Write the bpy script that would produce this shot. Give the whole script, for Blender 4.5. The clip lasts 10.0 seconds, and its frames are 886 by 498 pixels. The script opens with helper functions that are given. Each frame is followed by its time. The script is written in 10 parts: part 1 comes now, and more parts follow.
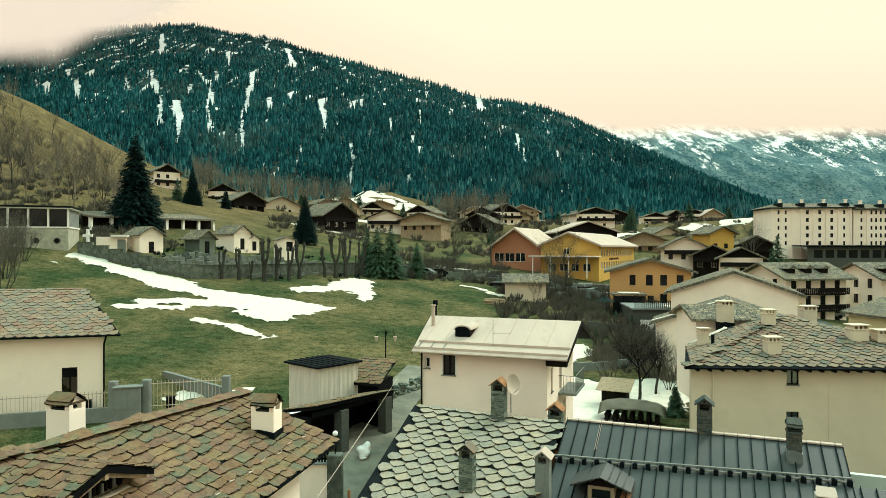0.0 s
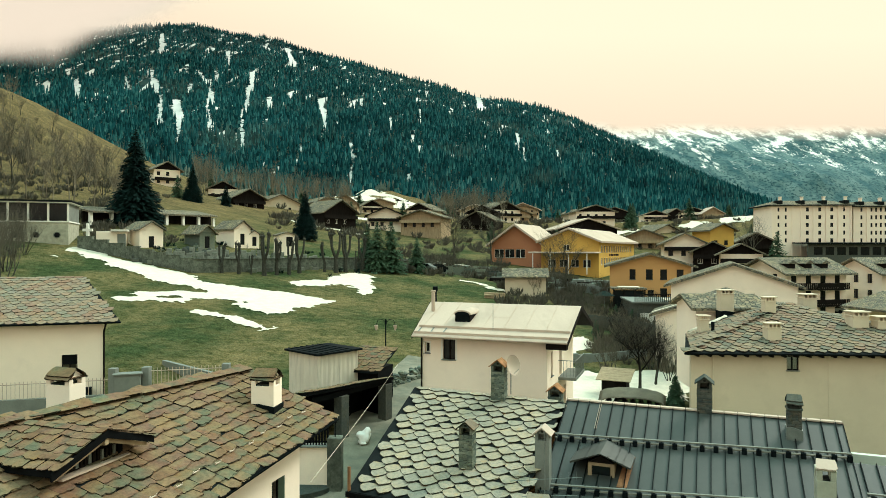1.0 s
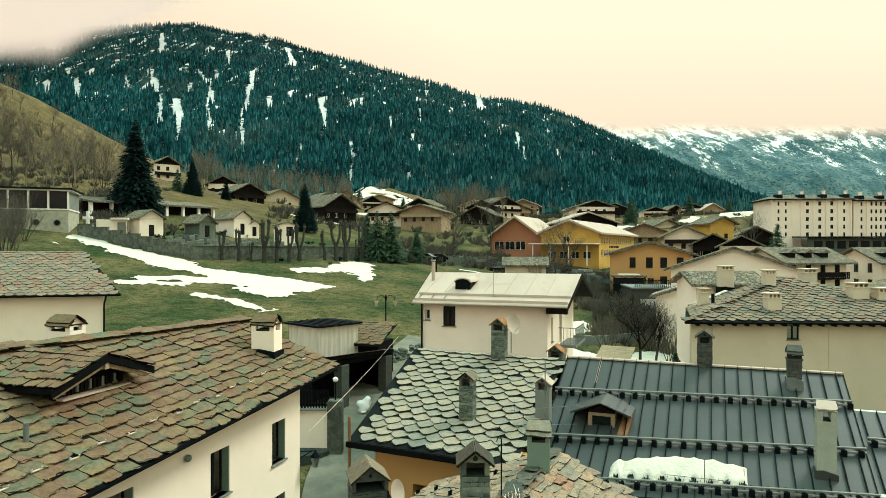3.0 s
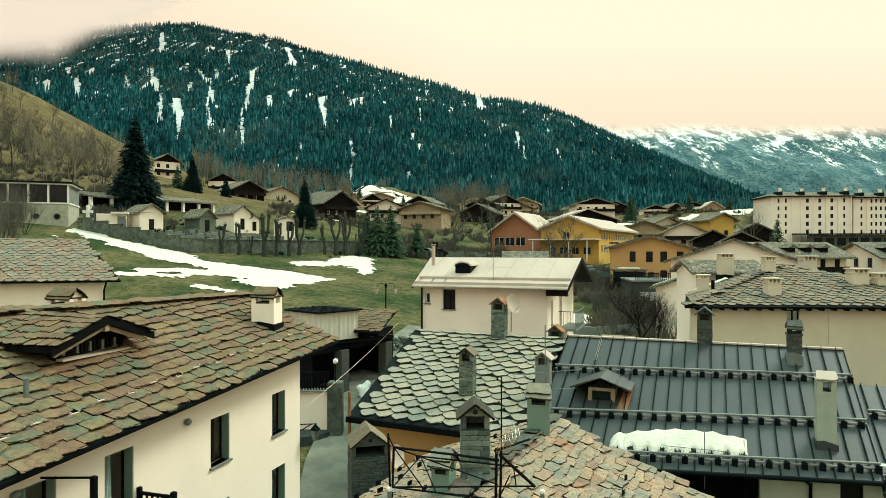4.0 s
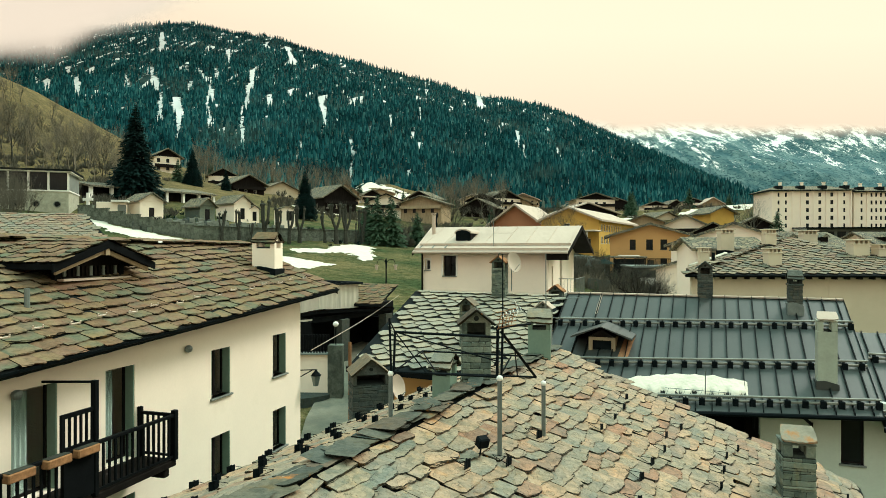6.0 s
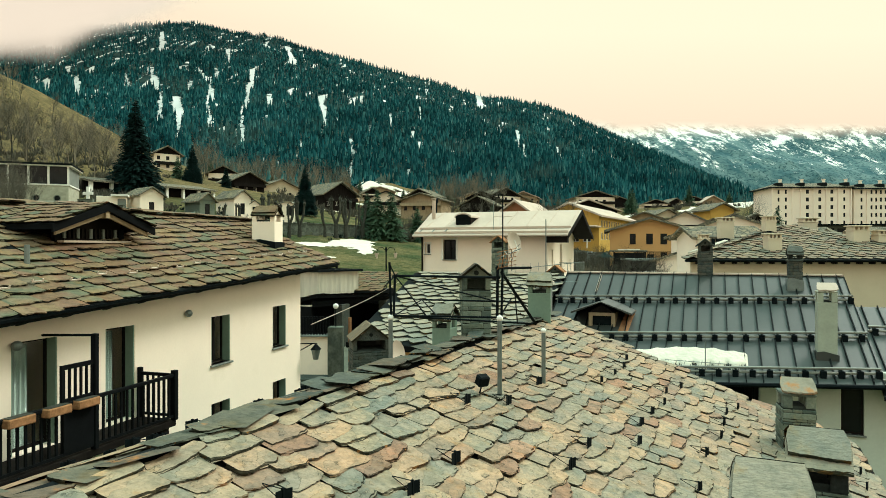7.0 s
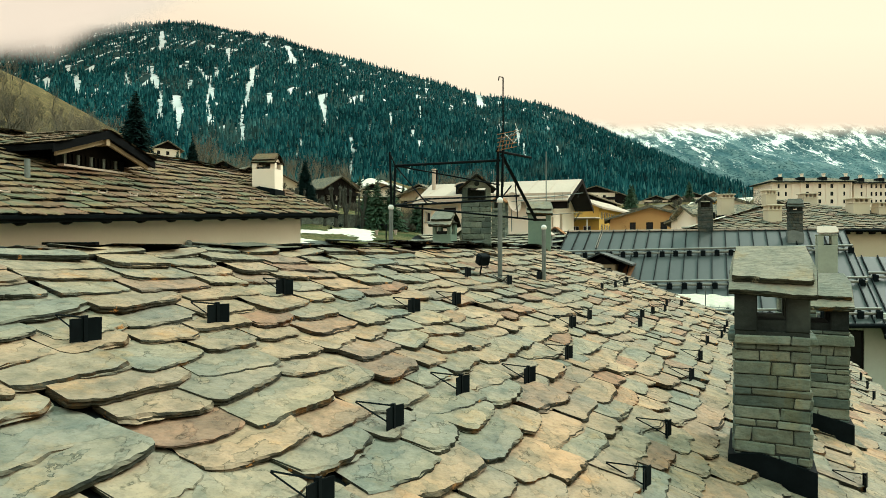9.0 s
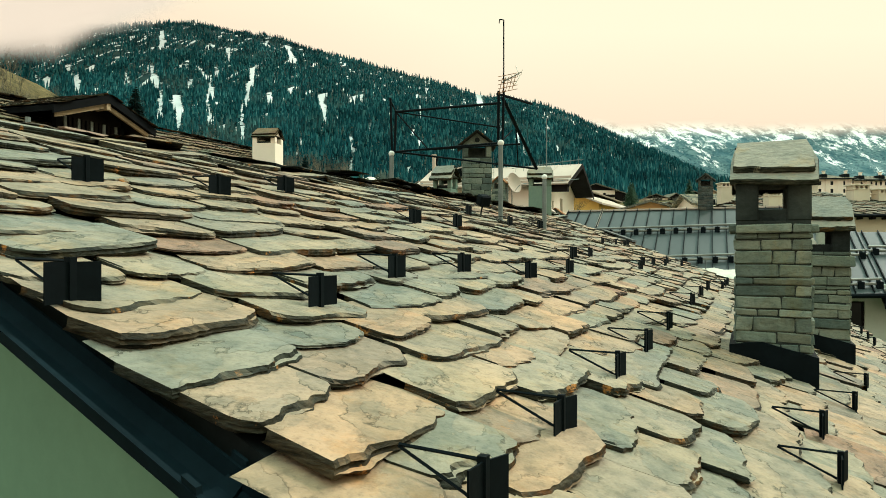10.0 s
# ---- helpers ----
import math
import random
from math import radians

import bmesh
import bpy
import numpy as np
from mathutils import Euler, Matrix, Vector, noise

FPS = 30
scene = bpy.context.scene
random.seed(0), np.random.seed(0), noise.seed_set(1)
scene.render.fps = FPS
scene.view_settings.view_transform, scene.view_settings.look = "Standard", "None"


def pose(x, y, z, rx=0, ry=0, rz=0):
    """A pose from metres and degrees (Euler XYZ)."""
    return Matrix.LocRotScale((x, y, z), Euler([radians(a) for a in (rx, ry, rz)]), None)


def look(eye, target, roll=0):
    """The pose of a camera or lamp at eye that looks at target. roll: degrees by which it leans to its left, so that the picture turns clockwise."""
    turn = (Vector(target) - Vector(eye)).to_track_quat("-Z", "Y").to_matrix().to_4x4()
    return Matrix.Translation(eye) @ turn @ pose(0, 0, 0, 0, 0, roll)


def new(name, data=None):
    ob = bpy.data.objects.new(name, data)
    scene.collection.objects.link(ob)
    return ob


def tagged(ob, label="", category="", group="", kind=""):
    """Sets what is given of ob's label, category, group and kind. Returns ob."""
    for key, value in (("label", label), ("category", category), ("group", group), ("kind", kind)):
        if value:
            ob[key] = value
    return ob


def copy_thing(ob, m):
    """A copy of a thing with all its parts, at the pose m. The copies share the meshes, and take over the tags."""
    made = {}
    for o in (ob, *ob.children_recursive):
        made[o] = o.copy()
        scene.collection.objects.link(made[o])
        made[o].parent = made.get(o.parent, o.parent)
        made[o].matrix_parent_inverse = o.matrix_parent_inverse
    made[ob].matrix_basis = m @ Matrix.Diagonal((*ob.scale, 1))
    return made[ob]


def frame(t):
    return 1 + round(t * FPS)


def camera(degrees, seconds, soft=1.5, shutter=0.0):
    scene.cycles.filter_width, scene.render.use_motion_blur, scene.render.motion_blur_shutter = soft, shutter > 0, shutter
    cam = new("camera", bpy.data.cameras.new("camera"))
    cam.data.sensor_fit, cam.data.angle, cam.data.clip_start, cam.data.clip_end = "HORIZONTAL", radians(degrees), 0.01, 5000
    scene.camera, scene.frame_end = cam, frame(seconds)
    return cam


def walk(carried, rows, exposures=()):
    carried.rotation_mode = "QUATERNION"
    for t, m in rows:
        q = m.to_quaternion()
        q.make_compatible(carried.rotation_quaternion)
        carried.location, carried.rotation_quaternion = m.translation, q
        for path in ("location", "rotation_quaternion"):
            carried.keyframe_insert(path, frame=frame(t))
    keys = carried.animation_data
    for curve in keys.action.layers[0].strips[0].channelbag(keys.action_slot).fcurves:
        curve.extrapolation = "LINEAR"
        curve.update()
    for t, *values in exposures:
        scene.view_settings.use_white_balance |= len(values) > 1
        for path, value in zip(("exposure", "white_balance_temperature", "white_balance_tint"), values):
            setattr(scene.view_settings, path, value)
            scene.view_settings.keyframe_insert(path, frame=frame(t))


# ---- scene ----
cam = camera(67.7, 10.0, soft=0.75)
# The camera sinks straight down in front of the roofs, looking level.
DESCENT = [
    (0.0, 0.03, 18.0), (0.5, 0.03, 17.577), (1.0, 0.03, 17.143), (1.5, 0.02, 16.705), (2.0, 0.02, 16.241), (2.5, 0.02, 15.767),
    (4.0, 0.02, 14.382), (4.5, 0.01, 13.911), (5.0, 0.0, 13.449), (5.5, 0.0, 12.986), (7.0, 0.0, 11.63), (7.5, 0.0, 11.178),
    (8.0, 0.0, 10.734), (8.5, -0.005, 10.294), (9.0, -0.005, 9.864), (9.5, -0.01, 9.432), (10.0, -0.015, 9.0),
]
walk(cam, [(t, pose(x, 0, z, 90, 0, 0)) for t, x, z in DESCENT])

# ---- light: a bright overcast sky, warm towards the right ----
world = bpy.data.worlds.new("overcast_sky")
scene.world = world
world.use_nodes = True
wt = world.node_tree
wt.nodes.clear()

SUN_EL, SUN_AZ = radians(45), radians(59)
out = wt.nodes.new("ShaderNodeOutputWorld")
bg = wt.nodes.new("ShaderNodeBackground")
sky = wt.nodes.new("ShaderNodeTexSky")
sky.sky_type, sky.sun_disc, sky.sun_elevation, sky.sun_rotation = "NISHITA", False, SUN_EL, SUN_AZ
coord = wt.nodes.new("ShaderNodeTexCoord")
sep = wt.nodes.new("ShaderNodeSeparateXYZ")
wt.links.new(coord.outputs["Generated"], sep.inputs[0])
ramp = wt.nodes.new("ShaderNodeValToRGB")
ramp.color_ramp.elements[0].position, ramp.color_ramp.elements[0].color = 0.0, (0.97, 0.79, 0.61, 1)
ramp.color_ramp.elements[1].position, ramp.color_ramp.elements[1].color = 1.0, (1.38, 2.28, 2.28, 1)
el = ramp.color_ramp.elements.new(0.35)
el.color = (1.0, 0.87, 0.69, 1)
wt.links.new(sep.outputs[2], ramp.inputs[0])
side = wt.nodes.new("ShaderNodeMapRange")
side.inputs["From Min"].default_value, side.inputs["From Max"].default_value = -0.55, 0.3
wt.links.new(sep.outputs[0], side.inputs["Value"])
warm = wt.nodes.new("ShaderNodeMix")
warm.data_type, warm.blend_type = "RGBA", "MULTIPLY"
warm.inputs["B"].default_value = (1.06, 1.12, 1.0, 1)
wt.links.new(side.outputs[0], warm.inputs["Factor"])
wt.links.new(ramp.outputs[0], warm.inputs["A"])
drift = wt.nodes.new("ShaderNodeTexNoise")
drift.inputs["Scale"].default_value, drift.inputs["Detail"].default_value = 2.2, 4
wt.links.new(coord.outputs["Generated"], drift.inputs["Vector"])
soft_r = wt.nodes.new("ShaderNodeMapRange")
soft_r.inputs["To Min"].default_value, soft_r.inputs["To Max"].default_value = 0.93, 1.07
wt.links.new(drift.outputs["Fac"], soft_r.inputs["Value"])
cloudy = wt.nodes.new("ShaderNodeMix")
cloudy.data_type, cloudy.blend_type = "RGBA", "MULTIPLY"
cloudy.inputs["Factor"].default_value = 1
wt.links.new(warm.outputs["Result"], cloudy.inputs["A"])
wt.links.new(soft_r.outputs[0], cloudy.inputs["B"])
dim = wt.nodes.new("ShaderNodeMix")
dim.data_type, dim.blend_type = "RGBA", "MULTIPLY"
dim.inputs["Factor"].default_value = 1
dim.inputs["B"].default_value = (0.1, 0.1, 0.1, 1)
wt.links.new(sky.outputs[0], dim.inputs["A"])
cover = wt.nodes.new("ShaderNodeMix")
cover.data_type = "RGBA"
cover.inputs["Factor"].default_value = 0.95
wt.links.new(dim.outputs["Result"], cover.inputs["A"])
wt.links.new(cloudy.outputs["Result"], cover.inputs["B"])
wt.links.new(cover.outputs["Result"], bg.inputs[0])
wt.links.new(bg.outputs[0], out.inputs[0])
bg.inputs[1].default_value = 1.08

sun_data = bpy.data.lights.new("sun", "SUN")
sun_data.energy, sun_data.angle, sun_data.color = 3.0, radians(16), (0.94, 0.93, 0.84)
sun = new("sun", sun_data)
sun.matrix_world = look((40, 24, 46), (0, 0, 0))

# ---- materials ----
def mix_rgb(nt, fac, a, b, mode="MIX"):
    m = nt.nodes.new("ShaderNodeMix")
    m.data_type, m.blend_type = "RGBA", mode
    for key, val in (("Factor", fac), ("A", a), ("B", b)):
        if hasattr(val, "is_linked"):
            nt.links.new(val, m.inputs[key])
        elif key == "Factor":
            m.inputs[key].default_value = val
        else:
            m.inputs[key].default_value = (*val, 1)
    return m.outputs["Result"]


def noise_fac(nt, vec, scale, lo=0.3, hi=0.7, detail=4, rough=0.6):
    n = nt.nodes.new("ShaderNodeTexNoise")
    n.inputs["Scale"].default_value, n.inputs["Detail"].default_value, n.inputs["Roughness"].default_value = scale, detail, rough
    nt.links.new(vec, n.inputs["Vector"])
    r = nt.nodes.new("ShaderNodeMapRange")
    r.inputs["From Min"].default_value, r.inputs["From Max"].default_value = lo, hi
    nt.links.new(n.outputs["Fac"], r.inputs["Value"])
    return r.outputs[0]


def stretched(nt, vec, sx, sy, sz):
    m = nt.nodes.new("ShaderNodeMapping")
    m.inputs["Scale"].default_value = (sx, sy, sz)
    nt.links.new(vec, m.inputs["Vector"])
    return m.outputs[0]


def start(name, rough=0.8, metal=0.0):
    m = bpy.data.materials.new(name)
    m.use_nodes = True
    nt = m.node_tree
    b = nt.nodes["Principled BSDF"]
    b.inputs["Roughness"].default_value, b.inputs["Metallic"].default_value = rough, metal
    b.inputs["Specular IOR Level"].default_value = 0.5 if rough < 0.6 else 0.04
    pos = nt.nodes.new("ShaderNodeNewGeometry").outputs["Position"]
    return m, nt, b, pos


def relief(nt, b, vec, scale, strength, dist=0.02, detail=5):
    n = nt.nodes.new("ShaderNodeTexNoise")
    n.inputs["Scale"].default_value, n.inputs["Detail"].default_value = scale, detail
    nt.links.new(vec, n.inputs["Vector"])
    bp = nt.nodes.new("ShaderNodeBump")
    bp.inputs["Strength"].default_value, bp.inputs["Distance"].default_value = strength, dist
    nt.links.new(n.outputs["Fac"], bp.inputs["Height"])
    nt.links.new(bp.outputs[0], b.inputs["Normal"])


def plain(name, col, rough=0.8, var=0.2, scale=1.5, fine=25, bump=0.25, dist=0.01, metal=0.0, stain=None, stain_at=(0.55, 0.75), stain_scale=0.8, streak=(1, 1, 1)):
    """A surface of one colour with broad and fine variation, an optional stain and a fine relief."""
    m, nt, b, pos = start(name, rough, metal)
    vec = stretched(nt, pos, *streak)
    dark, light = tuple(c * (1 - var) for c in col), tuple(min(1, c * (1 + var)) for c in col)
    c = mix_rgb(nt, noise_fac(nt, vec, scale), dark, light)
    c = mix_rgb(nt, noise_fac(nt, vec, fine, 0.25, 0.75), c, mix_rgb(nt, 1.0, c, (1 - var, 1 - var, 1 - var), "MULTIPLY"))
    if stain:
        c = mix_rgb(nt, noise_fac(nt, vec, stain_scale, *stain_at, detail=7), c, stain)
    nt.links.new(c, b.inputs["Base Color"])
    relief(nt, b, vec, fine, bump, dist)
    return m


def slab_mat(name, tones, lichen=(0.5, 0.25, 0.06), lichen_at=(0.66, 0.74), bump=0.5, dark=0.45, split=True, gloss=0.0, clump=0.0, flake=0.0):
    """Split stone slabs: each piece takes its own tone, with bedding streaks, stains and rusty lichen. Steep edges have
    shade painted in.
    """
    m, nt, b, pos = start(name, 0.75 - 0.25 * gloss)
    if gloss:
        b.inputs["Specular IOR Level"].default_value = 0.35 * gloss
    info = nt.nodes.new("ShaderNodeObjectInfo").outputs["Random"]
    isl = nt.nodes.new("ShaderNodeNewGeometry").outputs["Random Per Island"]
    add = nt.nodes.new("ShaderNodeMath")
    nt.links.new(info, add.inputs[0]), nt.links.new(isl, add.inputs[1])
    fr = nt.nodes.new("ShaderNodeMath")
    fr.operation = "FRACT"
    nt.links.new(add.outputs[0], fr.inputs[0])
    r = nt.nodes.new("ShaderNodeValToRGB")
    while len(r.color_ramp.elements) < len(tones):
        r.color_ramp.elements.new(0.5)
    for i, t in enumerate(tones):
        r.color_ramp.elements[i].position, r.color_ramp.elements[i].color = i / (len(tones) - 1), (*t, 1)
    pick = fr.outputs[0]
    if clump:
        mx = nt.nodes.new("ShaderNodeMix")
        mx.inputs["Factor"].default_value = clump
        nt.links.new(pick, mx.inputs["A"]), nt.links.new(noise_fac(nt, pos, 0.45, 0.3, 0.7, 3), mx.inputs["B"])
        pick = mx.outputs["Result"]
    nt.links.new(pick, r.inputs[0])
    c = r.outputs[0]
    c = mix_rgb(nt, noise_fac(nt, pos, 1.7, 0.4, 0.7, 5), c, mix_rgb(nt, 1.0, c, (1.12, 1.04, 0.92), "MULTIPLY"))
    c = mix_rgb(nt, noise_fac(nt, pos, 7, 0.42, 0.75, 8), c, mix_rgb(nt, 1.0, c, (dark, dark + 0.06, dark + 0.08), "MULTIPLY"))
    c = mix_rgb(nt, noise_fac(nt, stretched(nt, pos, 1, 1, 6), 16, 0.5, 0.72, 6), c, mix_rgb(nt, 1.0, c, (0.7, 0.72, 0.74), "MULTIPLY"))
    c = mix_rgb(nt, noise_fac(nt, pos, 55, 0.55, 0.75, 3), c, mix_rgb(nt, 1.0, c, (0.72, 0.74, 0.75), "MULTIPLY"))
    c = mix_rgb(nt, noise_fac(nt, stretched(nt, pos, 1, 1, 0.3), 3.1, 0.56, 0.7, 7, 0.65), c, mix_rgb(nt, 1.0, c, (1.14, 0.94, 0.72), "MULTIPLY"))
    c = mix_rgb(nt, noise_fac(nt, pos, 1.9, *lichen_at, detail=9, rough=0.7), c, lichen)
    if not split:
        nt.links.new(c, b.inputs["Base Color"])
        relief(nt, b, pos, 14, bump, 0.04, 10)
        return m
    # Steep faces go near black: shade at the slab edges is painted in.
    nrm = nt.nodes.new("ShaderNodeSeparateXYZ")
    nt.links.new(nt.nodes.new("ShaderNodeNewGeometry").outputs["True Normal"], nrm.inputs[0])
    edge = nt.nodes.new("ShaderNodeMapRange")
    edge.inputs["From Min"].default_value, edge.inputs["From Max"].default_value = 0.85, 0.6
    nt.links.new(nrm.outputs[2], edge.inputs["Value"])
    shaded_strata = mix_rgb(nt, noise_fac(nt, stretched(nt, pos, 3, 3, 16), 4, 0.35, 0.65, 7, 0.7), mix_rgb(nt, 1.0, c, (0.03, 0.045, 0.045), "MULTIPLY"), mix_rgb(nt, 1.0, c, (0.2, 0.22, 0.19), "MULTIPLY"))
    shaded_strata = mix_rgb(nt, noise_fac(nt, pos, 2.6, 0.54, 0.64, 6, 0.7), shaded_strata, mix_rgb(nt, 1.0, shaded_strata, (2.6, 1.25, 0.45), "MULTIPLY"))
    shaded_strata = mix_rgb(nt, noise_fac(nt, pos, 6.5, 0.61, 0.68, 7, 0.7), shaded_strata, lichen)
    if flake:
        # the top has split along the bedding: thin terraces with a crack at each step
        n1 = nt.nodes.new("ShaderNodeTexNoise")
        n1.inputs["Scale"].default_value, n1.inputs["Detail"].default_value, n1.inputs["Roughness"].default_value = 1.5, 7, 0.55
        nt.links.new(stretched(nt, pos, 1.3, 0.8, 1.5), n1.inputs["Vector"])
        steps = nt.nodes.new("ShaderNodeMath")
        steps.operation, steps.inputs[1].default_value = "MULTIPLY", 11.0
        nt.links.new(n1.outputs["Fac"], steps.inputs[0])
        fl, rest = nt.nodes.new("ShaderNodeMath"), nt.nodes.new("ShaderNodeMath")
        fl.operation, rest.operation = "FLOOR", "FRACT"
        nt.links.new(steps.outputs[0], fl.inputs[0]), nt.links.new(steps.outputs[0], rest.inputs[0])
        crack = nt.nodes.new("ShaderNodeMapRange")
        crack.inputs["From Min"].default_value, crack.inputs["From Max"].default_value = 0.13, 0.0
        nt.links.new(rest.outputs[0], crack.inputs["Value"])
        some = nt.nodes.new("ShaderNodeMath")
        some.operation = "MULTIPLY"
        nt.links.new(crack.outputs[0], some.inputs[0]), nt.links.new(noise_fac(nt, pos, 4.3, 0.4, 0.58, 4), some.inputs[1])
        tread = nt.nodes.new("ShaderNodeMath")
        tread.operation, tread.inputs[1].default_value = "PINGPONG", 2.0
        nt.links.new(fl.outputs[0], tread.inputs[0])
        half = nt.nodes.new("ShaderNodeMath")
        half.operation, half.inputs[1].default_value = "MULTIPLY", 0.5
        nt.links.new(tread.outputs[0], half.inputs[0])
        c = mix_rgb(nt, half.outputs[0], mix_rgb(nt, 1.0, c, (0.8, 0.86, 0.88), "MULTIPLY"), mix_rgb(nt, 1.0, c, (1.14, 1.06, 1.0), "MULTIPLY"))
        c = mix_rgb(nt, some.outputs[0], c, mix_rgb(nt, 1.0, c, (0.25, 0.28, 0.26), "MULTIPLY"))
    c = mix_rgb(nt, edge.outputs[0], c, shaded_strata)
    nt.links.new(c, b.inputs["Base Color"])
    relief(nt, b, stretched(nt, pos, 1, 1, 4), 11, bump, 0.05, 10)
    if flake:
        bp = nt.nodes.new("ShaderNodeBump")
        bp.inputs["Strength"].default_value, bp.inputs["Distance"].default_value = flake, 0.03
        nt.links.new(fl.outputs[0], bp.inputs["Height"])
        nt.links.new(b.inputs["Normal"].links[0].from_socket, bp.inputs["Normal"])
        nt.links.new(bp.outputs["Normal"], b.inputs["Normal"])
    return m


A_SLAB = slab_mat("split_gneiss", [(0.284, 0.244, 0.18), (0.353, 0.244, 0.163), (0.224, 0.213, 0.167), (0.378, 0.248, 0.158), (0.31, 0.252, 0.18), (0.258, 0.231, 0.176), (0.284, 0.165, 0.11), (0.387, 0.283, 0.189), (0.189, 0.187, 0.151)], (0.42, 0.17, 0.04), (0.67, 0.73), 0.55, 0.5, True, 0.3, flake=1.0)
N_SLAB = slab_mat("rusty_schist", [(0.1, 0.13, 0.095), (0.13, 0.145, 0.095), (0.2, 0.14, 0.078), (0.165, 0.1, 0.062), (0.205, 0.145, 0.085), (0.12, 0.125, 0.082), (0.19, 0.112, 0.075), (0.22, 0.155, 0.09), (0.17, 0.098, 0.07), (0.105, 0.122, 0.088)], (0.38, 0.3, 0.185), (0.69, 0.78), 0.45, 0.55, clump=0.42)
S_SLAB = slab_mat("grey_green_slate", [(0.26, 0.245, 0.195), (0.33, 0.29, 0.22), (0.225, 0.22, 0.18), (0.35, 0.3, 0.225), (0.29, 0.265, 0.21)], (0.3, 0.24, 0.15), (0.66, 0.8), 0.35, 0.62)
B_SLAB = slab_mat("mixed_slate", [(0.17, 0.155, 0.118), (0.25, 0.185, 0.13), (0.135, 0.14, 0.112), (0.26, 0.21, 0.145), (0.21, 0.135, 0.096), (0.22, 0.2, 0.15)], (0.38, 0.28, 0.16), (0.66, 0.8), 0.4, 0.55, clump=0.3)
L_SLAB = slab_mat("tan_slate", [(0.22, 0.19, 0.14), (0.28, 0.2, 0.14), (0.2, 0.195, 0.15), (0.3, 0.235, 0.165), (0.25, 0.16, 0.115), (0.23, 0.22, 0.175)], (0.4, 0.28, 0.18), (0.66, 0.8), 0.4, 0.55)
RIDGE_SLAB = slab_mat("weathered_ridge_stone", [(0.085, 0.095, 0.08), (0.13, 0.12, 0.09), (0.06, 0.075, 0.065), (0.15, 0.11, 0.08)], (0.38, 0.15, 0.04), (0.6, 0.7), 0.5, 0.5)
# Near black: shade in the gaps between slabs is put into this colour.
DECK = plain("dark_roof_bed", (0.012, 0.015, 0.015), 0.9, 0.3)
PLASTER = plain("cream_plaster", (0.89, 0.76, 0.62), 0.9, 0.04, 0.4, 18, 0.15, stain=(0.8, 0.68, 0.54), stain_at=(0.58, 0.8))
PLASTER_W = plain("white_plaster", (0.87, 0.75, 0.61), 0.9, 0.04, 0.5, 18, 0.12, stain=(0.75, 0.65, 0.53), stain_at=(0.6, 0.85))
PLASTER_B = plain("beige_plaster", (0.6, 0.51, 0.375), 0.9, 0.06, 0.3, 18, 0.15, stain=(0.52, 0.44, 0.32), stain_at=(0.5, 0.8))
PLASTER_G = plain("grey_plaster", (0.19, 0.26, 0.2), 0.9, 0.12, 0.6, 14, 0.25, stain=(0.14, 0.2, 0.155))
GABLE_G = plain("green_plaster", (0.155, 0.26, 0.175), 0.9, 0.08, 0.6, 14, 0.2, stain=(0.13, 0.215, 0.145))
HOUSE_GREY = plain("grey_white_plaster", (0.52, 0.55, 0.46), 0.9, 0.07, 0.5, 14, 0.2, stain=(0.43, 0.46, 0.38))
CHIMNEY_PALE = plain("pale_grey_plaster", (0.36, 0.38, 0.3), 0.9, 0.12, 1.5, 14, 0.3, stain=(0.27, 0.28, 0.22))
RUST_STONE = plain("rust_stained_stone", (0.27, 0.24, 0.18), 0.85, 0.2, 3, 20, 0.4, stain=(0.34, 0.17, 0.075), stain_at=(0.5, 0.6), stain_scale=3.0)
HALLSTONE = plain("pale_stone_facing", (0.4, 0.39, 0.3), 0.9, 0.2, 1.5, 7, 0.4, 0.03, stain=(0.26, 0.26, 0.2))
TARP = plain("tan_tarpaulin", (0.3, 0.265, 0.2), 0.8, 0.15, 1, 10, 0.3, stain=(0.22, 0.2, 0.15))
OCHRE = plain("ochre_plaster", (0.52, 0.295, 0.12), 0.9, 0.06, 0.3)
YELLOW = plain("yellow_plaster", (0.57, 0.35, 0.09), 0.9, 0.08, 0.3, stain=(0.48, 0.29, 0.08))
PALE_YELLOW = plain("pale_yellow_plaster", (0.7, 0.58, 0.33), 0.9, 0.06, 0.3)
BRICK_RED = plain("terracotta_plaster", (0.4, 0.18, 0.1), 0.9, 0.06, 0.3)
DARKWOOD = plain("dark_brown_timber", (0.013, 0.0105, 0.009), 0.7, 0.35, 2, 30, 0.3, streak=(1, 1, 0.2))
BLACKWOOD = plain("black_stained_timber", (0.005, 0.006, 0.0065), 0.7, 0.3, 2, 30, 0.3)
PALEWOOD = plain("weathered_pale_timber", (0.36, 0.27, 0.17), 0.8, 0.2, 3, 40, 0.3, streak=(1, 1, 0.15))
BARK = plain("grey_bark", (0.055, 0.056, 0.045), 0.9, 0.4, 4, 30, 0.5)
TWIG = plain("bare_twigs", (0.105, 0.097, 0.074), 0.9, 0.35, 4, 30, 0.3)
HILLTWIG = plain("pale_brown_twigs", (0.165, 0.142, 0.1), 0.9, 0.35, 0.3, 30, 0.2)
NEEDLE = plain("conifer_needles", (0.007, 0.022, 0.019), 0.8, 0.5, 0.9, 8, 0.2)
PINE = plain("lighter_pine_needles", (0.055, 0.1, 0.056), 0.8, 0.5, 0.9, 8, 0.2)
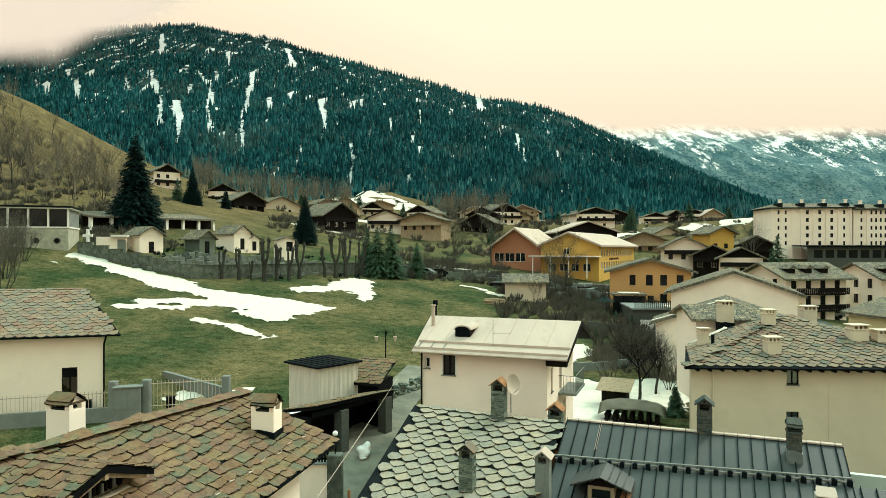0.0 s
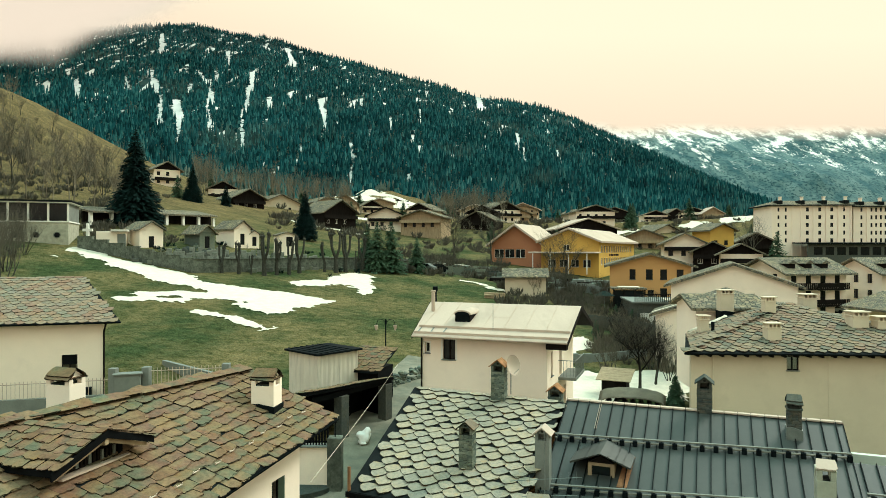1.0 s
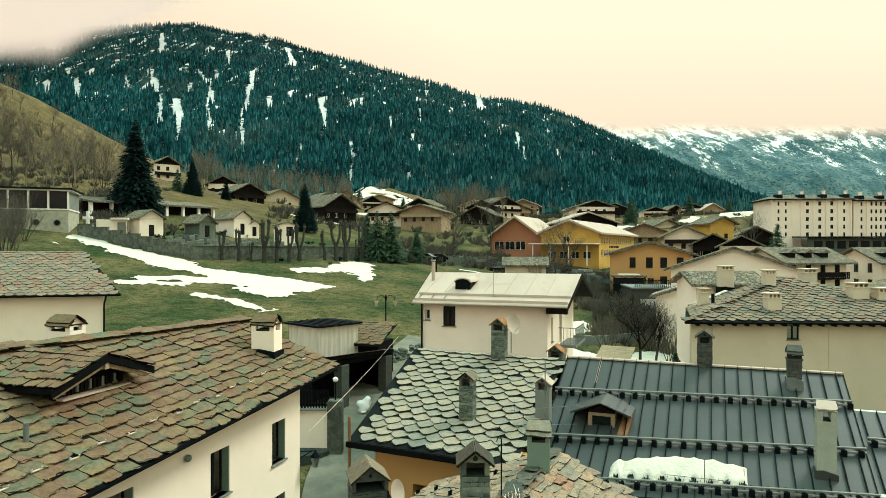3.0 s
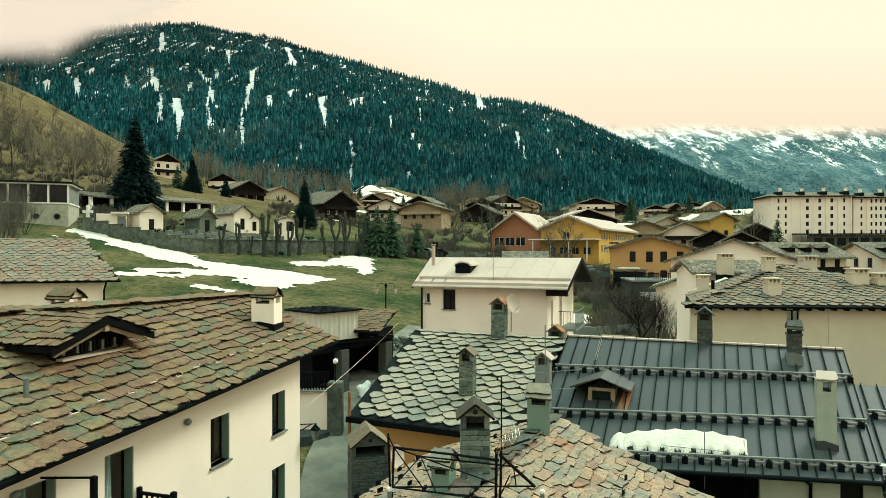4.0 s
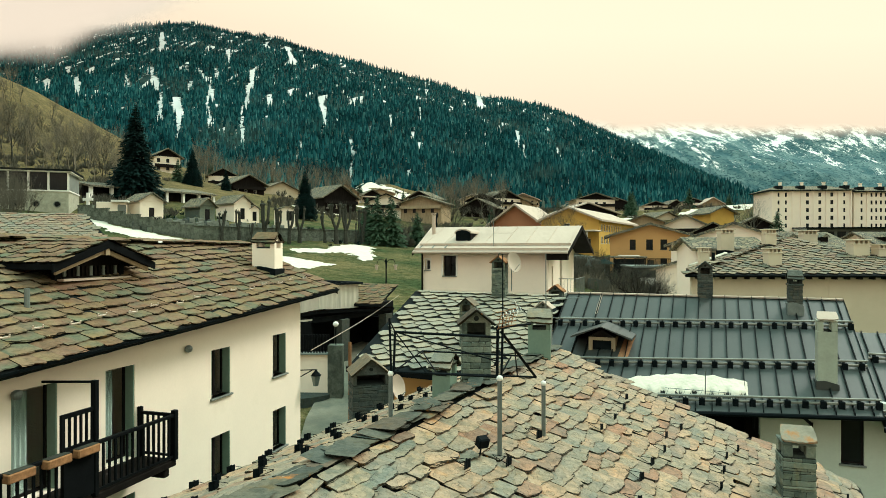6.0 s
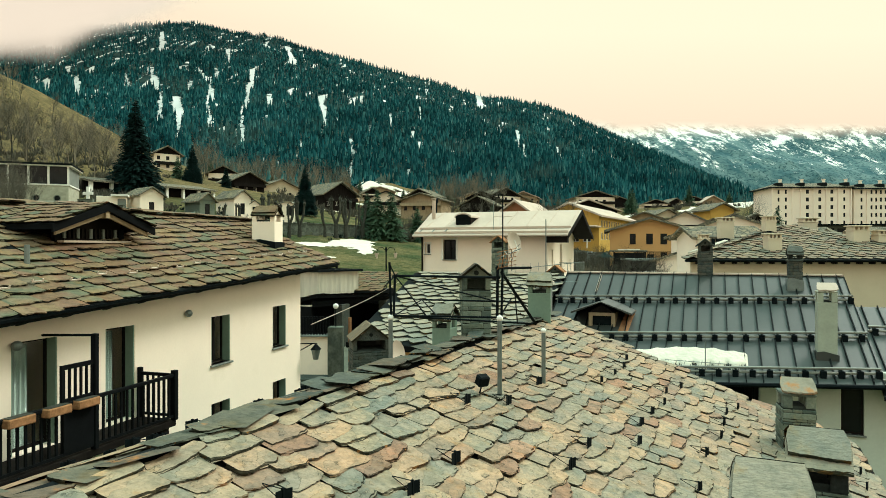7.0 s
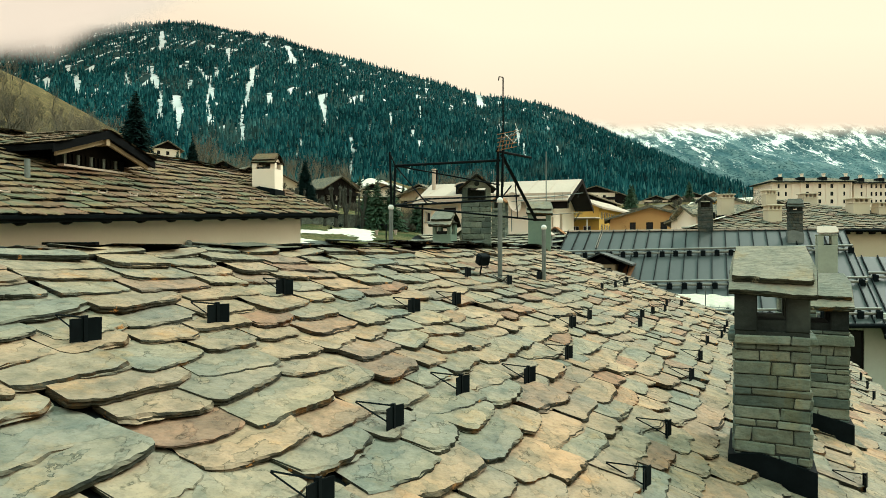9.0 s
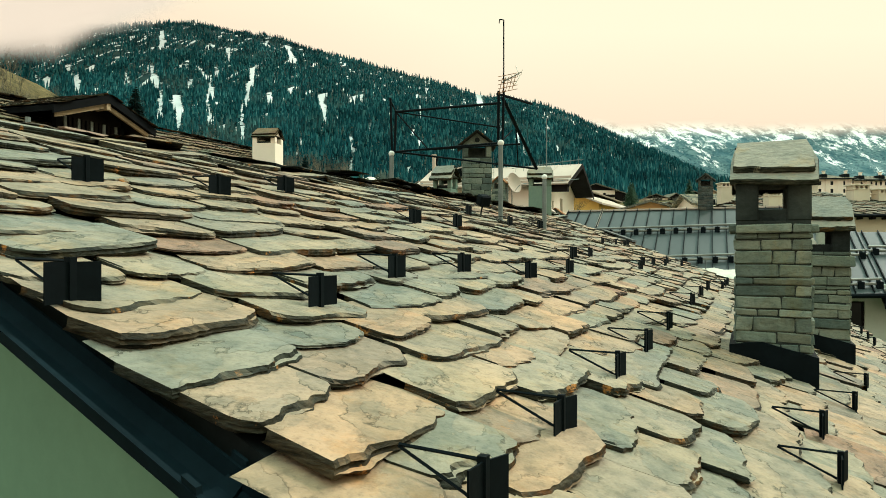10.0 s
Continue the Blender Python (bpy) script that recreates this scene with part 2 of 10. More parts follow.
METAL_DK = plain("dark_zinc_sheet", (0.034, 0.038, 0.032), 0.55, 0.18, 0.7, 20, 0.05, metal=0.1, stain=(0.046, 0.049, 0.041), stain_at=(0.5, 0.8), streak=(1, 1, 0.4))
METAL_BK = plain("black_painted_steel", (0.0045, 0.0075, 0.0085), 0.65, 0.3, 6, 30, 0.15)
METAL_PALE = plain("pale_weathered_zinc", (0.485, 0.385, 0.305), 0.75, 0.08, 0.5, 15, 0.06, stain=(0.38, 0.305, 0.24), stain_at=(0.55, 0.8), streak=(1, 0.25, 1))
METAL_GREY = plain("galvanised_steel", (0.17, 0.2, 0.185), 0.45, 0.2, 3, 30, 0.1, metal=0.5)
RUST = plain("rusty_sheet", (0.3, 0.15, 0.075), 0.8, 0.3, 2, 20, 0.2)
COPPER_TILE = plain("orange_clay_tile", (0.33, 0.16, 0.075), 0.85, 0.35, 5, 30, 0.3)
STONEWORK = slab_mat("coursed_stone", [(0.12, 0.15, 0.122), (0.21, 0.232, 0.185), (0.075, 0.1, 0.088), (0.16, 0.178, 0.143)], (0.34, 0.27, 0.16), (0.72, 0.84), 0.7, 0.6, False)
GUTTER = plain("dark_teal_gutter", (0.005, 0.012, 0.015), 0.75, 0.3, 3, 30, 0.02)
DARKSTONE = slab_mat("dark_coursed_stone", [(0.067, 0.078, 0.071), (0.095, 0.102, 0.088), (0.056, 0.072, 0.068), (0.112, 0.108, 0.088)], (0.3, 0.25, 0.16), (0.7, 0.82), 0.7, 0.6, False)
WALLSTONE = plain("weathered_rubble_wall", (0.13, 0.145, 0.115), 0.95, 0.45, 1.3, 5, 0.6, 0.05, stain=(0.05, 0.06, 0.05), stain_at=(0.52, 0.7), stain_scale=2.5)
MORTAR = plain("dark_weathered_mortar", (0.035, 0.04, 0.034), 0.95, 0.3, 8, 60, 0.6)
# Soot, with the shade inside vents put into the same dark colour.
SOOT_SHADE = plain("sooty_shaded_stone", (0.02, 0.024, 0.022), 0.95, 0.4, 4, 30, 0.5, stain=(0.07, 0.08, 0.066), stain_at=(0.5, 0.7))
SNOW = plain("old_snow", (0.64, 0.585, 0.47), 0.7, 0.1, 1.2, 6, 0.6, 0.08, stain=(0.54, 0.5, 0.4), stain_at=(0.55, 0.8))
LANE = plain("pale_gritty_lane", (0.215, 0.205, 0.155), 0.9, 0.3, 0.5, 18, 0.4, stain=(0.12, 0.125, 0.1), stain_at=(0.45, 0.7))
ASPHALT = plain("worn_asphalt", (0.085, 0.095, 0.085), 0.9, 0.25, 0.5, 40, 0.3)
CONCRETE = plain("weathered_concrete", (0.2, 0.215, 0.19), 0.9, 0.2, 0.8, 20, 0.3, stain=(0.12, 0.14, 0.125))
WHITE = plain("white_paint", (0.75, 0.73, 0.66), 0.6, 0.05)
RED = plain("red_cloth", (0.5, 0.05, 0.04), 0.8, 0.1)
GRANITE = plain("pale_granite", (0.2, 0.21, 0.175), 0.8, 0.35, 1.2, 25, 0.2, stain=(0.1, 0.115, 0.095))
SEAM = plain("dark_seam_metal", (0.008, 0.011, 0.011), 0.6, 0.25, 2, 30, 0.1)
RAIL = plain("pale_rail_tube", (0.2, 0.2, 0.165), 0.5, 0.15, 2, 30, 0.1, metal=0.2)
CURTAIN = plain("pale_teal_curtain", (0.45, 0.52, 0.46), 0.9, 0.15, 4, streak=(6, 6, 0.3))


def glass_mat():
    m, _, b, _ = start("window_glass", 0.05)
    b.inputs["Base Color"].default_value = (0.75, 0.82, 0.8, 1)
    b.inputs["Transmission Weight"].default_value, b.inputs["IOR"].default_value = 1.0, 1.45
    return m


SHEET_W = plain("chalky_white_sheet", (0.62, 0.56, 0.45), 0.7, 0.1, 1.2, 12, 0.1, stain=(0.4, 0.37, 0.3), stain_at=(0.52, 0.75), stain_scale=1.6, streak=(2, 2, 0.25))

GLASS = glass_mat()
DARKGLASS = plain("dark_window_pane", (0.007, 0.01, 0.011), 0.15, 0.3, 0.6, 5, 0.02)
DARKGLASS.node_tree.nodes["Principled BSDF"].inputs["Specular IOR Level"].default_value = 0.22


def far_slate_mat():
    """A slate roof seen from afar: cells of single slates with dark joints."""
    m, nt, b, pos = start("village_slate", 0.85)
    v = nt.nodes.new("ShaderNodeTexVoronoi")
    v.inputs["Scale"].default_value = 2.7
    nt.links.new(pos, v.inputs["Vector"])
    g = nt.nodes.new("ShaderNodeSeparateXYZ")
    nt.links.new(v.outputs["Color"], g.inputs[0])
    r = nt.nodes.new("ShaderNodeValToRGB")
    tones = [(0.09, 0.092, 0.074), (0.2, 0.17, 0.12), (0.12, 0.12, 0.095), (0.25, 0.212, 0.152), (0.14, 0.11, 0.084)]
    while len(r.color_ramp.elements) < len(tones):
        r.color_ramp.elements.new(0.5)
    for i, t in enumerate(tones):
        r.color_ramp.elements[i].position, r.color_ramp.elements[i].color = i / 4, (*t, 1)
    nt.links.new(g.outputs[0], r.inputs[0])
    e = nt.nodes.new("ShaderNodeTexVoronoi")
    e.feature = "DISTANCE_TO_EDGE"
    e.inputs["Scale"].default_value = 2.7
    nt.links.new(pos, e.inputs["Vector"])
    er = nt.nodes.new("ShaderNodeMapRange")
    er.inputs["From Min"].default_value, er.inputs["From Max"].default_value = 0.03, 0.11
    nt.links.new(e.outputs["Distance"], er.inputs["Value"])
    c = mix_rgb(nt, er.outputs[0], (0.04, 0.045, 0.04), r.outputs[0])
    c = mix_rgb(nt, noise_fac(nt, pos, 0.35, 0.4, 0.7, 6), c, mix_rgb(nt, 1.0, c, (1.35, 1.25, 1.05), "MULTIPLY"))
    nt.links.new(c, b.inputs["Base Color"])
    relief(nt, b, pos, 5, 0.6, 0.05, 6)
    return m


FAR_SLATE = far_slate_mat()


def grass_mat():
    m, nt, b, pos = start("spring_meadow", 0.95)
    c = mix_rgb(nt, noise_fac(nt, pos, 0.1, 0.4, 0.6, 7, 0.65), (0.045, 0.068, 0.03), (0.158, 0.132, 0.068))
    hz = nt.nodes.new("ShaderNodeSeparateXYZ")
    nt.links.new(pos, hz.inputs[0])
    dry = nt.nodes.new("ShaderNodeMapRange")
    dry.inputs["From Min"].default_value, dry.inputs["From Max"].default_value = 17, 30
    nt.links.new(hz.outputs[2], dry.inputs["Value"])
    c = mix_rgb(nt, dry.outputs[0], c, mix_rgb(nt, noise_fac(nt, pos, 0.16, 0.35, 0.65, 8, 0.7), (0.09, 0.072, 0.038), (0.22, 0.158, 0.085)))
    c = mix_rgb(nt, noise_fac(nt, stretched(nt, pos, 1, 2.2, 1), 0.5, 0.4, 0.7, 8, 0.7), c, mix_rgb(nt, 1.0, c, (0.62, 0.68, 0.55), "MULTIPLY"))
    c = mix_rgb(nt, noise_fac(nt, pos, 3.5, 0.35, 0.75, 8, 0.75), c, mix_rgb(nt, 1.0, c, (1.85, 1.6, 1.4), "MULTIPLY"))
    c = mix_rgb(nt, noise_fac(nt, pos, 1.3, 0.45, 0.62, 6, 0.75), c, mix_rgb(nt, 1.0, c, (0.45, 0.55, 0.42), "MULTIPLY"))
    c = mix_rgb(nt, noise_fac(nt, pos, 14, 0.45, 0.7, 5), c, mix_rgb(nt, 1.0, c, (0.38, 0.44, 0.36), "MULTIPLY"))
    nt.links.new(c, b.inputs["Base Color"])
    relief(nt, b, pos, 4, 1.0, 0.35, 9)
    return m


GRASS = grass_mat()


# ---- building blocks ----
def part(name, bm, material, parent=None, label="", smooth=False):
    me = bpy.data.meshes.new(name)
    bm.to_mesh(me)
    bm.free()
    me.materials.append(material)
    if smooth:
        for p in me.polygons:
            p.use_smooth = True
    ob = new(name, me)
    ob.parent = parent
    if label:
        ob["label"] = label
    return ob


def thing(name, m, label, category, group="", kind=""):
    e = new(name)
    e.empty_display_size = 0.2
    e.matrix_world = m
    return tagged(e, label, category, group, kind)


def mesh_part(name, verts, faces, material, parent=None, label="", kind=""):
    me = bpy.data.meshes.new(name)
    me.from_pydata(verts, [], faces)
    me.materials.append(material)
    ob = new(name, me)
    ob.parent = parent
    if label:
        ob["label"] = label
    if kind:
        ob["kind"] = kind
    return ob


def box(bm, lo, hi, m=None, bev=0.0):
    r = bmesh.ops.create_cube(bm, size=1)
    vs = r["verts"]
    for v in vs:
        v.co = Vector([lo[i] + (v.co[i] + 0.5) * (hi[i] - lo[i]) for i in range(3)])
    if bev:
        es = list({e for v in vs for e in v.link_edges})
        vs = list({v for f in bmesh.ops.bevel(bm, geom=es, offset=bev, segments=1, affect="EDGES")["faces"] for v in f.verts} | {v for v in vs if v.is_valid})
    if m is not None:
        bmesh.ops.transform(bm, matrix=m, verts=[v for v in vs if v.is_valid])
    return bm


def boxes(*items, bev=0.0):
    bm = bmesh.new()
    for lo, hi in items:
        box(bm, lo, hi, None, bev)
    return bm


def bar(bm, a, b, r, sides=6, r2=None):
    """A round bar from a to b."""
    a, b = Vector(a), Vector(b)
    d = b - a
    if d.length < 1e-5:
        return bm
    c = bmesh.ops.create_cone(bm, cap_ends=True, segments=sides, radius1=r, radius2=r if r2 is None else r2, depth=d.length)
    bmesh.ops.transform(bm, matrix=Matrix.Translation((a + b) / 2) @ d.to_track_quat("Z", "Y").to_matrix().to_4x4(), verts=c["verts"])
    return bm


def bars(r, *pairs, sides=6):
    bm = bmesh.new()
    for a, b in pairs:
        bar(bm, a, b, r, sides)
    return bm


def tube(name, pts, r, mat, parent, label=""):
    """One continuous thin wire along pts."""
    verts, faces = [], []
    for p in pts:
        p = Vector(p)
        verts += [(p.x - r, p.y, p.z), (p.x, p.y, p.z + r), (p.x + r, p.y, p.z), (p.x, p.y, p.z - r)]
    for i in range(len(pts) - 1):
        for k in range(4):
            faces.append((4 * i + k, 4 * i + (k + 1) % 4, 4 * i + 4 + (k + 1) % 4, 4 * i + 4 + k))
    return mesh_part(name, verts, faces, mat, parent, label)


def prism(bm, poly, off):
    """A flat polygon given thickness along off."""
    off = Vector(off)
    a = [bm.verts.new(Vector(p)) for p in poly]
    b = [bm.verts.new(Vector(p) + off) for p in poly]
    n = len(poly)
    bm.faces.new(a[::-1])
    bm.faces.new(b)
    for i in range(n):
        bm.faces.new((a[i], a[(i + 1) % n], b[(i + 1) % n], b[i]))
    bmesh.ops.recalc_face_normals(bm, faces=bm.faces)
    return bm


def inside(poly, x, y):
    hit, j = False, len(poly) - 1
    for i in range(len(poly)):
        (x1, y1), (x2, y2) = poly[i], poly[j]
        if (y1 > y) != (y2 > y) and x < (x2 - x1) * (y - y1) / (y2 - y1) + x1:
            hit = not hit
        j = i
    return hit


def wander(rng, amp):
    """A smooth irregular line of about that amplitude."""
    terms = [(amp * k, rng.uniform(lo, hi), rng.uniform(0, 6.28)) for k, lo, hi in ((0.55, 2, 6), (0.3, 8, 15), (0.18, 19, 34))]
    return lambda x: sum(a * math.sin(f * x + p) for a, f, p in terms)


def slab_shape(rng, pointed=0.0, rough=1.0, square=0.0, n=17, beds=2):
    """One split slab: across x in [-0.5, 0.5], its lower edge at y = 0, its head at y = -1, its thickness 0 to 1 in z.
    The lower edge wanders and has split back along the beds of the stone in thin uneven steps."""
    low = []
    skew, bow = rng.uniform(-0.14, 0.14) * (1 - 0.75 * square), rng.uniform(0.05, 0.17) * (0.15 if pointed else 1 - square)
    edge_line, cut, drop = wander(rng, 0.04 * rough), rng.uniform(-0.4, 0.4), rng.choice((0, 0.03, 0.06)) * rough
    corner = rng.uniform(2.8, 6.0)
    for i in range(n):
        x = -0.5 + i / (n - 1)
        edge = abs(2 * x) ** corner
        y = -bow * edge + skew * x + edge_line(x) - pointed * abs(2 * x) ** 1.5 * 0.8 + rng.uniform(-0.011, 0.011) * rough
        if not pointed:
            y -= drop / (1 + math.exp(-(x - cut) * 40))
        low.append((x * (1 - 0.05 * edge), y - 0.04))
    top = [(0.5 - rng.uniform(0, 0.06), -0.6), (0.42, -1.0), (-0.42, -1.0), (-0.5 + rng.uniform(0, 0.06), -0.6)]
    ring = low + top
    k = len(ring)
    lines = [wander(rng, 0.06 * rough) for _ in range(beds)]
    base = [rng.uniform(-0.05, 0.025) * rough for _ in range(beds)]
    backs, heads = [[0.0] * k], [0.0]
    for b in range(beds):
        backs.append([o + (max(0.003, base[b] + lines[b](x)) if y > -0.55 else 0) for o, (x, y) in zip(backs[-1], ring)])
        heads.append((b + 1) / (beds + 1) + rng.uniform(-0.1, 0.1))
    heads.append(1.0)
    rows = []
    for b in range(beds, -1, -1):
        for z, lean in ((heads[b + 1], 1), (heads[b] + 0.03, 0)):
            bite = wander(rng, 0.028)
            chip = [lean * (0.022 + max(-0.018, bite(x * 1.7)) + rng.uniform(0, 0.008)) * rough if y > -0.55 else 0 for x, y in ring]
            rows.append([(x * (1 - (o + g) * 0.35), y - o - g, z) for (x, y), o, g in zip(ring, backs[b], chip)])
    rows[-1] = [(x * 0.98, y - rng.uniform(0.02, 0.06) * rough, 0) for x, y in ring]
    verts = [q for r in rows for q in r]
    faces = [tuple(range(k))]
    for lay in range(0, (len(rows) - 1) * k, k):
        for i in list(range(n - 1)) + [n - 1, k - 1]:
            j = (i + 1) % k
            faces.append((lay + k + i, lay + k + j, lay + j, lay + i))
    return verts, faces


def slab_field(parent, mat, org, e, s, poly, wid, exp, thick, seed, pointed=0.0, limit=300, near=None, skip=None, tilt=0.06, name="slab", rough=1.0, jit=1.0, square=0.0, n_edge=13, beds=1, start=None):
    """Overlapping stone slabs over the polygon poly of a roof plane. e runs along the eave, s down the slope."""
    rng = random.Random(seed)
    e, s, org = Vector(e).normalized(), Vector(s).normalized(), Vector(org)
    n = e.cross(s)
    if n.z < 0:
        n = -n
    ws, aa = [p[1] for p in poly], [p[0] for p in poly]
    todo, k, w = [], 0, min(ws) + exp * 0.5
    while w < max(ws) + exp * 0.4:
        a = (start(w) if start else min(aa)) - (rng.uniform(-0.03, 0.1) if not pointed else wid * (0.2 + 0.5 * (k % 2)))
        first = True
        while a < max(aa) + wid:
            sw = wid * (rng.uniform(0.65, 1.25) if not pointed else rng.uniform(0.97, 1.03))
            if first and not pointed:
                sw, first = wid * rng.uniform(0.55, 1.3), False
            ca, cw = a + sw / 2, w + rng.uniform(-0.12, 0.12) * exp * jit
            a += sw
            if not inside(poly, ca, min(cw - exp * 0.3, max(ws) - 0.01)):
                continue
            if skip and skip(ca, cw):
                continue
            todo.append((ca, cw, sw * rng.uniform(1.0, 1.1), min(exp * rng.uniform(1.7, 2.0), max(exp * 0.8, cw - min(ws) + 0.04)), thick * rng.uniform(0.55, 1.35), rng.uniform(-0.07, 0.07) * jit, rng.uniform(-0.03, 0.03) * jit))
        w += exp
        k += 1
    if near:
        todo.sort(key=lambda q: (q[0] - near[0]) ** 2 + (q[1] - near[1]) ** 2)
    shapes = [slab_shape(rng, pointed, rough, square, n_edge, beds) for _ in range(24)]
    meshes = []
    for v, f in shapes:
        me = bpy.data.meshes.new(name)
        me.from_pydata(v, [], f)
        me.materials.append(mat)
        meshes.append(me)
    verts, faces = [], []
    base = Matrix((e, s, n)).transposed().to_4x4()
    flip = base.determinant() < 0
    if flip:
        base = Matrix((-e, s, n)).transposed().to_4x4()
    for i, (ca, cw, sw, ln, th, tw, tl) in enumerate(todo):
        spot = org + e * ca + s * cw + n * (0.012 + thick * 0.7)
        m = Matrix.Translation(spot) @ base @ Euler((tilt, tl, tw)).to_matrix().to_4x4() @ Matrix.Diagonal((sw, ln, th, 1))
        if i < limit:
            ob = new(name, meshes[rng.randrange(24)])
            ob.parent, ob.matrix_local = parent, m
        else:
            v, f = shapes[rng.randrange(24)]
            o = len(verts)
            verts += [tuple(m @ Vector(q)) for q in v]
            faces += [tuple(o + q for q in g) for g in f]
    if verts:
        mesh_part("slab_rest", verts, faces, mat, parent, kind="stuff")


def wall(name, p0, p1, z0, z1, holes, mat, parent, thick=0.3, label=""):
    """An upright wall from p0 to p1 in plan with openings (along, bottom, width, height) through it. Its outside lies to the right of p0 to p1."""
    p0, p1 = Vector((*p0, 0)), Vector((*p1, 0))
    d = p1 - p0
    ln = d.length
    d.normalize()
    inn = Vector((-d.y, d.x, 0)) * thick
    xs = sorted({0.0, ln, *[h[0] - h[2] / 2 for h in holes], *[h[0] + h[2] / 2 for h in holes]})
    zs = sorted({z0, z1, *[h[1] for h in holes], *[h[1] + h[3] for h in holes]})
    xs, zs = [x for x in xs if -1e-6 <= x <= ln + 1e-6], [z for z in zs if z0 - 1e-6 <= z <= z1 + 1e-6]

    def solid(i, j):
        if not (0 <= i < len(xs) - 1 and 0 <= j < len(zs) - 1):
            return False
        cx, cz = (xs[i] + xs[i + 1]) / 2, (zs[j] + zs[j + 1]) / 2
        return not any(abs(cx - h[0]) < h[2] / 2 and h[1] < cz < h[1] + h[3] for h in holes)

    bm = bmesh.new()

    def q(*pts):
        bm.faces.new([bm.verts.new(p) for p in pts])

    def at(i, j, inner):
        return p0 + d * xs[i] + Vector((0, 0, zs[j])) + (inn if inner else Vector())

    for i in range(len(xs) - 1):
        for j in range(len(zs) - 1):
            if not solid(i, j):
                continue
            q(at(i, j, 0), at(i + 1, j, 0), at(i + 1, j + 1, 0), at(i, j + 1, 0))
            q(at(i, j, 1), at(i, j + 1, 1), at(i + 1, j + 1, 1), at(i + 1, j, 1))
            if not solid(i - 1, j):
                q(at(i, j, 0), at(i, j + 1, 0), at(i, j + 1, 1), at(i, j, 1))
            if not solid(i + 1, j):
                q(at(i + 1, j, 0), at(i + 1, j, 1), at(i + 1, j + 1, 1), at(i + 1, j + 1, 0))
            if not solid(i, j - 1):
                q(at(i, j, 0), at(i, j, 1), at(i + 1, j, 1), at(i + 1, j, 0))
            if not solid(i, j + 1):
                q(at(i, j + 1, 0), at(i + 1, j + 1, 0), at(i + 1, j + 1, 1), at(i, j + 1, 1))
    bmesh.ops.remove_doubles(bm, verts=bm.verts, dist=1e-5)
    return part(name, bm, mat, parent, label)


def window(parent, p0, p1, along, z0, w, h, frame_mat=None, depth=0.16, leaves=2, sill=True, surround=0.0, glass=None):
    """A framed window in the opening of the wall from p0 to p1."""
    p0, p1 = Vector((*p0, 0)), Vector((*p1, 0))
    d = (p1 - p0).normalized()
    nrm = Vector((d.y, -d.x, 0))
    m = Matrix((d, -nrm, Vector((0, 0, 1)))).transposed().to_4x4()
    m.translation = p0 + d * along + Vector((0, 0, z0))
    win = new("window")
    win.parent, win.matrix_local, win.empty_display_size = parent, m, 0.1
    fm = frame_mat or DARKWOOD
    t = 0.06
    items = [((-w / 2, depth, 0), (-w / 2 + t, depth + 0.06, h)), ((w / 2 - t, depth, 0), (w / 2, depth + 0.06, h)),
             ((-w / 2 + t, depth, 0), (w / 2 - t, depth + 0.06, t)), ((-w / 2 + t, depth, h - t), (w / 2 - t, depth + 0.06, h))]
    for i in range(1, leaves):
        x = -w / 2 + w * i / leaves
        items.append(((x - 0.04, depth - 0.01, t), (x + 0.04, depth + 0.05, h - t)))
    part("window_frame", boxes(*items), fm, win)
    pane = part("pane", boxes(((-w / 2 + t, depth + 0.025, t), (w / 2 - t, depth + 0.031, h - t))), glass or GLASS, win)
    pane.visible_shadow = False
    if sill:
        part("window_sill", boxes(((-w / 2 - 0.06, -0.07, -0.05), (w / 2 + 0.06, depth, 0)), bev=0.008), CONCRETE, win)
    if surround:
        s = surround
        part("surround", boxes(((-w / 2 - s, -0.012, 0.002), (-w / 2, 0.0, h)), ((w / 2, -0.012, 0.002), (w / 2 + s, 0.0, h)), ((-w / 2 - s, -0.012, h), (w / 2 + s, 0.0, h + s))), WHITE, win)
    return win


def roof_plane(name, corners, thick, mat, parent, label=""):
    """A roof plane with thickness hung below its corners."""
    bm = bmesh.new()
    prism(bm, corners, (0, 0, -thick))
    return part(name, bm, mat, parent, label)


SIDES = {"front": 0, "right": 1, "back": 2, "left": 3}


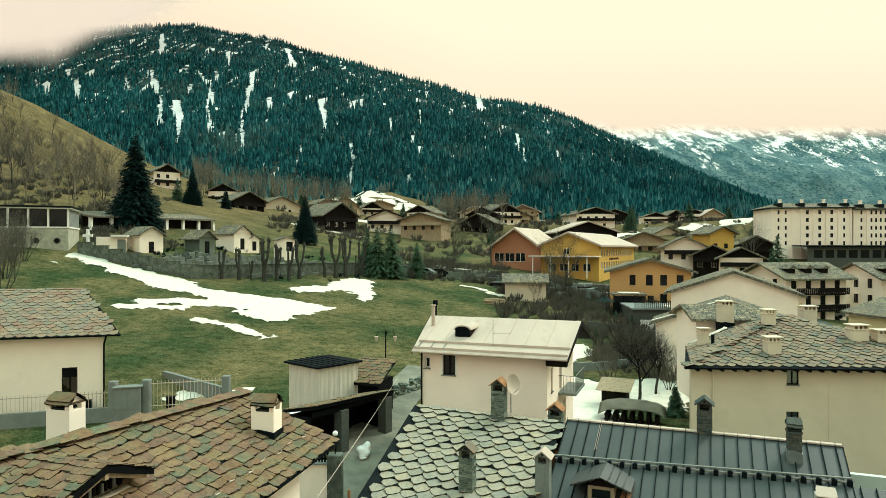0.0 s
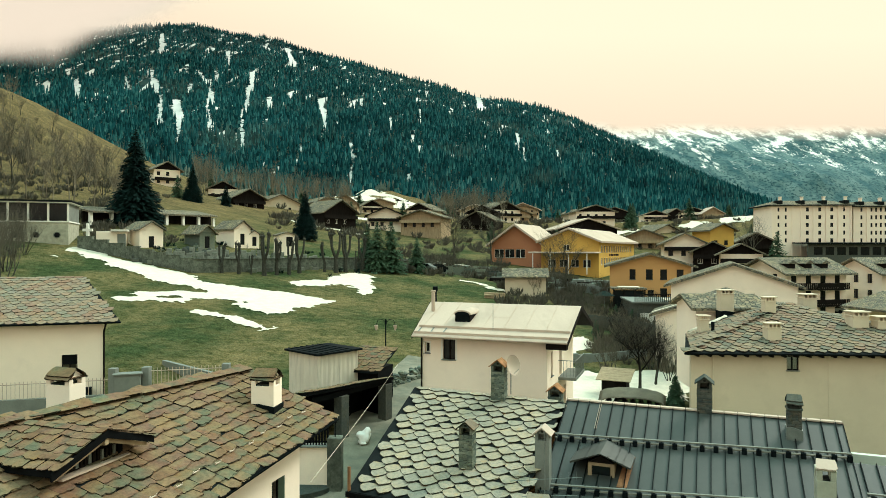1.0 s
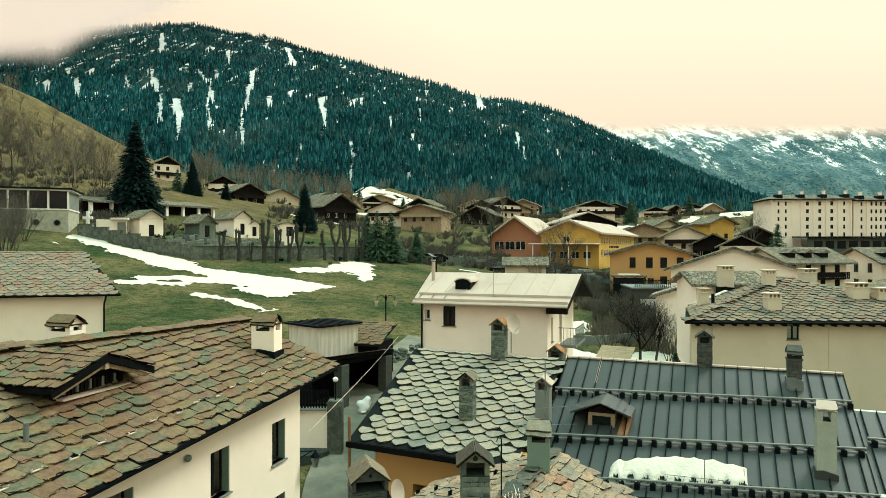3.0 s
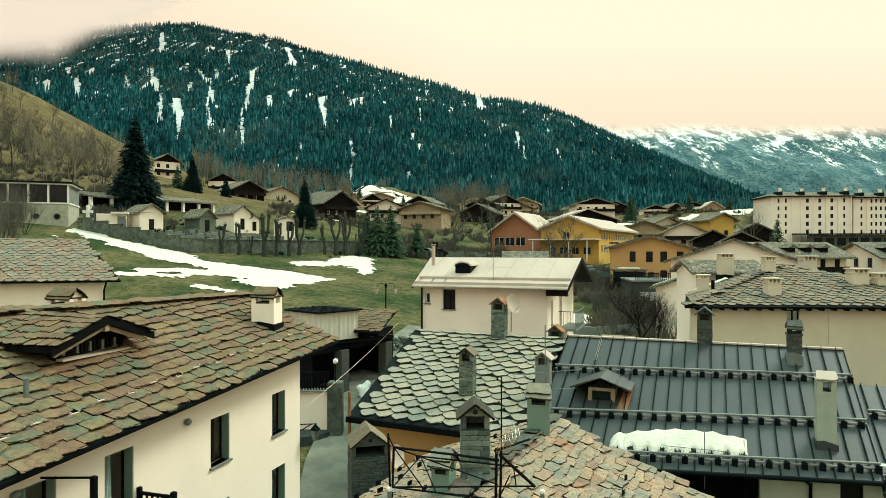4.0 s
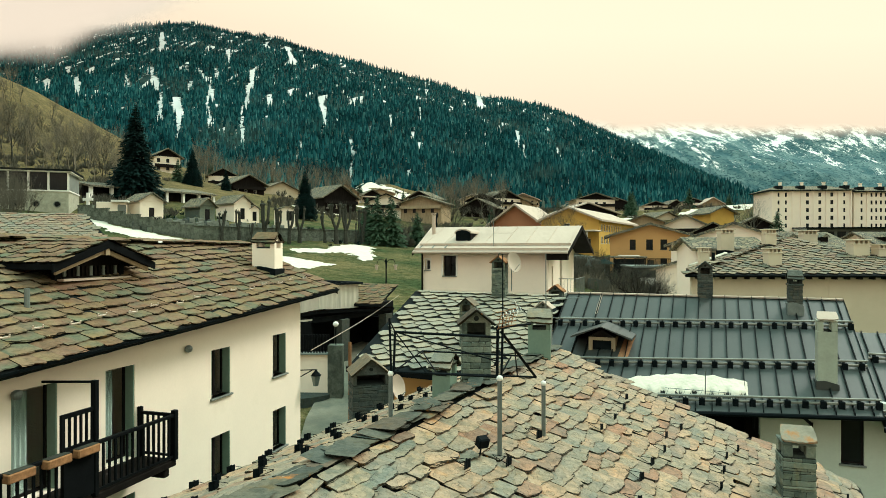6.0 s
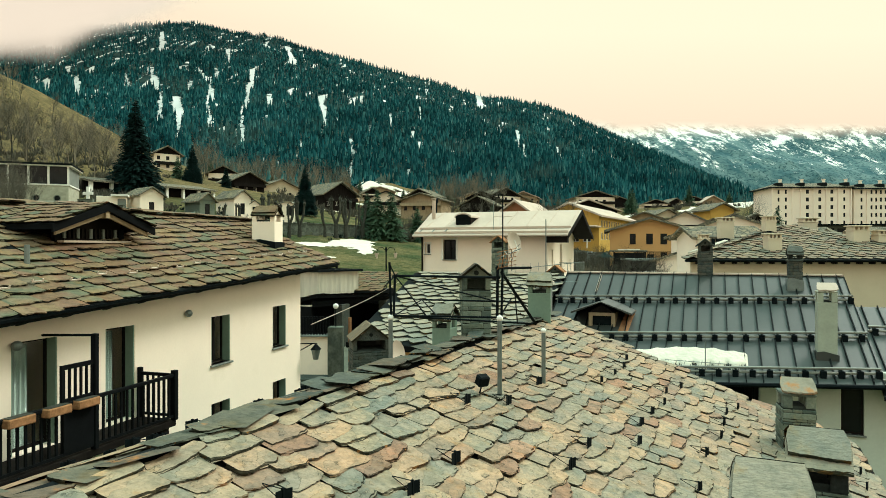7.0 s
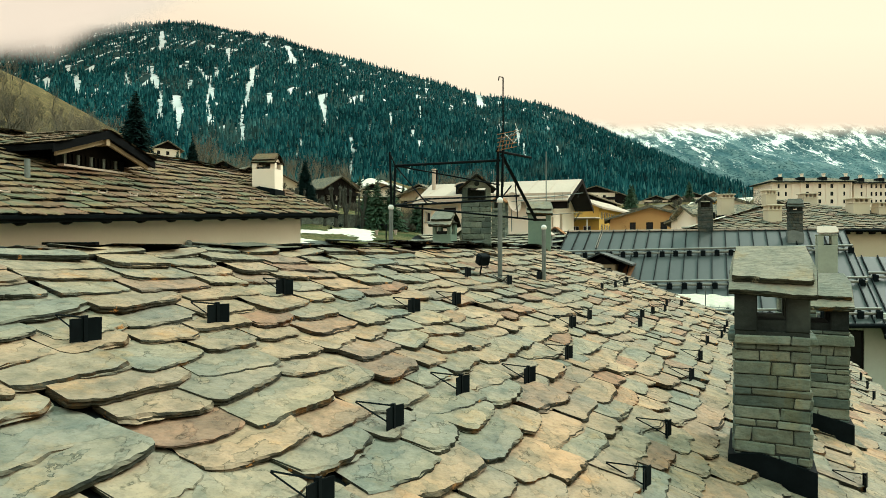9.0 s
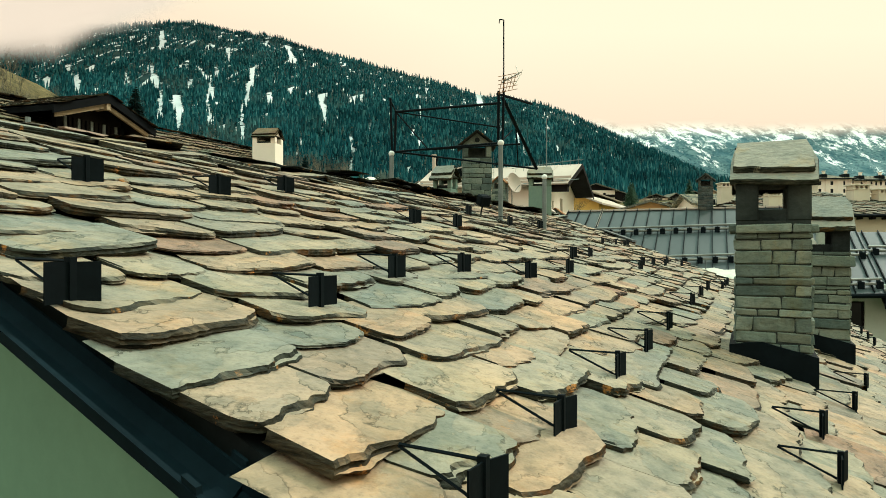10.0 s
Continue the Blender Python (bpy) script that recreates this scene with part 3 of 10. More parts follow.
def gable_house(name, label, at, rot, w, d, h, rise, wall_mat, roof_mat, over=0.5, verge=0.4, axis="y", wins=(), sink=2.0, gable_mat=None, category="house", thick=0.16, group="", far=True, roof_label="", asym=0.0, seams=0, verge_right=None, skew=0.0):
    """A house w wide (its own x) and d deep (y), h to the eaves, with a saddle roof whose ridge runs along axis.
    wins: (side, along, bottom, width, height). Its front looks to -y."""
    top = thing(name, pose(*at, 0, 0, rot), label, category, group)
    c = [(0, 0), (w, 0), (w, d), (0, d)]
    c = [(x - w / 2, y) for x, y in c]
    for side, i in SIDES.items():
        p0, p1 = c[i], c[(i + 1) % 4]
        if i == 0 or i == 2:
            q0, q1 = p0, p1
        else:
            s = 1 if p1[1] > p0[1] else -1
            q0, q1 = (p0[0], p0[1] + 0.3 * s), (p1[0], p1[1] - 0.3 * s)
        off = 0.3 if i in (1, 3) else 0.0
        mine = [k for k in wins if k[0] == side]
        wall("wall", q0, q1, -sink, h, [(k[1] - off, k[2], k[3], k[4]) for k in mine], wall_mat, top)
        for k in mine:
            kind = k[5] if len(k) > 5 else {}
            window(top, q0, q1, k[1] - off, k[2], k[3], k[4], glass=DARKGLASS if far else None, **kind)
    hw = w / 2
    gm = gable_mat or wall_mat
    if axis == "y":
        for y in (0, d - 0.3):
            bm = bmesh.new()
            prism(bm, [(-hw, y, h), (hw, y, h), (asym, y, h + rise)], (0, 0.3, 0))
            part("gable", bm, gm, top)
        drop_l, drop_r = rise / (hw + asym), rise / (hw - asym)
        y0, y1, zt = -verge, d + verge, h + rise + thick
        planes = [[(-hw - over, y0, zt - rise - over * drop_l), (asym, y0, zt), (asym, y1, zt), (-hw - over, y1, zt - rise - over * drop_l)],
                  [(asym, y0, zt), (hw + over, y0, zt - rise - over * drop_r), (hw + over, y1, zt - rise - over * drop_r), (asym, y1, zt)]]
    else:
        for x in (-hw, hw - 0.3):
            bm = bmesh.new()
            prism(bm, [(x, 0, h), (x, d, h), (x, d / 2, h + rise)], (0.3, 0, 0))
            part("gable", bm, gm, top)
        drop = rise / (d / 2)
        zt = h + rise + thick
        x0, x1 = -hw - verge, hw + (verge if verge_right is None else verge_right)
        planes = [[(x0, -over, zt - rise - over * drop), (x1, -over, zt - rise - over * drop), (x1, d / 2, zt), (x0 - skew, d / 2, zt)],
                  [(x0 - skew, d / 2, zt), (x1, d / 2, zt), (x1, d + over, zt - rise - over * drop), (x0, d + over, zt - rise - over * drop)]]
    for pl in planes:
        roof_plane("roof", pl, thick, roof_mat, top, roof_label)
    if seams:
        for pl in planes:
            a, b, cc, dd = [Vector(p) for p in pl]
            if axis == "y":
                e0, e1, f0, f1 = a, dd, b, cc
            else:
                e0, e1, f0, f1 = a, b, dd, cc
            for i in range(seams + 1):
                t = i / seams
                bm = bmesh.new()
                bar(bm, e0.lerp(e1, t) + Vector((0, 0, 0.02)), f0.lerp(f1, t) + Vector((0, 0, 0.02)), 0.025, 4)
                part("seam", bm, roof_mat, top)
    return top


def chimney(name, label, at, rot, w, d, h, mat, style="slab", cap_mat=None, courses=False, group="", base_mat=None, vent=0.2, lead=0.16):
    """A chimney whose foot is at at. Styles: slab (pitched slabs over open sides), comb (a row of small vents), hood (a small gabled hood)."""
    top = thing(name, pose(*at, 0, 0, rot), label, "chimney", group)
    hw, hd = w / 2, d / 2
    cap_mat = cap_mat or S_SLAB
    rng = random.Random(int(abs(at[0]) * 100 + abs(at[1]) * 10))
    core = 0.004 if courses else 0.0
    part("shaft", boxes(((-hw + core, -hd + core, -1.2), (hw - core, hd - core, h)), bev=0.01 if not courses else 0), MORTAR if courses else mat, top)
    if courses:
        z = -0.3
        while z < h - 0.03:
            ch = min(rng.uniform(0.045, 0.125), h - z)
            collar = style == "slab" and z < h - 0.07 < z + ch
            for side in range(4):
                ln = w if side % 2 == 0 else d
                a = -ln / 2
                while a < ln / 2 - 0.02:
                    bl = rng.choice((rng.uniform(0.12, 0.2), rng.uniform(0.2, 0.5)))
                    b2 = min(a + bl, ln / 2)
                    if ln / 2 - b2 < 0.08:
                        b2 = ln / 2
                    pr = rng.uniform(0.002, 0.02) + (0.035 if collar else 0)
                    bm = bmesh.new()
                    off = (hd if side % 2 == 0 else hw)
                    box(bm, (a + 0.003, -off - pr, z + 0.003), (b2 - 0.003, -off + 0.045, z + ch - 0.005), None, bev=0.008)
                    s0, s1, s2 = rng.uniform(-0.05, 0.05), rng.uniform(-0.16, 0.16), rng.uniform(-0.012, 0.012)
                    for v in bm.verts:
                        up = (v.co.z - z) / ch - 0.5
                        v.co = Vector((v.co.x + s1 * up * ch, v.co.y + s2 * up, v.co.z + s0 * (v.co.x - (a + b2) / 2) + rng.uniform(-0.004, 0.004)))
                    bmesh.ops.rotate(bm, verts=bm.verts, matrix=Euler((0, 0, side * math.pi / 2)).to_matrix())
                    part("stone", bm, mat, top)
                    a = b2
            z += ch
    if style == "slab":
        # Coursed piers and flue block take soot and vent shade as one colour.
        k = w * (0.31 if courses else 0.2)
        for sx in (-1, 1):
            for sy in (-1, 1):
                x0, y0 = sx * hw, sy * hd
                part("pier", boxes(((min(x0, x0 - sx * k), min(y0, y0 - sy * d * 0.25), h), (max(x0, x0 - sx * k), max(y0, y0 - sy * d * 0.25), h + vent)), bev=0.01), SOOT_SHADE if courses else mat, top)
        part("flue", boxes(((-hw + k, -hd + 0.03, h), (hw - k, hd - 0.03, h + vent * 0.3))), SOOT_SHADE, top, "dark block for the sooty, shaded flue mouth")
        z = h + vent
        part("lintel_slab", boxes(((-hw - 0.02, -hd - 0.02, z), (hw + 0.02, hd + 0.02, z + 0.045)), bev=0.012), cap_mat, top)
        for sy in (-1, 1):
            lean = Matrix.Translation((0, 0, z + 0.05 + hd * 0.72)) @ Euler((-0.6, 0, 0 if sy > 0 else math.pi)).to_matrix().to_4x4()
            for reach, wide, up in ((hd + 0.09, w + 0.08, 0.0), (hd + 0.22, w + 0.12, -0.05)):
                v, f = slab_shape(rng, rough=0.6, square=0.85, n=19, beds=2)
                bm = bmesh.new()
                vs = [bm.verts.new(lean @ Vector((q[0] * wide + rng.uniform(-0.004, 0.004), reach + q[1] * (reach + 0.02), q[2] * 0.052 + up))) for q in v]
                for g in f:
                    bm.faces.new([vs[i] for i in g])
                part("cap_slab", bm, cap_mat, top)
        for sx in (-1, 1):
            bm = bmesh.new()
            prism(bm, [(sx * hw * 0.8, -hd, z + 0.04), (sx * hw * 0.8, hd, z + 0.04), (sx * hw * 0.8, 0, z + 0.04 + hd * 0.66)], (-sx * 0.05, 0, 0))
            part("gable_stone", bm, mat, top)
    elif style == "lean":
        for sx in (-1, 1):
            for sy in (-1, 1):
                x0, y0 = sx * hw, sy * hd
                part("pier", boxes(((min(x0, x0 - sx * w * 0.3), min(y0, y0 - sy * d * 0.3), h), (max(x0, x0 - sx * w * 0.3), max(y0, y0 - sy * d * 0.3), h + vent)), bev=0.012), mat, top)
        # Flue block coloured dark for soot and the shade of the mouth.
        part("flue", boxes(((-hw * 0.4, -hd + 0.03, h), (hw * 0.4, hd - 0.03, h + vent * 0.15))), SOOT_SHADE, top, "dark block for the sooty, shaded flue mouth")
        part("lintel_slab", boxes(((-hw - 0.01, -hd - 0.01, h + vent), (hw + 0.01, hd + 0.01, h + vent + 0.04)), bev=0.01), mat, top)
        v, f = slab_shape(rng, n=17, beds=1)
        bm = bmesh.new()
        tip = Matrix.Translation((0, -hd - 0.05, h + vent + 0.01)) @ Euler((0.5, 0, rng.uniform(-0.06, 0.06))).to_matrix().to_4x4() @ Matrix.Rotation(math.pi, 4, "Z")
        vs = [bm.verts.new(tip @ Vector((q[0] * (w + 0.08), q[1] * (d * 0.7 + 0.08), q[2] * 0.05 + 0.03))) for q in v]
        for g in f:
            bm.faces.new([vs[i] for i in g])
        part("cap_slab", bm, cap_mat, top)
    elif style == "comb":
        part("collar", boxes(((-hw - 0.04, -hd - 0.04, h), (hw + 0.04, hd + 0.04, h + 0.07)), bev=0.01), mat, top)
        for i in range(4):
            x = -hw + 0.02 + i * (w - 0.14) / 3
            part("pier", boxes(((x, -hd, h + 0.07), (x + 0.1, hd, h + 0.27))), mat, top)
        part("cap_slab", boxes(((-hw - 0.09, -hd - 0.09, h + 0.27), (hw + 0.09, hd + 0.09, h + 0.35)), bev=0.015), cap_mat, top)
    else:
        z = h
        for sx in (-1, 1):
            part("pier", boxes(((min(sx * hw, sx * (hw - 0.1)), -hd, z), (max(sx * hw, sx * (hw - 0.1)), hd, z + 0.25)), bev=0.008), mat, top)
        part("back_panel", boxes(((-hw + 0.1, hd - 0.08, z), (hw - 0.1, hd, z + 0.25))), mat, top)
        for sx in (-1, 1):
            bm = bmesh.new()
            box(bm, (-0.02, -hd - 0.1, 0), (hw + 0.18, hd + 0.1, 0.045), Matrix.Translation((0, 0, z + 0.25 + hw * 0.8)) @ Euler((0, 0.675, 0 if sx > 0 else math.pi)).to_matrix().to_4x4(), 0.01)
            part("cap_slab", bm, cap_mat, top)
        bm = bmesh.new()
        prism(bm, [(-hw, -hd + 0.02, z + 0.25), (hw, -hd + 0.02, z + 0.25), (0, -hd + 0.02, z + 0.25 + hw * 0.8)], (0, 0.06, 0))
        part("gable_stone", bm, mat, top)
        # Dark disc on the gable stone stands for the shade of a hole.
        part("vent_hole_disc", bars(0.05, ((0, -hd + 0.012, z + 0.25 + hw * 0.3), (0, -hd + 0.05, z + 0.25 + hw * 0.3)), sides=12), SOOT_SHADE, top, "round dark disc standing for the shaded vent hole")
    if base_mat:
        bm = bmesh.new()
        prism(bm, [(-hw - 0.045, -hd - 0.045, -0.6), (hw + 0.045, -hd - 0.045, -0.6), (hw + 0.045, -hd - 0.045, lead), (-hw * 0.3, -hd - 0.045, lead + 0.1), (-hw - 0.045, -hd - 0.045, lead + 0.07)], (0, 2 * hd + 0.09, 0))
        part("flashing", bm, base_mat, top)
    return top


def ground_top(x, y):
    """The turf itself, with its small unevenness."""
    return ground_z(x, y) + noise.fractal(Vector((x * 0.12, y * 0.12, 0)), 1.0, 2.0, 3) * (0.14 + 0.7 * min(1, max(0, (-x - 75) / 30)))


def ground_z(x, y):
    """The lie of the land: a valley floor that climbs to the left and away, with a spur on the far left."""
    xc, yc = min(max(x, -185), 130) / 100, min(max(y, -60), 260) / 100
    z = 2.24 + 4.87 * xc + 7.69 * yc + 1.55 * xc * xc - 23.07 * xc * yc + 0.92 * yc * yc + 7.44 * xc * yc * yc + 1.34 * xc * xc * yc
    z += 30 * math.exp(-((x + 190) / 55) ** 2 - ((y - 260) / 90) ** 2)
    z -= 3.2 * math.exp(-((x + 18) / 36) ** 2 - ((y - 205) / 55) ** 2)
    z -= 1.5 * math.exp(-((x - 18) / 14) ** 2 - ((y - 62) / 16) ** 2)
    z += max(0.0, min(y, 900) - 260) * (0.07 - 0.062 * min(1, max(0, (x * 260 / max(y, 260) - 25) / 60)))
    z += (11 + 5 * noise.noise(Vector((x * 0.06, y * 0.04, 5)))) * math.exp(-((x + 38) / 32) ** 2 - ((min(y, 425) - 425) / 38) ** 2)
    return z

# ---- the land ----
def graded(stops):
    vals = []
    for a, b, step in stops:
        v = a
        while v < b - 1e-6:
            vals.append(v)
            v += step
    return vals + [stops[-1][1]]


def build_ground():
    xs = graded([(-4500, -400, 205), (-400, -100, 12), (-100, 100, 2.0), (100, 400, 12), (400, 4500, 205)])
    ys = graded([(-400, -20, 38), (-20, 130, 2.0), (130, 300, 6), (300, 900, 40), (900, 4800, 300)])
    verts = []
    for y in ys:
        for x in xs:
            z = ground_top(x, y) if y < 300 else ground_z(x, y)
            verts.append((x, y, z))
    n = len(xs)
    faces = [(j * n + i, j * n + i + 1, (j + 1) * n + i + 1, (j + 1) * n + i) for j in range(len(ys) - 1) for i in range(n - 1)]
    ob = mesh_part("ground", verts, faces, GRASS)
    for p in ob.data.polygons:
        p.use_smooth = True
    return tagged(ob, "yellow-green spring meadow sloping up from the village", "ground", kind="structure")


build_ground()


def strip(name, pts, widths, mat, label, lift=0.06, category="road", kind="structure"):
    """A road or path laid over the ground along pts."""
    line = []
    for (a, b) in zip(pts, pts[1:]):
        for i in range(10):
            t = i / 10
            line.append((a[0] + (b[0] - a[0]) * t, a[1] + (b[1] - a[1]) * t))
    line.append(pts[-1])
    verts, faces = [], []
    for i, p in enumerate(line):
        a, b = Vector(line[max(0, i - 1)]), Vector(line[min(len(line) - 1, i + 1)])
        d = (b - a).normalized()
        w = np.interp(i, np.linspace(0, len(line) - 1, len(widths)), widths) / 2
        for s in (-1, -0.5, 0, 0.5, 1):
            q = Vector(p) + Vector((-d.y, d.x)) * w * s
            verts.append((q.x, q.y, ground_z(q.x, q.y) + lift + 0.12))
    for i in range(len(line) - 1):
        for k in range(4):
            faces.append((i * 5 + k, i * 5 + k + 1, i * 5 + k + 6, i * 5 + k + 5))
    ob = mesh_part(name, verts, faces, mat)
    return tagged(ob, label, category, kind=kind)


strip("road", [(-8.3, 3), (-7.1, 8.5), (-4.6, 15), (-3.0, 20), (-4.0, 30), (-4.6, 41), (-3.6, 50), (-1.5, 60)], [1.8, 2.4, 3.2, 4.2, 4.4, 3.6, 3.4, 3.4], LANE, "narrow pale gritty lane between the houses")
strip("street", [(26, 48), (50, 82), (58, 100), (64, 130), (70, 180)], [7, 7, 7, 7, 7], ASPHALT, "grey asphalt village street beside the apartment houses")


def snow_patch(name, capsules, label, cell=0.36, lift=0.08, seed=0.0, freq=0.45, rag=0.95):
    """Snow lying on the ground: the union of soft strokes (x1, y1, x2, y2, r) with a ragged edge."""
    x0, x1 = min(min(c[0], c[2]) - c[4] for c in capsules) - 2, max(max(c[0], c[2]) + c[4] for c in capsules) + 2
    y0, y1 = min(min(c[1], c[3]) - c[4] for c in capsules) - 2, max(max(c[1], c[3]) + c[4] for c in capsules) + 2
    nx, ny = int((x1 - x0) / cell) + 1, int((y1 - y0) / cell) + 1

    def depth(x, y):
        best = -9
        for ax, ay, bx, by, r in capsules:
            t = ((x - ax) * (bx - ax) + (y - ay) * (by - ay)) / max(1e-6, (bx - ax) ** 2 + (by - ay) ** 2)
            t = min(1, max(0, t))
            best = max(best, r - math.hypot(x - ax - t * (bx - ax), y - ay - t * (by - ay)))
        return best + noise.fractal(Vector((x * freq + seed, y * freq * 0.8, 0)), 0.55, 2.1, 5) * rag

    val, idx, verts, faces = {}, {}, [], []
    for j in range(ny):
        for i in range(nx):
            val[i, j] = depth(x0 + i * cell, y0 + j * cell)

    def vert(i, j):
        if (i, j) not in idx:
            x, y = x0 + i * cell, y0 + j * cell
            idx[i, j] = len(verts)
            d = val[i, j]
            verts.append((x, y, (ground_top(x, y) if y < 300 else ground_z(x, y)) + min(lift, max(0, d) * 0.25) + 0.012 + max(0, noise.noise(Vector((x * 0.8, y * 0.8, 3)))) * 0.05 * min(1, max(0, d))))
        return idx[i, j]

    for j in range(ny - 1):
        for i in range(nx - 1):
            ring = [(i, j), (i + 1, j), (i + 1, j + 1), (i, j + 1)]
            k = [q for q in ring if val[q] > 0]
            if len(k) >= 3:
                faces.append(tuple(vert(*q) for q in k))
    ob = mesh_part(name, verts, faces, SNOW)
    for p in ob.data.polygons:
        p.use_smooth = True
    return tagged(ob, label, "snow patch", "snow patches on the ground", "stuff")


snow_patch("snow_patch", [(-54, 97.5, -44, 91.5, 1.7), (-44, 91.5, -35, 87.5, 2.6), (-36, 86, -28, 83.5, 2.2), (-28, 83.5, -17, 82, 3.0), (-34, 77, -27, 79.5, 1.9), (-36, 73.5, -30, 75.5, 1.2),
                          (-25, 80, -18, 79, 2.6), (-22, 76, -18.5, 75, 2.0), (-14.5, 82.6, -13.2, 83.4, 0.5)], "large ragged patch of old white snow on the meadow")
snow_patch("snow_patch", [(-26, 71.3, -22, 69.4, 0.9), (-22, 69.4, -18.3, 66.8, 1.0)], "narrow strip of melting snow on the meadow", seed=5)
snow_patch("snow_patch", [(-20, 92.5, -15, 98, 1.8), (-15, 98, -13.5, 105, 2.8), (-13, 104, -11.5, 95, 2.0), (-11.5, 95, -10.8, 91.5, 1.3)], "white snow patch below the graveyard wall", seed=9)
snow_patch("snow_patch", [(3.5, 114, 8, 110, 0.8), (8, 108, 12, 106, 1.2)], "thin strip of snow beside the small hut", seed=13)
snow_patch("snow_patch", [(11, 50, 13, 62, 2.6), (13, 60, 20, 63, 3.0), (18, 56, 22, 62, 2.2), (13, 70, 16, 76, 1.4)], "snow covering the garden behind the white house", seed=17)
snow_patch("snow_patch", [(-19.5, 48.5, -15.5, 49.5, 1.3), (-18, 47, -17, 47.4, 0.7)], "shovelled heap of snow beside the fence", lift=0.7, seed=21)
snow_patch("snow_patch", [(-54, 91, -52.5, 90.5, 0.7)], "small scrap of snow on the meadow", seed=23)
snow_patch("snow_patch", [(26, 108, 36, 112, 1.6), (36, 112, 40, 108, 1.2), (20, 122, 34, 126, 1.5), (30, 95, 36, 97, 1.0)], "melting snow in the gardens of the ochre house", seed=27)
snow_patch("snow_patch", [(-10, 130, 0, 140, 2.0), (0, 140, 14, 138, 1.3), (-44, 200, -25, 205, 3), (-30, 255, -8, 262, 5)], "old snow lying between the far houses", cell=0.9, seed=31)
snow_patch("snow_patch", [(-56, 398, -38, 402, 14), (-30, 404, -18, 400, 12), (-60, 383, -20, 386, 10), (-50, 415, -40, 418, 9), (10, 390, 60, 380, 8), (100, 420, 200, 440, 9), (150, 300, 180, 320, 5)], "broad ragged snowfield at the foot of the forest", cell=1.8, lift=0.6, seed=37, freq=0.07, rag=16)
snow_patch("snow_patch", [(60, 240, 130, 262, 4), (60, 285, 150, 300, 5), (70, 330, 190, 345, 6), (90, 205, 120, 215, 3)], "scraps of snow among the far gardens", cell=1.2, lift=0.3, seed=43, freq=0.12, rag=7)

# ---- the mountains ----
RIDGE_X = [-1476, -1288, -1043, -911, -798, -723, -535, -346, -158, 30, 124, 218, 312, 407, 501, 595, 689, 783, 877, 971, 1066, 1160, 1348, 1476]
RIDGE_Z = [732, 747, 758, 764, 754, 739, 704, 651, 600, 547, 519, 510, 491, 455, 417, 378, 340, 301, 257, 214, 167, 100, 20, 10]
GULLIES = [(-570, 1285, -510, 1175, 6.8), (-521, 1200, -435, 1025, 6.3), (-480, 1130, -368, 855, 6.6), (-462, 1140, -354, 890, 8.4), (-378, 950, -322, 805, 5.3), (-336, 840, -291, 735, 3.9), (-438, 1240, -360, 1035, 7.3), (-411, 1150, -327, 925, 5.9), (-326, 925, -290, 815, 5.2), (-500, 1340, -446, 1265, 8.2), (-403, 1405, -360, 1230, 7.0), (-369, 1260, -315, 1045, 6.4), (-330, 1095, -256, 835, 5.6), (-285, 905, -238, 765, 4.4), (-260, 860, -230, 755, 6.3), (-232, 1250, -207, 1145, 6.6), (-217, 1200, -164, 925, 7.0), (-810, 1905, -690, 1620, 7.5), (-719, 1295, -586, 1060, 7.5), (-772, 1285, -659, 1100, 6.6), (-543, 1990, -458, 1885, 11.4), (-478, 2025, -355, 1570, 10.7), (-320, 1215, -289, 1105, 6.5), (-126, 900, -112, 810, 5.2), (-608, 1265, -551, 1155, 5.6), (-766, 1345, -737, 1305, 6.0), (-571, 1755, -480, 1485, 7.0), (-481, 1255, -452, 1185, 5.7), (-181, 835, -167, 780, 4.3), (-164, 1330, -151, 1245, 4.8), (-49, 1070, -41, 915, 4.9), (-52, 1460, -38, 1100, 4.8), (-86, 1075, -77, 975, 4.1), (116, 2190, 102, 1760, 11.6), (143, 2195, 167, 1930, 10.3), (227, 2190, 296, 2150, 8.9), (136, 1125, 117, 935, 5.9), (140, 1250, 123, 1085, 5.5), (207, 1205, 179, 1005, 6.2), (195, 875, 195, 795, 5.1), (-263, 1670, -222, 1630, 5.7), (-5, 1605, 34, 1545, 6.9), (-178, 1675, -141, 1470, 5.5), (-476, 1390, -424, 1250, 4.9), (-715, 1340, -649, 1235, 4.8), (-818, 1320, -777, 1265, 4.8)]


def mountain_z(x, y):
    s = min(1.0, max(0.0, (y - 550) / 1650))
    z = 30 + (float(np.interp(x * 2200 / y, RIDGE_X, RIDGE_Z)) - 30) * s
    z += noise.fractal(Vector((x * 0.004, y * 0.003, 7)), 1.0, 2.0, 5) * 38 * min(1, s * 3) * (1 - 0.6 * s)
    return z - max(0, y - 2200) * 0.5


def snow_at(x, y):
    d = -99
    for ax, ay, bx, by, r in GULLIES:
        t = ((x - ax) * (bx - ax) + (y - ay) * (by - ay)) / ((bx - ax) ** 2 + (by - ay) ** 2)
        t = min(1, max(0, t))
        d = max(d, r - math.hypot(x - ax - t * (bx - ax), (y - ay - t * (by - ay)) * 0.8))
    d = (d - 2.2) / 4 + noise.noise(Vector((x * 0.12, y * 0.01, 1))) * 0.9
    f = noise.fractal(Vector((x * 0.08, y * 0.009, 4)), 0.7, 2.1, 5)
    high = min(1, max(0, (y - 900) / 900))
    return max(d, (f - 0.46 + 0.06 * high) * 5)


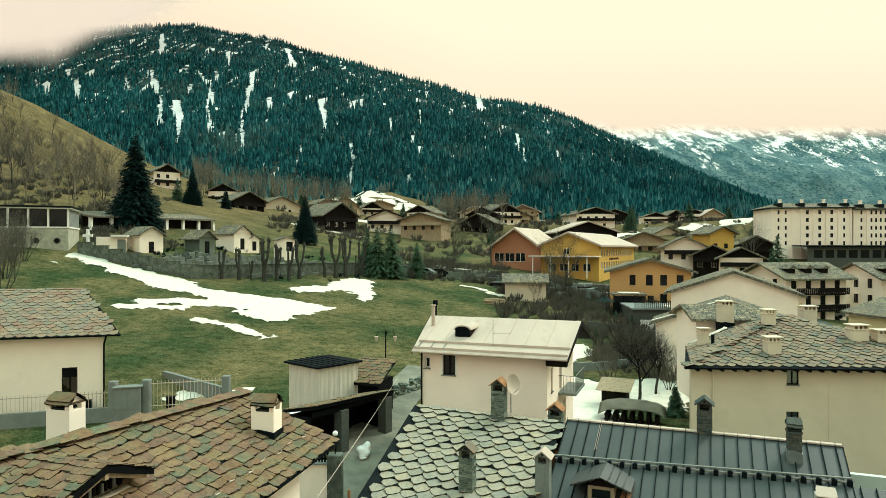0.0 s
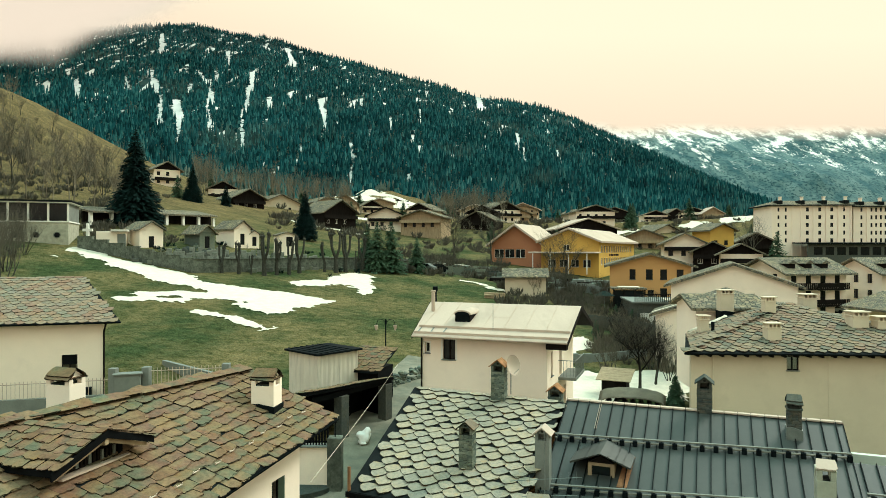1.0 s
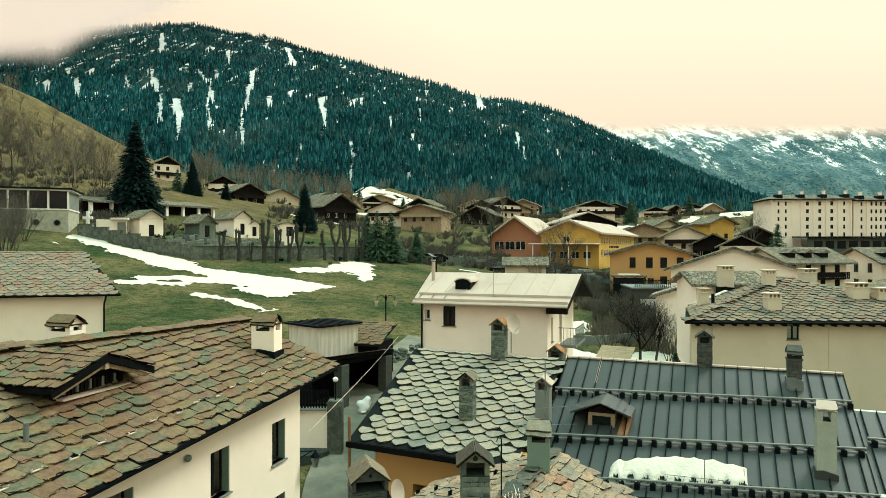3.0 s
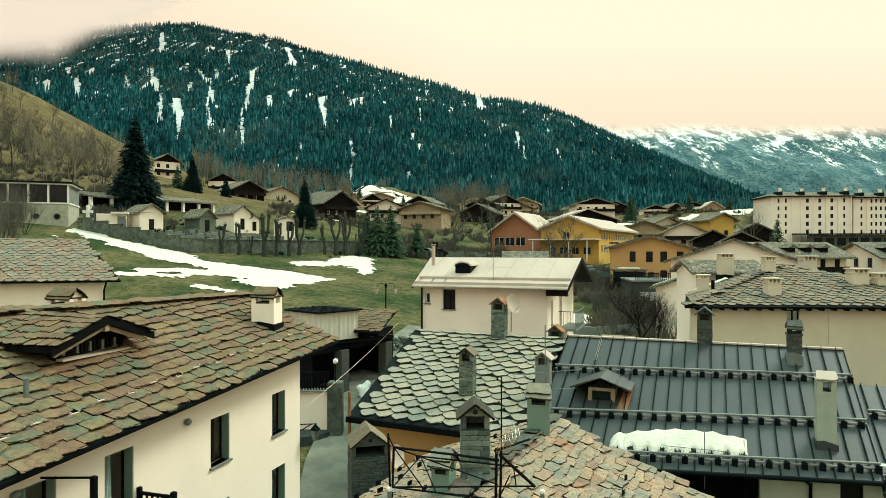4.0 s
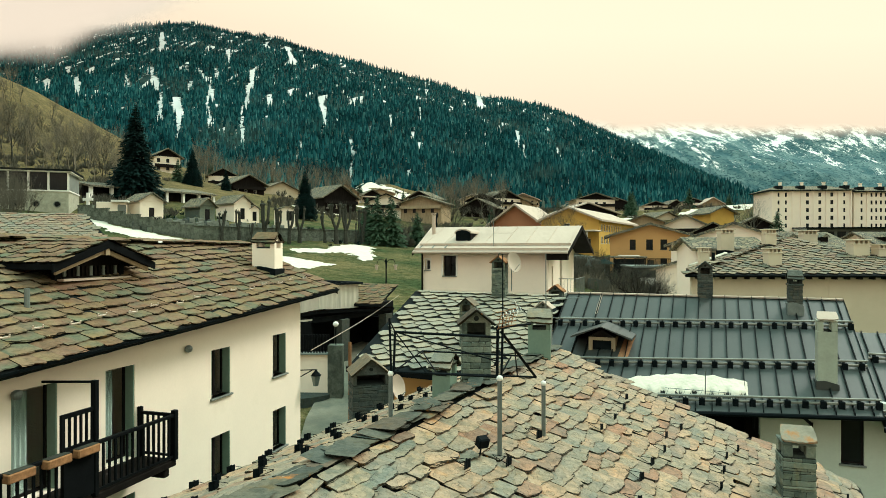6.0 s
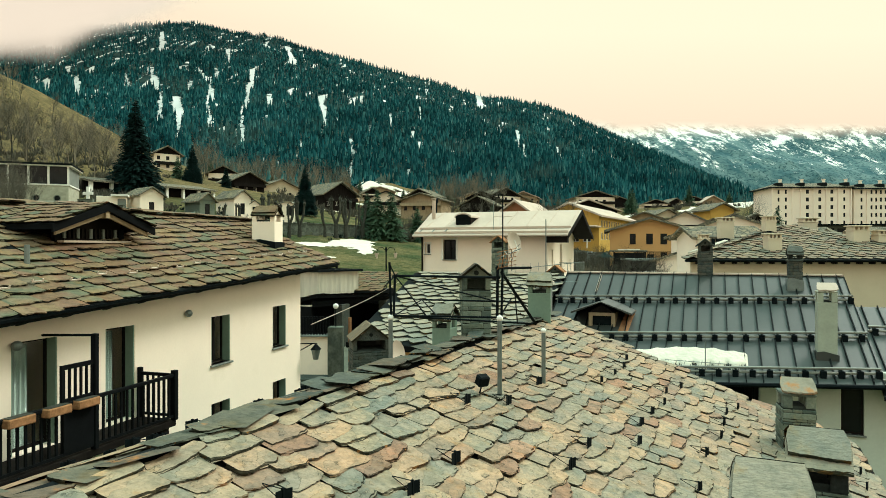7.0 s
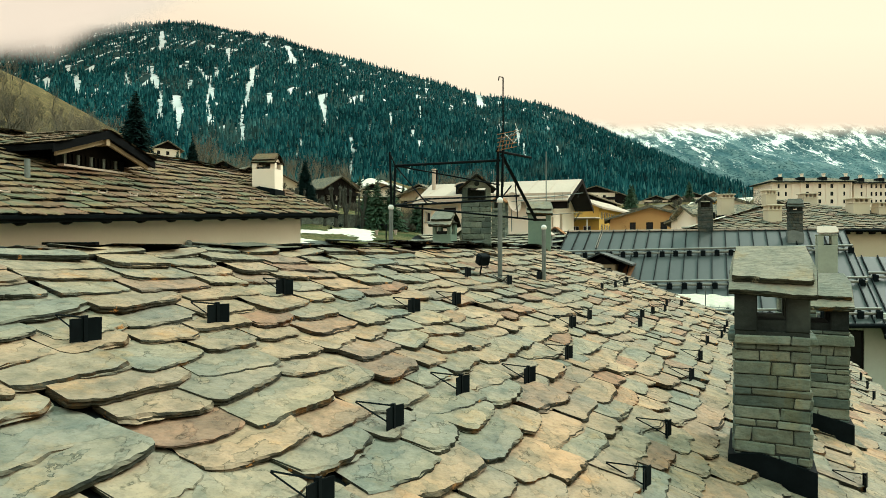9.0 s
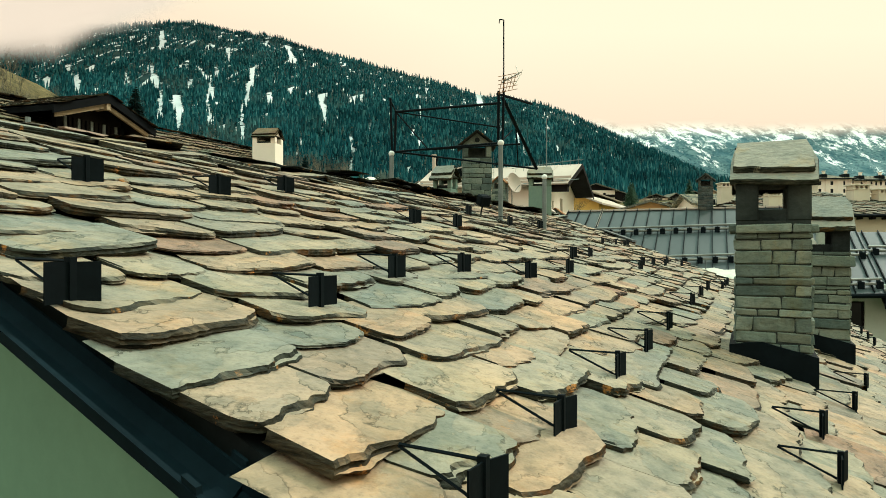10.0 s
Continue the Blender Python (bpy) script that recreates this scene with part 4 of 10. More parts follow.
def forest_floor_mat():
    m, nt, b, pos = start("mountain_ground", 0.95)
    at = nt.nodes.new("ShaderNodeAttribute")
    at.attribute_name = "snow"
    # The teal of these ground tones includes distance haze.
    c = mix_rgb(nt, noise_fac(nt, pos, 0.02, 0.35, 0.65, 6), (0.006, 0.026, 0.028), (0.03, 0.055, 0.048))
    sn = nt.nodes.new("ShaderNodeMath")
    sn.operation = "ADD"
    nt.links.new(at.outputs["Fac"], sn.inputs[0])
    nt.links.new(noise_fac(nt, pos, 0.09, 0.2, 0.8, 7, 0.7), sn.inputs[1])
    r = nt.nodes.new("ShaderNodeMapRange")
    r.inputs["From Min"].default_value, r.inputs["From Max"].default_value = 0.8, 1.05
    nt.links.new(sn.outputs[0], r.inputs["Value"])
    c = mix_rgb(nt, r.outputs[0], c, (0.55, 0.55, 0.52))
    nt.links.new(c, b.inputs["Base Color"])
    return m


FLOOR_MT = forest_floor_mat()


def build_mountain():
    xs, ys = np.arange(-1700, 1450, 6.0), np.arange(540, 2420, 12.0)
    verts, snow = [], []
    for y in ys:
        for x in xs:
            verts.append((x, y, mountain_z(x, y)))
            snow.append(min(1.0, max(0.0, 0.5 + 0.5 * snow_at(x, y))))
    n = len(xs)
    faces = [(j * n + i, j * n + i + 1, (j + 1) * n + i + 1, (j + 1) * n + i) for j in range(len(ys) - 1) for i in range(n - 1)]
    ob = mesh_part("mountain", verts, faces, FLOOR_MT)
    a = ob.data.attributes.new("snow", "FLOAT", "POINT")
    a.data.foreach_set("value", snow)
    for p in ob.data.polygons:
        p.use_smooth = True
    tagged(ob, "steep dark mountainside with snow lying in its gullies", "mountain", kind="structure")


build_mountain()


def forest_mat():
    m, nt, b, pos = start("hazy_distant_conifers", 0.9)
    isl = nt.nodes.new("ShaderNodeNewGeometry").outputs["Random Per Island"]
    r = nt.nodes.new("ShaderNodeValToRGB")
    els = r.color_ramp.elements
    # Teal, lightened tones: distance haze is mixed into the tree colour.
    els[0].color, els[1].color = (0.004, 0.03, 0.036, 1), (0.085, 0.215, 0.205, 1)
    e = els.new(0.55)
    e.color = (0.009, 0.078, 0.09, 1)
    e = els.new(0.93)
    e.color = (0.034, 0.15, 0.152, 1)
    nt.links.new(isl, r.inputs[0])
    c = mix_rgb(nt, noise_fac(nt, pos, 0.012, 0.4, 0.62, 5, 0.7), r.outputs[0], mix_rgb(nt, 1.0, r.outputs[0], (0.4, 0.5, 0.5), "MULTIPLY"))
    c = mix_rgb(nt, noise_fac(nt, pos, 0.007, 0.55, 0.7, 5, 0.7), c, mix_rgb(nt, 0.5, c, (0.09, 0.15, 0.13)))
    nt.links.new(c, b.inputs["Base Color"])
    return m


def larch_mat():
    return plain("bare_larch_forest", (0.11, 0.145, 0.12), 0.9, 0.4, 0.05, 0.6, 0.0)


FOREST, LARCH = forest_mat(), larch_mat()


def far_trees(name, spots, mat, label, sides=5):
    verts, faces = [], []
    rng = random.Random(name)
    for x, y, z, h, w in spots:
        tiers = ((0.08, 1.0, 0.55), (0.36, 0.74, 0.82), (0.62, 0.46, 1.0))
        a0 = rng.uniform(0, 6)
        for lo, rad, hi in tiers:
            o = len(verts)
            for k in range(sides):
                a = a0 + k * 2 * math.pi / sides
                r = w * rad * rng.uniform(0.75, 1.2)
                verts.append((x + r * math.cos(a), y + r * math.sin(a), z + h * (lo + rng.uniform(-0.03, 0.03))))
            verts.append((x + rng.uniform(-0.1, 0.1) * w, y, z + h * hi))
            faces += [(o + k, o + (k + 1) % sides, o + sides) for k in range(sides)]
    ob = mesh_part(name, verts, faces, mat)
    return tagged(ob, label, "forest", kind="stuff")


def plant_forest():
    rng = random.Random(11)
    dark, pale = [], []
    while len(dark) < 4200:
        y = 360 + 260 * rng.random() ** 0.8
        x = rng.uniform(-0.8, 0.8) * y
        if -95 < x < 0 and y < 470 or x > 0.46 * y or y < 400 + 0.25 * abs(x) and rng.random() < 0.75:
            continue
        h, k = rng.uniform(9, 17), rng.random() < 0.3
        (pale if k else dark).append((x, y, ground_z(x, y) - 1, h * (0.7 if k else 1), rng.uniform(1.8, 3.0)))
    while len(dark) < 47000:
        y = 560 + 1640 * rng.random() ** 1.25
        x = rng.uniform(-0.74, 0.62) * y
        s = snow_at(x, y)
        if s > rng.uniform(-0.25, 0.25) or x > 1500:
            continue
        d = noise.noise(Vector((x * 0.006, y * 0.004, 2)))
        if d < -0.3 and rng.random() < 0.5:
            continue
        z = mountain_z(x, y)
        h = rng.uniform(10, 23) * (1 if y < 1500 else 0.8)
        if rng.random() < 0.12 + 0.25 * max(0, d) + (0.8 if y < 720 else 0.25 if y < 850 else 0):
            pale.append((x, y, z - 1, h * 0.75, rng.uniform(2.0, 3.2)))
        dark.append((x, y, z - 1, h, h * rng.uniform(0.12, 0.19)))
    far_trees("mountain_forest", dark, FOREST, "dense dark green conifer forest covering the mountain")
    far_trees("bare_larches", pale, LARCH, "grey-brown leafless larches among the dark firs")


plant_forest()


def far_mountain_mat():
    m, nt, b, pos = start("snowy_rock", 0.9)
    turn = nt.nodes.new("ShaderNodeMapping")
    turn.inputs["Rotation"].default_value = (0, radians(-40), 0)
    nt.links.new(pos, turn.inputs["Vector"])
    v = stretched(nt, turn.outputs[0], 0.7, 0.2, 1.0)
    c = mix_rgb(nt, noise_fac(nt, v, 0.02, 0.4, 0.6, 8), (0.04, 0.1, 0.11), (0.115, 0.185, 0.18))
    c = mix_rgb(nt, noise_fac(nt, pos, 0.09, 0.52, 0.62, 3), c, (0.02, 0.06, 0.07))
    sepz = nt.nodes.new("ShaderNodeSeparateXYZ")
    nt.links.new(pos, sepz.inputs[0])
    hgt = nt.nodes.new("ShaderNodeMapRange")
    hgt.inputs["From Min"].default_value, hgt.inputs["From Max"].default_value = 150, 750
    hgt.inputs["To Min"].default_value, hgt.inputs["To Max"].default_value = -0.14, 0.09
    nt.links.new(sepz.outputs[2], hgt.inputs["Value"])
    n = nt.nodes.new("ShaderNodeTexNoise")
    n.inputs["Scale"].default_value, n.inputs["Detail"].default_value, n.inputs["Roughness"].default_value = 0.016, 14, 0.85
    nt.links.new(v, n.inputs["Vector"])
    add = nt.nodes.new("ShaderNodeMath")
    nt.links.new(hgt.outputs[0], add.inputs[0]), nt.links.new(n.outputs["Fac"], add.inputs[1])
    r = nt.nodes.new("ShaderNodeMapRange")
    r.inputs["From Min"].default_value, r.inputs["From Max"].default_value = 0.515, 0.545
    nt.links.new(add.outputs[0], r.inputs["Value"])
    c = mix_rgb(nt, r.outputs[0], c, (0.85, 0.84, 0.78))
    nt.links.new(c, b.inputs["Base Color"])
    return m


def build_far_mountain():
    xs, ys = np.arange(560, 3400, 22.0), np.arange(2300, 3900, 22.0)
    verts = []
    for y in ys:
        for x in xs:
            s = min(1.0, max(0.0, (y - 2400) / 1200))
            z = 40 + (760 + 60 * math.sin(x * 0.003)) * s * min(1, max(0, (x - 500) / 500)) ** 0.5
            z += noise.hetero_terrain(Vector((x * 0.0022, y * 0.0022, 3)), 0.9, 2.1, 6, 0.3) * 75 * min(1, s * 4)
            verts.append((x, y, z))
    n = len(xs)
    faces = [(j * n + i, j * n + i + 1, (j + 1) * n + i + 1, (j + 1) * n + i) for j in range(len(ys) - 1) for i in range(n - 1)]
    ob = mesh_part("far_mountain", verts, faces, far_mountain_mat())
    tagged(ob, "distant grey mountain streaked with snow under cloud", "mountain", kind="structure")


build_far_mountain()


def cloud(name, x0, x1, y, z0, z1, solid, tint, scale, label, falloff, most=1.0, above=None):
    """A bank of low cloud: a far sheet, dense above and thinning downwards to torn wisps."""
    nx, nz = 40, 14
    verts, faces = [], []
    for j in range(nz + 1):
        for i in range(nx + 1):
            x = x0 + (x1 - x0) * i / nx
            verts.append((x, y + noise.noise(Vector((i * 0.3, j * 0.4, 0))) * 25, z0 + (z1 - z0) * j / nz))
    faces = [(j * (nx + 1) + i, j * (nx + 1) + i + 1, (j + 1) * (nx + 1) + i + 1, (j + 1) * (nx + 1) + i) for j in range(nz) for i in range(nx)]
    m = bpy.data.materials.new(name)
    m.use_nodes = True
    nt = m.node_tree
    nt.nodes.clear()
    o = nt.nodes.new("ShaderNodeOutputMaterial")
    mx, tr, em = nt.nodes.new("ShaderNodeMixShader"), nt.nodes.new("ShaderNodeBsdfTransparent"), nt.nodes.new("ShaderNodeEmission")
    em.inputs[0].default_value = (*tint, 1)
    pos = nt.nodes.new("ShaderNodeNewGeometry").outputs["Position"]
    se = nt.nodes.new("ShaderNodeSeparateXYZ")
    nt.links.new(pos, se.inputs[0])
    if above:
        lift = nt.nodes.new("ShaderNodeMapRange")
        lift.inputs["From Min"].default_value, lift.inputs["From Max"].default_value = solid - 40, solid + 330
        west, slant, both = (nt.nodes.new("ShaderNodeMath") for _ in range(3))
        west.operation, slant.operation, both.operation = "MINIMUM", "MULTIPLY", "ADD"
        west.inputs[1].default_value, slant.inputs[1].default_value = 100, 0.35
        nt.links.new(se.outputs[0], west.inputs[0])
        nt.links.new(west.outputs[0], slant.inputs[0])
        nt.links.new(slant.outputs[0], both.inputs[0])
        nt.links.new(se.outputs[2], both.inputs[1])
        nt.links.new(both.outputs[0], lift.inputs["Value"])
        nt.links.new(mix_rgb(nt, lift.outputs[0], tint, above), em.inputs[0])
    up = nt.nodes.new("ShaderNodeMapRange")
    up.inputs["From Min"].default_value, up.inputs["From Max"].default_value = z0, solid
    up.inputs["To Min"].default_value, up.inputs["To Max"].default_value = -0.75, 0.85
    up.clamp = False
    nt.links.new(se.outputs[2], up.inputs["Value"])
    sx = nt.nodes.new("ShaderNodeMapRange")
    sx.inputs["From Min"].default_value, sx.inputs["From Max"].default_value = falloff
    sx.inputs["To Min"].default_value, sx.inputs["To Max"].default_value = 0.0, -2.2
    nt.links.new(se.outputs[0], sx.inputs["Value"])
    n = nt.nodes.new("ShaderNodeTexNoise")
    n.inputs["Scale"].default_value, n.inputs["Detail"].default_value = scale, 5
    nt.links.new(pos, n.inputs["Vector"])
    a1, a2, a3 = (nt.nodes.new("ShaderNodeMath") for _ in range(3))
    nt.links.new(up.outputs[0], a1.inputs[0]), nt.links.new(n.outputs["Fac"], a1.inputs[1])
    nt.links.new(a1.outputs[0], a2.inputs[0]), nt.links.new(sx.outputs[0], a2.inputs[1])
    sm = nt.nodes.new("ShaderNodeMapRange")
    sm.interpolation_type = "SMOOTHSTEP"
    sm.inputs["From Min"].default_value, sm.inputs["From Max"].default_value, sm.inputs["To Max"].default_value = 0.1, 1.2, most
    nt.links.new(a2.outputs[0], sm.inputs["Value"])
    nt.links.new(sm.outputs[0], mx.inputs[0])
    nt.links.new(tr.outputs[0], mx.inputs[1]), nt.links.new(em.outputs[0], mx.inputs[2])
    nt.links.new(mx.outputs[0], o.inputs[0])
    nt.nodes.remove(a3)
    ob = mesh_part(name, verts, faces, m)
    tagged(ob, label, "cloud", kind="structure")


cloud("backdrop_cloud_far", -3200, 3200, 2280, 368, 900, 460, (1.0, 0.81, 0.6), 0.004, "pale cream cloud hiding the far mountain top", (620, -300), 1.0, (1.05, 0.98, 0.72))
for dist, low, thick, most in ((1180, 318, 110, 0.5), (1300, 352, 110, 0.55), (1420, 385, 110, 0.6), (1600, 440, 120, 0.6), (1850, 500, 150, 0.6)):
    k = dist / 1420
    cloud("backdrop_cloud_near", -1300 * k, -250 * k, dist, low, low + 420 * k, low + thick, (0.93, 0.8, 0.64), 0.006, "torn pinkish cloud drifting over the mountain shoulder", (-840 * k, -520 * k), most)
for dist, low, most in ((1500, 455, 0.4), (1750, 520, 0.45), (2000, 590, 0.5)):
    k = dist / 1420
    cloud("backdrop_cloud_veil", -1300 * k, -100 * k, dist, low, low + 420 * k, low + 160, (0.82, 0.76, 0.62), 0.007, "thin torn veil of cloud round the summit", (-700 * k, -330 * k), most)

# ---- the stone roof in the foreground ----
def near_house():
    """Ridge along its own y; the wide plane falls to its own +x."""
    tan = 0.3785
    top = thing("stone_roof_house", pose(-1.45, 8.2, 0, 0, 0, -24.83), "old house under a heavy roof of split grey-tan stone slabs", "house")
    zr = 9.88
    zx = lambda x: zr - tan * abs(x)
    y1, xr, xl = 10.35, 7.0, -3.5
    yv = lambda x: -5.2 - 0.11 * max(0.0, x)  # the near verge is not square to the ridge
    wall("wall", (-3.0, yv(-3) + 0.5), (6.4, yv(6.4) + 0.5), 1.0, 7.3, [], GABLE_G, top)
    bm = bmesh.new()
    prism(bm, [(0, yv(0) + 0.5, 7.3), (6.4, yv(6.4) + 0.5, 7.3), (6.4, yv(6.4) + 0.5, zx(6.4) - 0.2), (0, yv(0) + 0.5, zr - 0.2)], (0, 0.3, 0))
    prism(bm, [(-3.0, yv(-3) + 0.5, 7.3), (-0.002, yv(0) + 0.5, 7.3), (-0.002, yv(0) + 0.5, zr - 0.2), (-3.0, yv(-3) + 0.5, zx(3.0) - 0.2)], (0, 0.3, 0))
    part("gable", bm, GABLE_G, top, "grey-green plaster gable")
    wall("wall", (6.4, yv(6.4) + 0.8), (6.4, y1 - 0.8), 1.0, 7.3, [], GABLE_G, top)
    wall("wall", (6.4, y1 - 0.5), (-3.0, y1 - 0.5), 1.0, 7.45, [], GABLE_G, top)
    wall("wall", (-3.0, y1 - 0.8), (-3.0, yv(-3) + 0.8), 1.0, 8.6, [], GABLE_G, top)
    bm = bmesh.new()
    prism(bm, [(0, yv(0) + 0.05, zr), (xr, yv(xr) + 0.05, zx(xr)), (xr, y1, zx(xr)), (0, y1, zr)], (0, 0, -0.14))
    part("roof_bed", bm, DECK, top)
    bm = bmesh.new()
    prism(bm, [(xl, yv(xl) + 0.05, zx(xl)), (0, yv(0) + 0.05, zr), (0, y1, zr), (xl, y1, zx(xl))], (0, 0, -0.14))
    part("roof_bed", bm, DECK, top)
    # verge gutter along the near edge of the wide plane
    bm = bmesh.new()
    prof = [(0.86 * a, 0.5 * b) for a, b in ((-0.0, 0.02), (-0.005, -0.07), (-0.05, -0.115), (-0.11, -0.115), (-0.15, -0.07), (-0.155, 0.0), (-0.175, 0.0), (-0.17, -0.08), (-0.12, -0.135), (-0.045, -0.135), (0.012, -0.08), (0.012, 0.02))]
    dz = -tan * (xr + 0.2)
    prism(bm, [(-0.1, yv(0) + py, zr + pz - 0.02) for py, pz in prof], (xr + 0.3, yv(xr + 0.2) - yv(0), dz))
    part("gutter", bm, GUTTER, top, "black metal gutter following the gable edge")
    for x in (1.2, 3.6, 5.9):
        bm = bmesh.new()
        prism(bm, [(x, yv(x) + py * 1.06 + 0.004, zx(x) + pz * 1.06 - 0.02) for py, pz in prof], (0.05, -0.006, -tan * 0.05))
        part("gutter_joint", bm, GUTTER, top)
    # slabs
    sd = Vector((1, 0, -tan))
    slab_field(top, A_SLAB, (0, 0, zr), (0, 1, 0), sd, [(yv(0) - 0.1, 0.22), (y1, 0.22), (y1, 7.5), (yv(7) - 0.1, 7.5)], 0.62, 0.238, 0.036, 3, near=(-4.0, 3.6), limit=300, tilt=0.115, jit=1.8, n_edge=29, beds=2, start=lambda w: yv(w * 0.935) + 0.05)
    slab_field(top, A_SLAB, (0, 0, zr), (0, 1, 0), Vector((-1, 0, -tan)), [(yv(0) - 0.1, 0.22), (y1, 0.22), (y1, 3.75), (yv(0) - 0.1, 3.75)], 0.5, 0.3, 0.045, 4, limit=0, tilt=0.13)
    # ridge stones, thin and dark, piled two and three deep
    rng = random.Random(8)
    for lay in range(3):
        y = yv(0) + 0.2 + 0.2 * lay
        while y < y1:
            ln, w = rng.uniform(0.35, 0.7), rng.uniform(0.2, 0.34)
            if rng.random() < (1.0, 0.6, 0.3)[lay] and (y > -2.5 or lay == 0):
                bm = bmesh.new()
                v, f = slab_shape(rng, n=17, beds=1)
                vs = [bm.verts.new((q[1] * w * 1.5 + w * 0.7, q[0] * ln * 1.2, q[2] * rng.uniform(0.024, 0.026) * (1.3 if lay == 0 else 1))) for q in v]
                for g in f:
                    bm.faces.new([vs[i] for i in g][::-1])
                ob = part("ridge_stone", bm, RIDGE_SLAB, top)
                ob.matrix_local = pose(rng.uniform(-0.07, 0.07), y + ln / 2, zr + float(np.interp(y, (-5, 2), (-0.06, 0.02))) + 0.034 * lay + rng.uniform(0, 0.012), rng.uniform(-4, 4), rng.uniform(-6, 9), rng.choice((0, 180)) + rng.uniform(-18, 18))
            y += ln * rng.uniform(0.7, 1.0)
    return top, zr, tan


near, NZ, NT = near_house()
NEAR_M = pose(-1.45, 8.2, 0, 0, 0, -24.83)


def on_near(a, w, up=0.0):
    """A place on the foreground roof: a along its ridge, w down from the ridge."""
    return NEAR_M @ Vector((w, a, NZ - NT * abs(w) + up))


def snow_guard():
    """A steel snow guard: a folded plate on a triangular strap."""
    top = thing("snow_guard", Matrix(), "black steel snow guard hooked between roof slabs", "snow guard", "snow guards on the stone roof")
    bm = bmesh.new()
    stand_up = Euler((0, -math.atan(NT), 0)).to_matrix().to_4x4()
    box(bm, (0.0, -0.085, 0.0), (0.006, 0.0, 0.125), stand_up @ Euler((0, 0, -0.05)).to_matrix().to_4x4())
    box(bm, (0.0, 0.0, 0.0), (0.006, 0.085, 0.125), stand_up @ Euler((0, 0, -0.36)).to_matrix().to_4x4())
    box(bm, (-0.012, -0.012, -0.02), (0.012, 0.012, 0.138), stand_up)
    part("plate", bm, METAL_BK, top)
    bm = bmesh.new()
    bar(bm, (-0.04, 0, 0.12), (-0.27, 0, 0.04), 0.005, 4)
    part("strap", bm, METAL_BK, top)
    bm = bmesh.new()
    bar(bm, (0, 0, 0.012), (-0.27, 0, 0.035), 0.005, 4)
    part("foot_strap", bm, METAL_BK, top)
    return top


def place_guards():
    rng = random.Random(5)
    first = None
    slope = math.degrees(math.atan(NT))
    spots = []
    rows_ = [(1.5, (-4.41, -3.43)), (1.2, (-2.35, 1.64)), (1.8, (-1.14, -0.12)), (1.55, (2.38, 3.93)), (2.9, (-5.51, -3.51, -2.52)), (3.1, (-4.52, -1.58, -0.28)), (2.75, (1.32, 2.28)), (4.16, (-5.34, -4.6, -3.52, -2.52, -1.28)), (5.1, (-3.59, -2.8)), (5.4, (-1.57,)), (5.66, (-0.14, 1.8)), (4.15, (1.21, 2.69, 4.38))]
    spots += [(a, w, 1) for w, many in rows_ for a in many]
    for r, w in enumerate((1.95, 3.05, 4.18, 5.3, 6.4)):
        for k in range((11, 9, 11, 9, 6)[r], 15):
            a = -5.5 + 0.98 * k + (0.45 if r % 2 == 0 else 0) + rng.uniform(-0.07, 0.07)
            ww = w + 0.02 * k + rng.uniform(-0.12, 0.12)
            if a < 9.8 and not (4.3 < ww < 5.6 and -1.2 < a < 0.0) and not (5.0 < ww < 6.1 and 1.7 < a < 2.8):
                spots.append((a, ww, 1))
    for r, w in enumerate((1.1, 1.9, 2.7, 3.3)):
        for k in range(12):
            spots.append((-2 + 1.0 * k + rng.uniform(-0.1, 0.1), -w, -1))
    for a, w, sgn in spots:
        p = on_near(a, w, 0.055)
        m = pose(p.x, p.y, p.z, 0, 0, -24.83 + (0 if sgn > 0 else 180)) @ pose(0, 0, 0, 0, slope, rng.uniform(-6, 6))
        if first is None:
            first = snow_guard()
            first.matrix_world = m
        else:
            copy_thing(first, m)


place_guards()

p = on_near(-0.744, 4.917)
chimney("stone_chimney", "square chimney of coursed grey stone with slab cap", (p.x, p.y, p.z - 0.1), -24.83, 0.53, 0.74, 1.3, STONEWORK, "slab", S_SLAB, True, "chimneys on the stone roof", METAL_BK, 0.3, 0.26)
p = on_near(1.82, 5.46)
chimney("stone_chimney", "second coursed stone chimney with slab cap further along", (p.x, p.y, p.z - 0.1), -24.83, 0.56, 0.7, 1.26, STONEWORK, "slab", S_SLAB, True, "chimneys on the stone roof", METAL_BK, 0.26, 0.26)
p = on_near(7.2, 5.56)
chimney("stone_chimney", "low stone chimney with a rust-stained slab cap", (p.x, p.y, p.z - 0.1), -24.83 + 10, 0.55, 0.55, 1.02, STONEWORK, "lean", RUST_STONE, True, "chimneys on the stone roof", vent=0.22)
p = on_near(5.6, -0.1)
chimney("stone_chimney", "tall stone chimney with a gabled hood on the ridge", (p.x - 0.15, p.y, p.z - 0.1), 0, 0.56, 0.56, 1.08, STONEWORK, "hood", RIDGE_SLAB, True, "chimneys on the stone roof")
p = on_near(9.12, 0.03)
chimney("plastered_chimney", "grey-green plastered chimney with a vent on the ridge end", (p.x, p.y, p.z - 0.1), -10, 0.55, 0.55, 0.78, PLASTER_G, "slab", S_SLAB, False)
p = on_near(4.61, -0.5)
chimney("plastered_chimney", "small grey-green plastered chimney under a broad stone slab", (p.x, p.y, p.z - 0.1), -20, 0.36, 0.4, 0.55, PLASTER_G, "slab", S_SLAB, False)


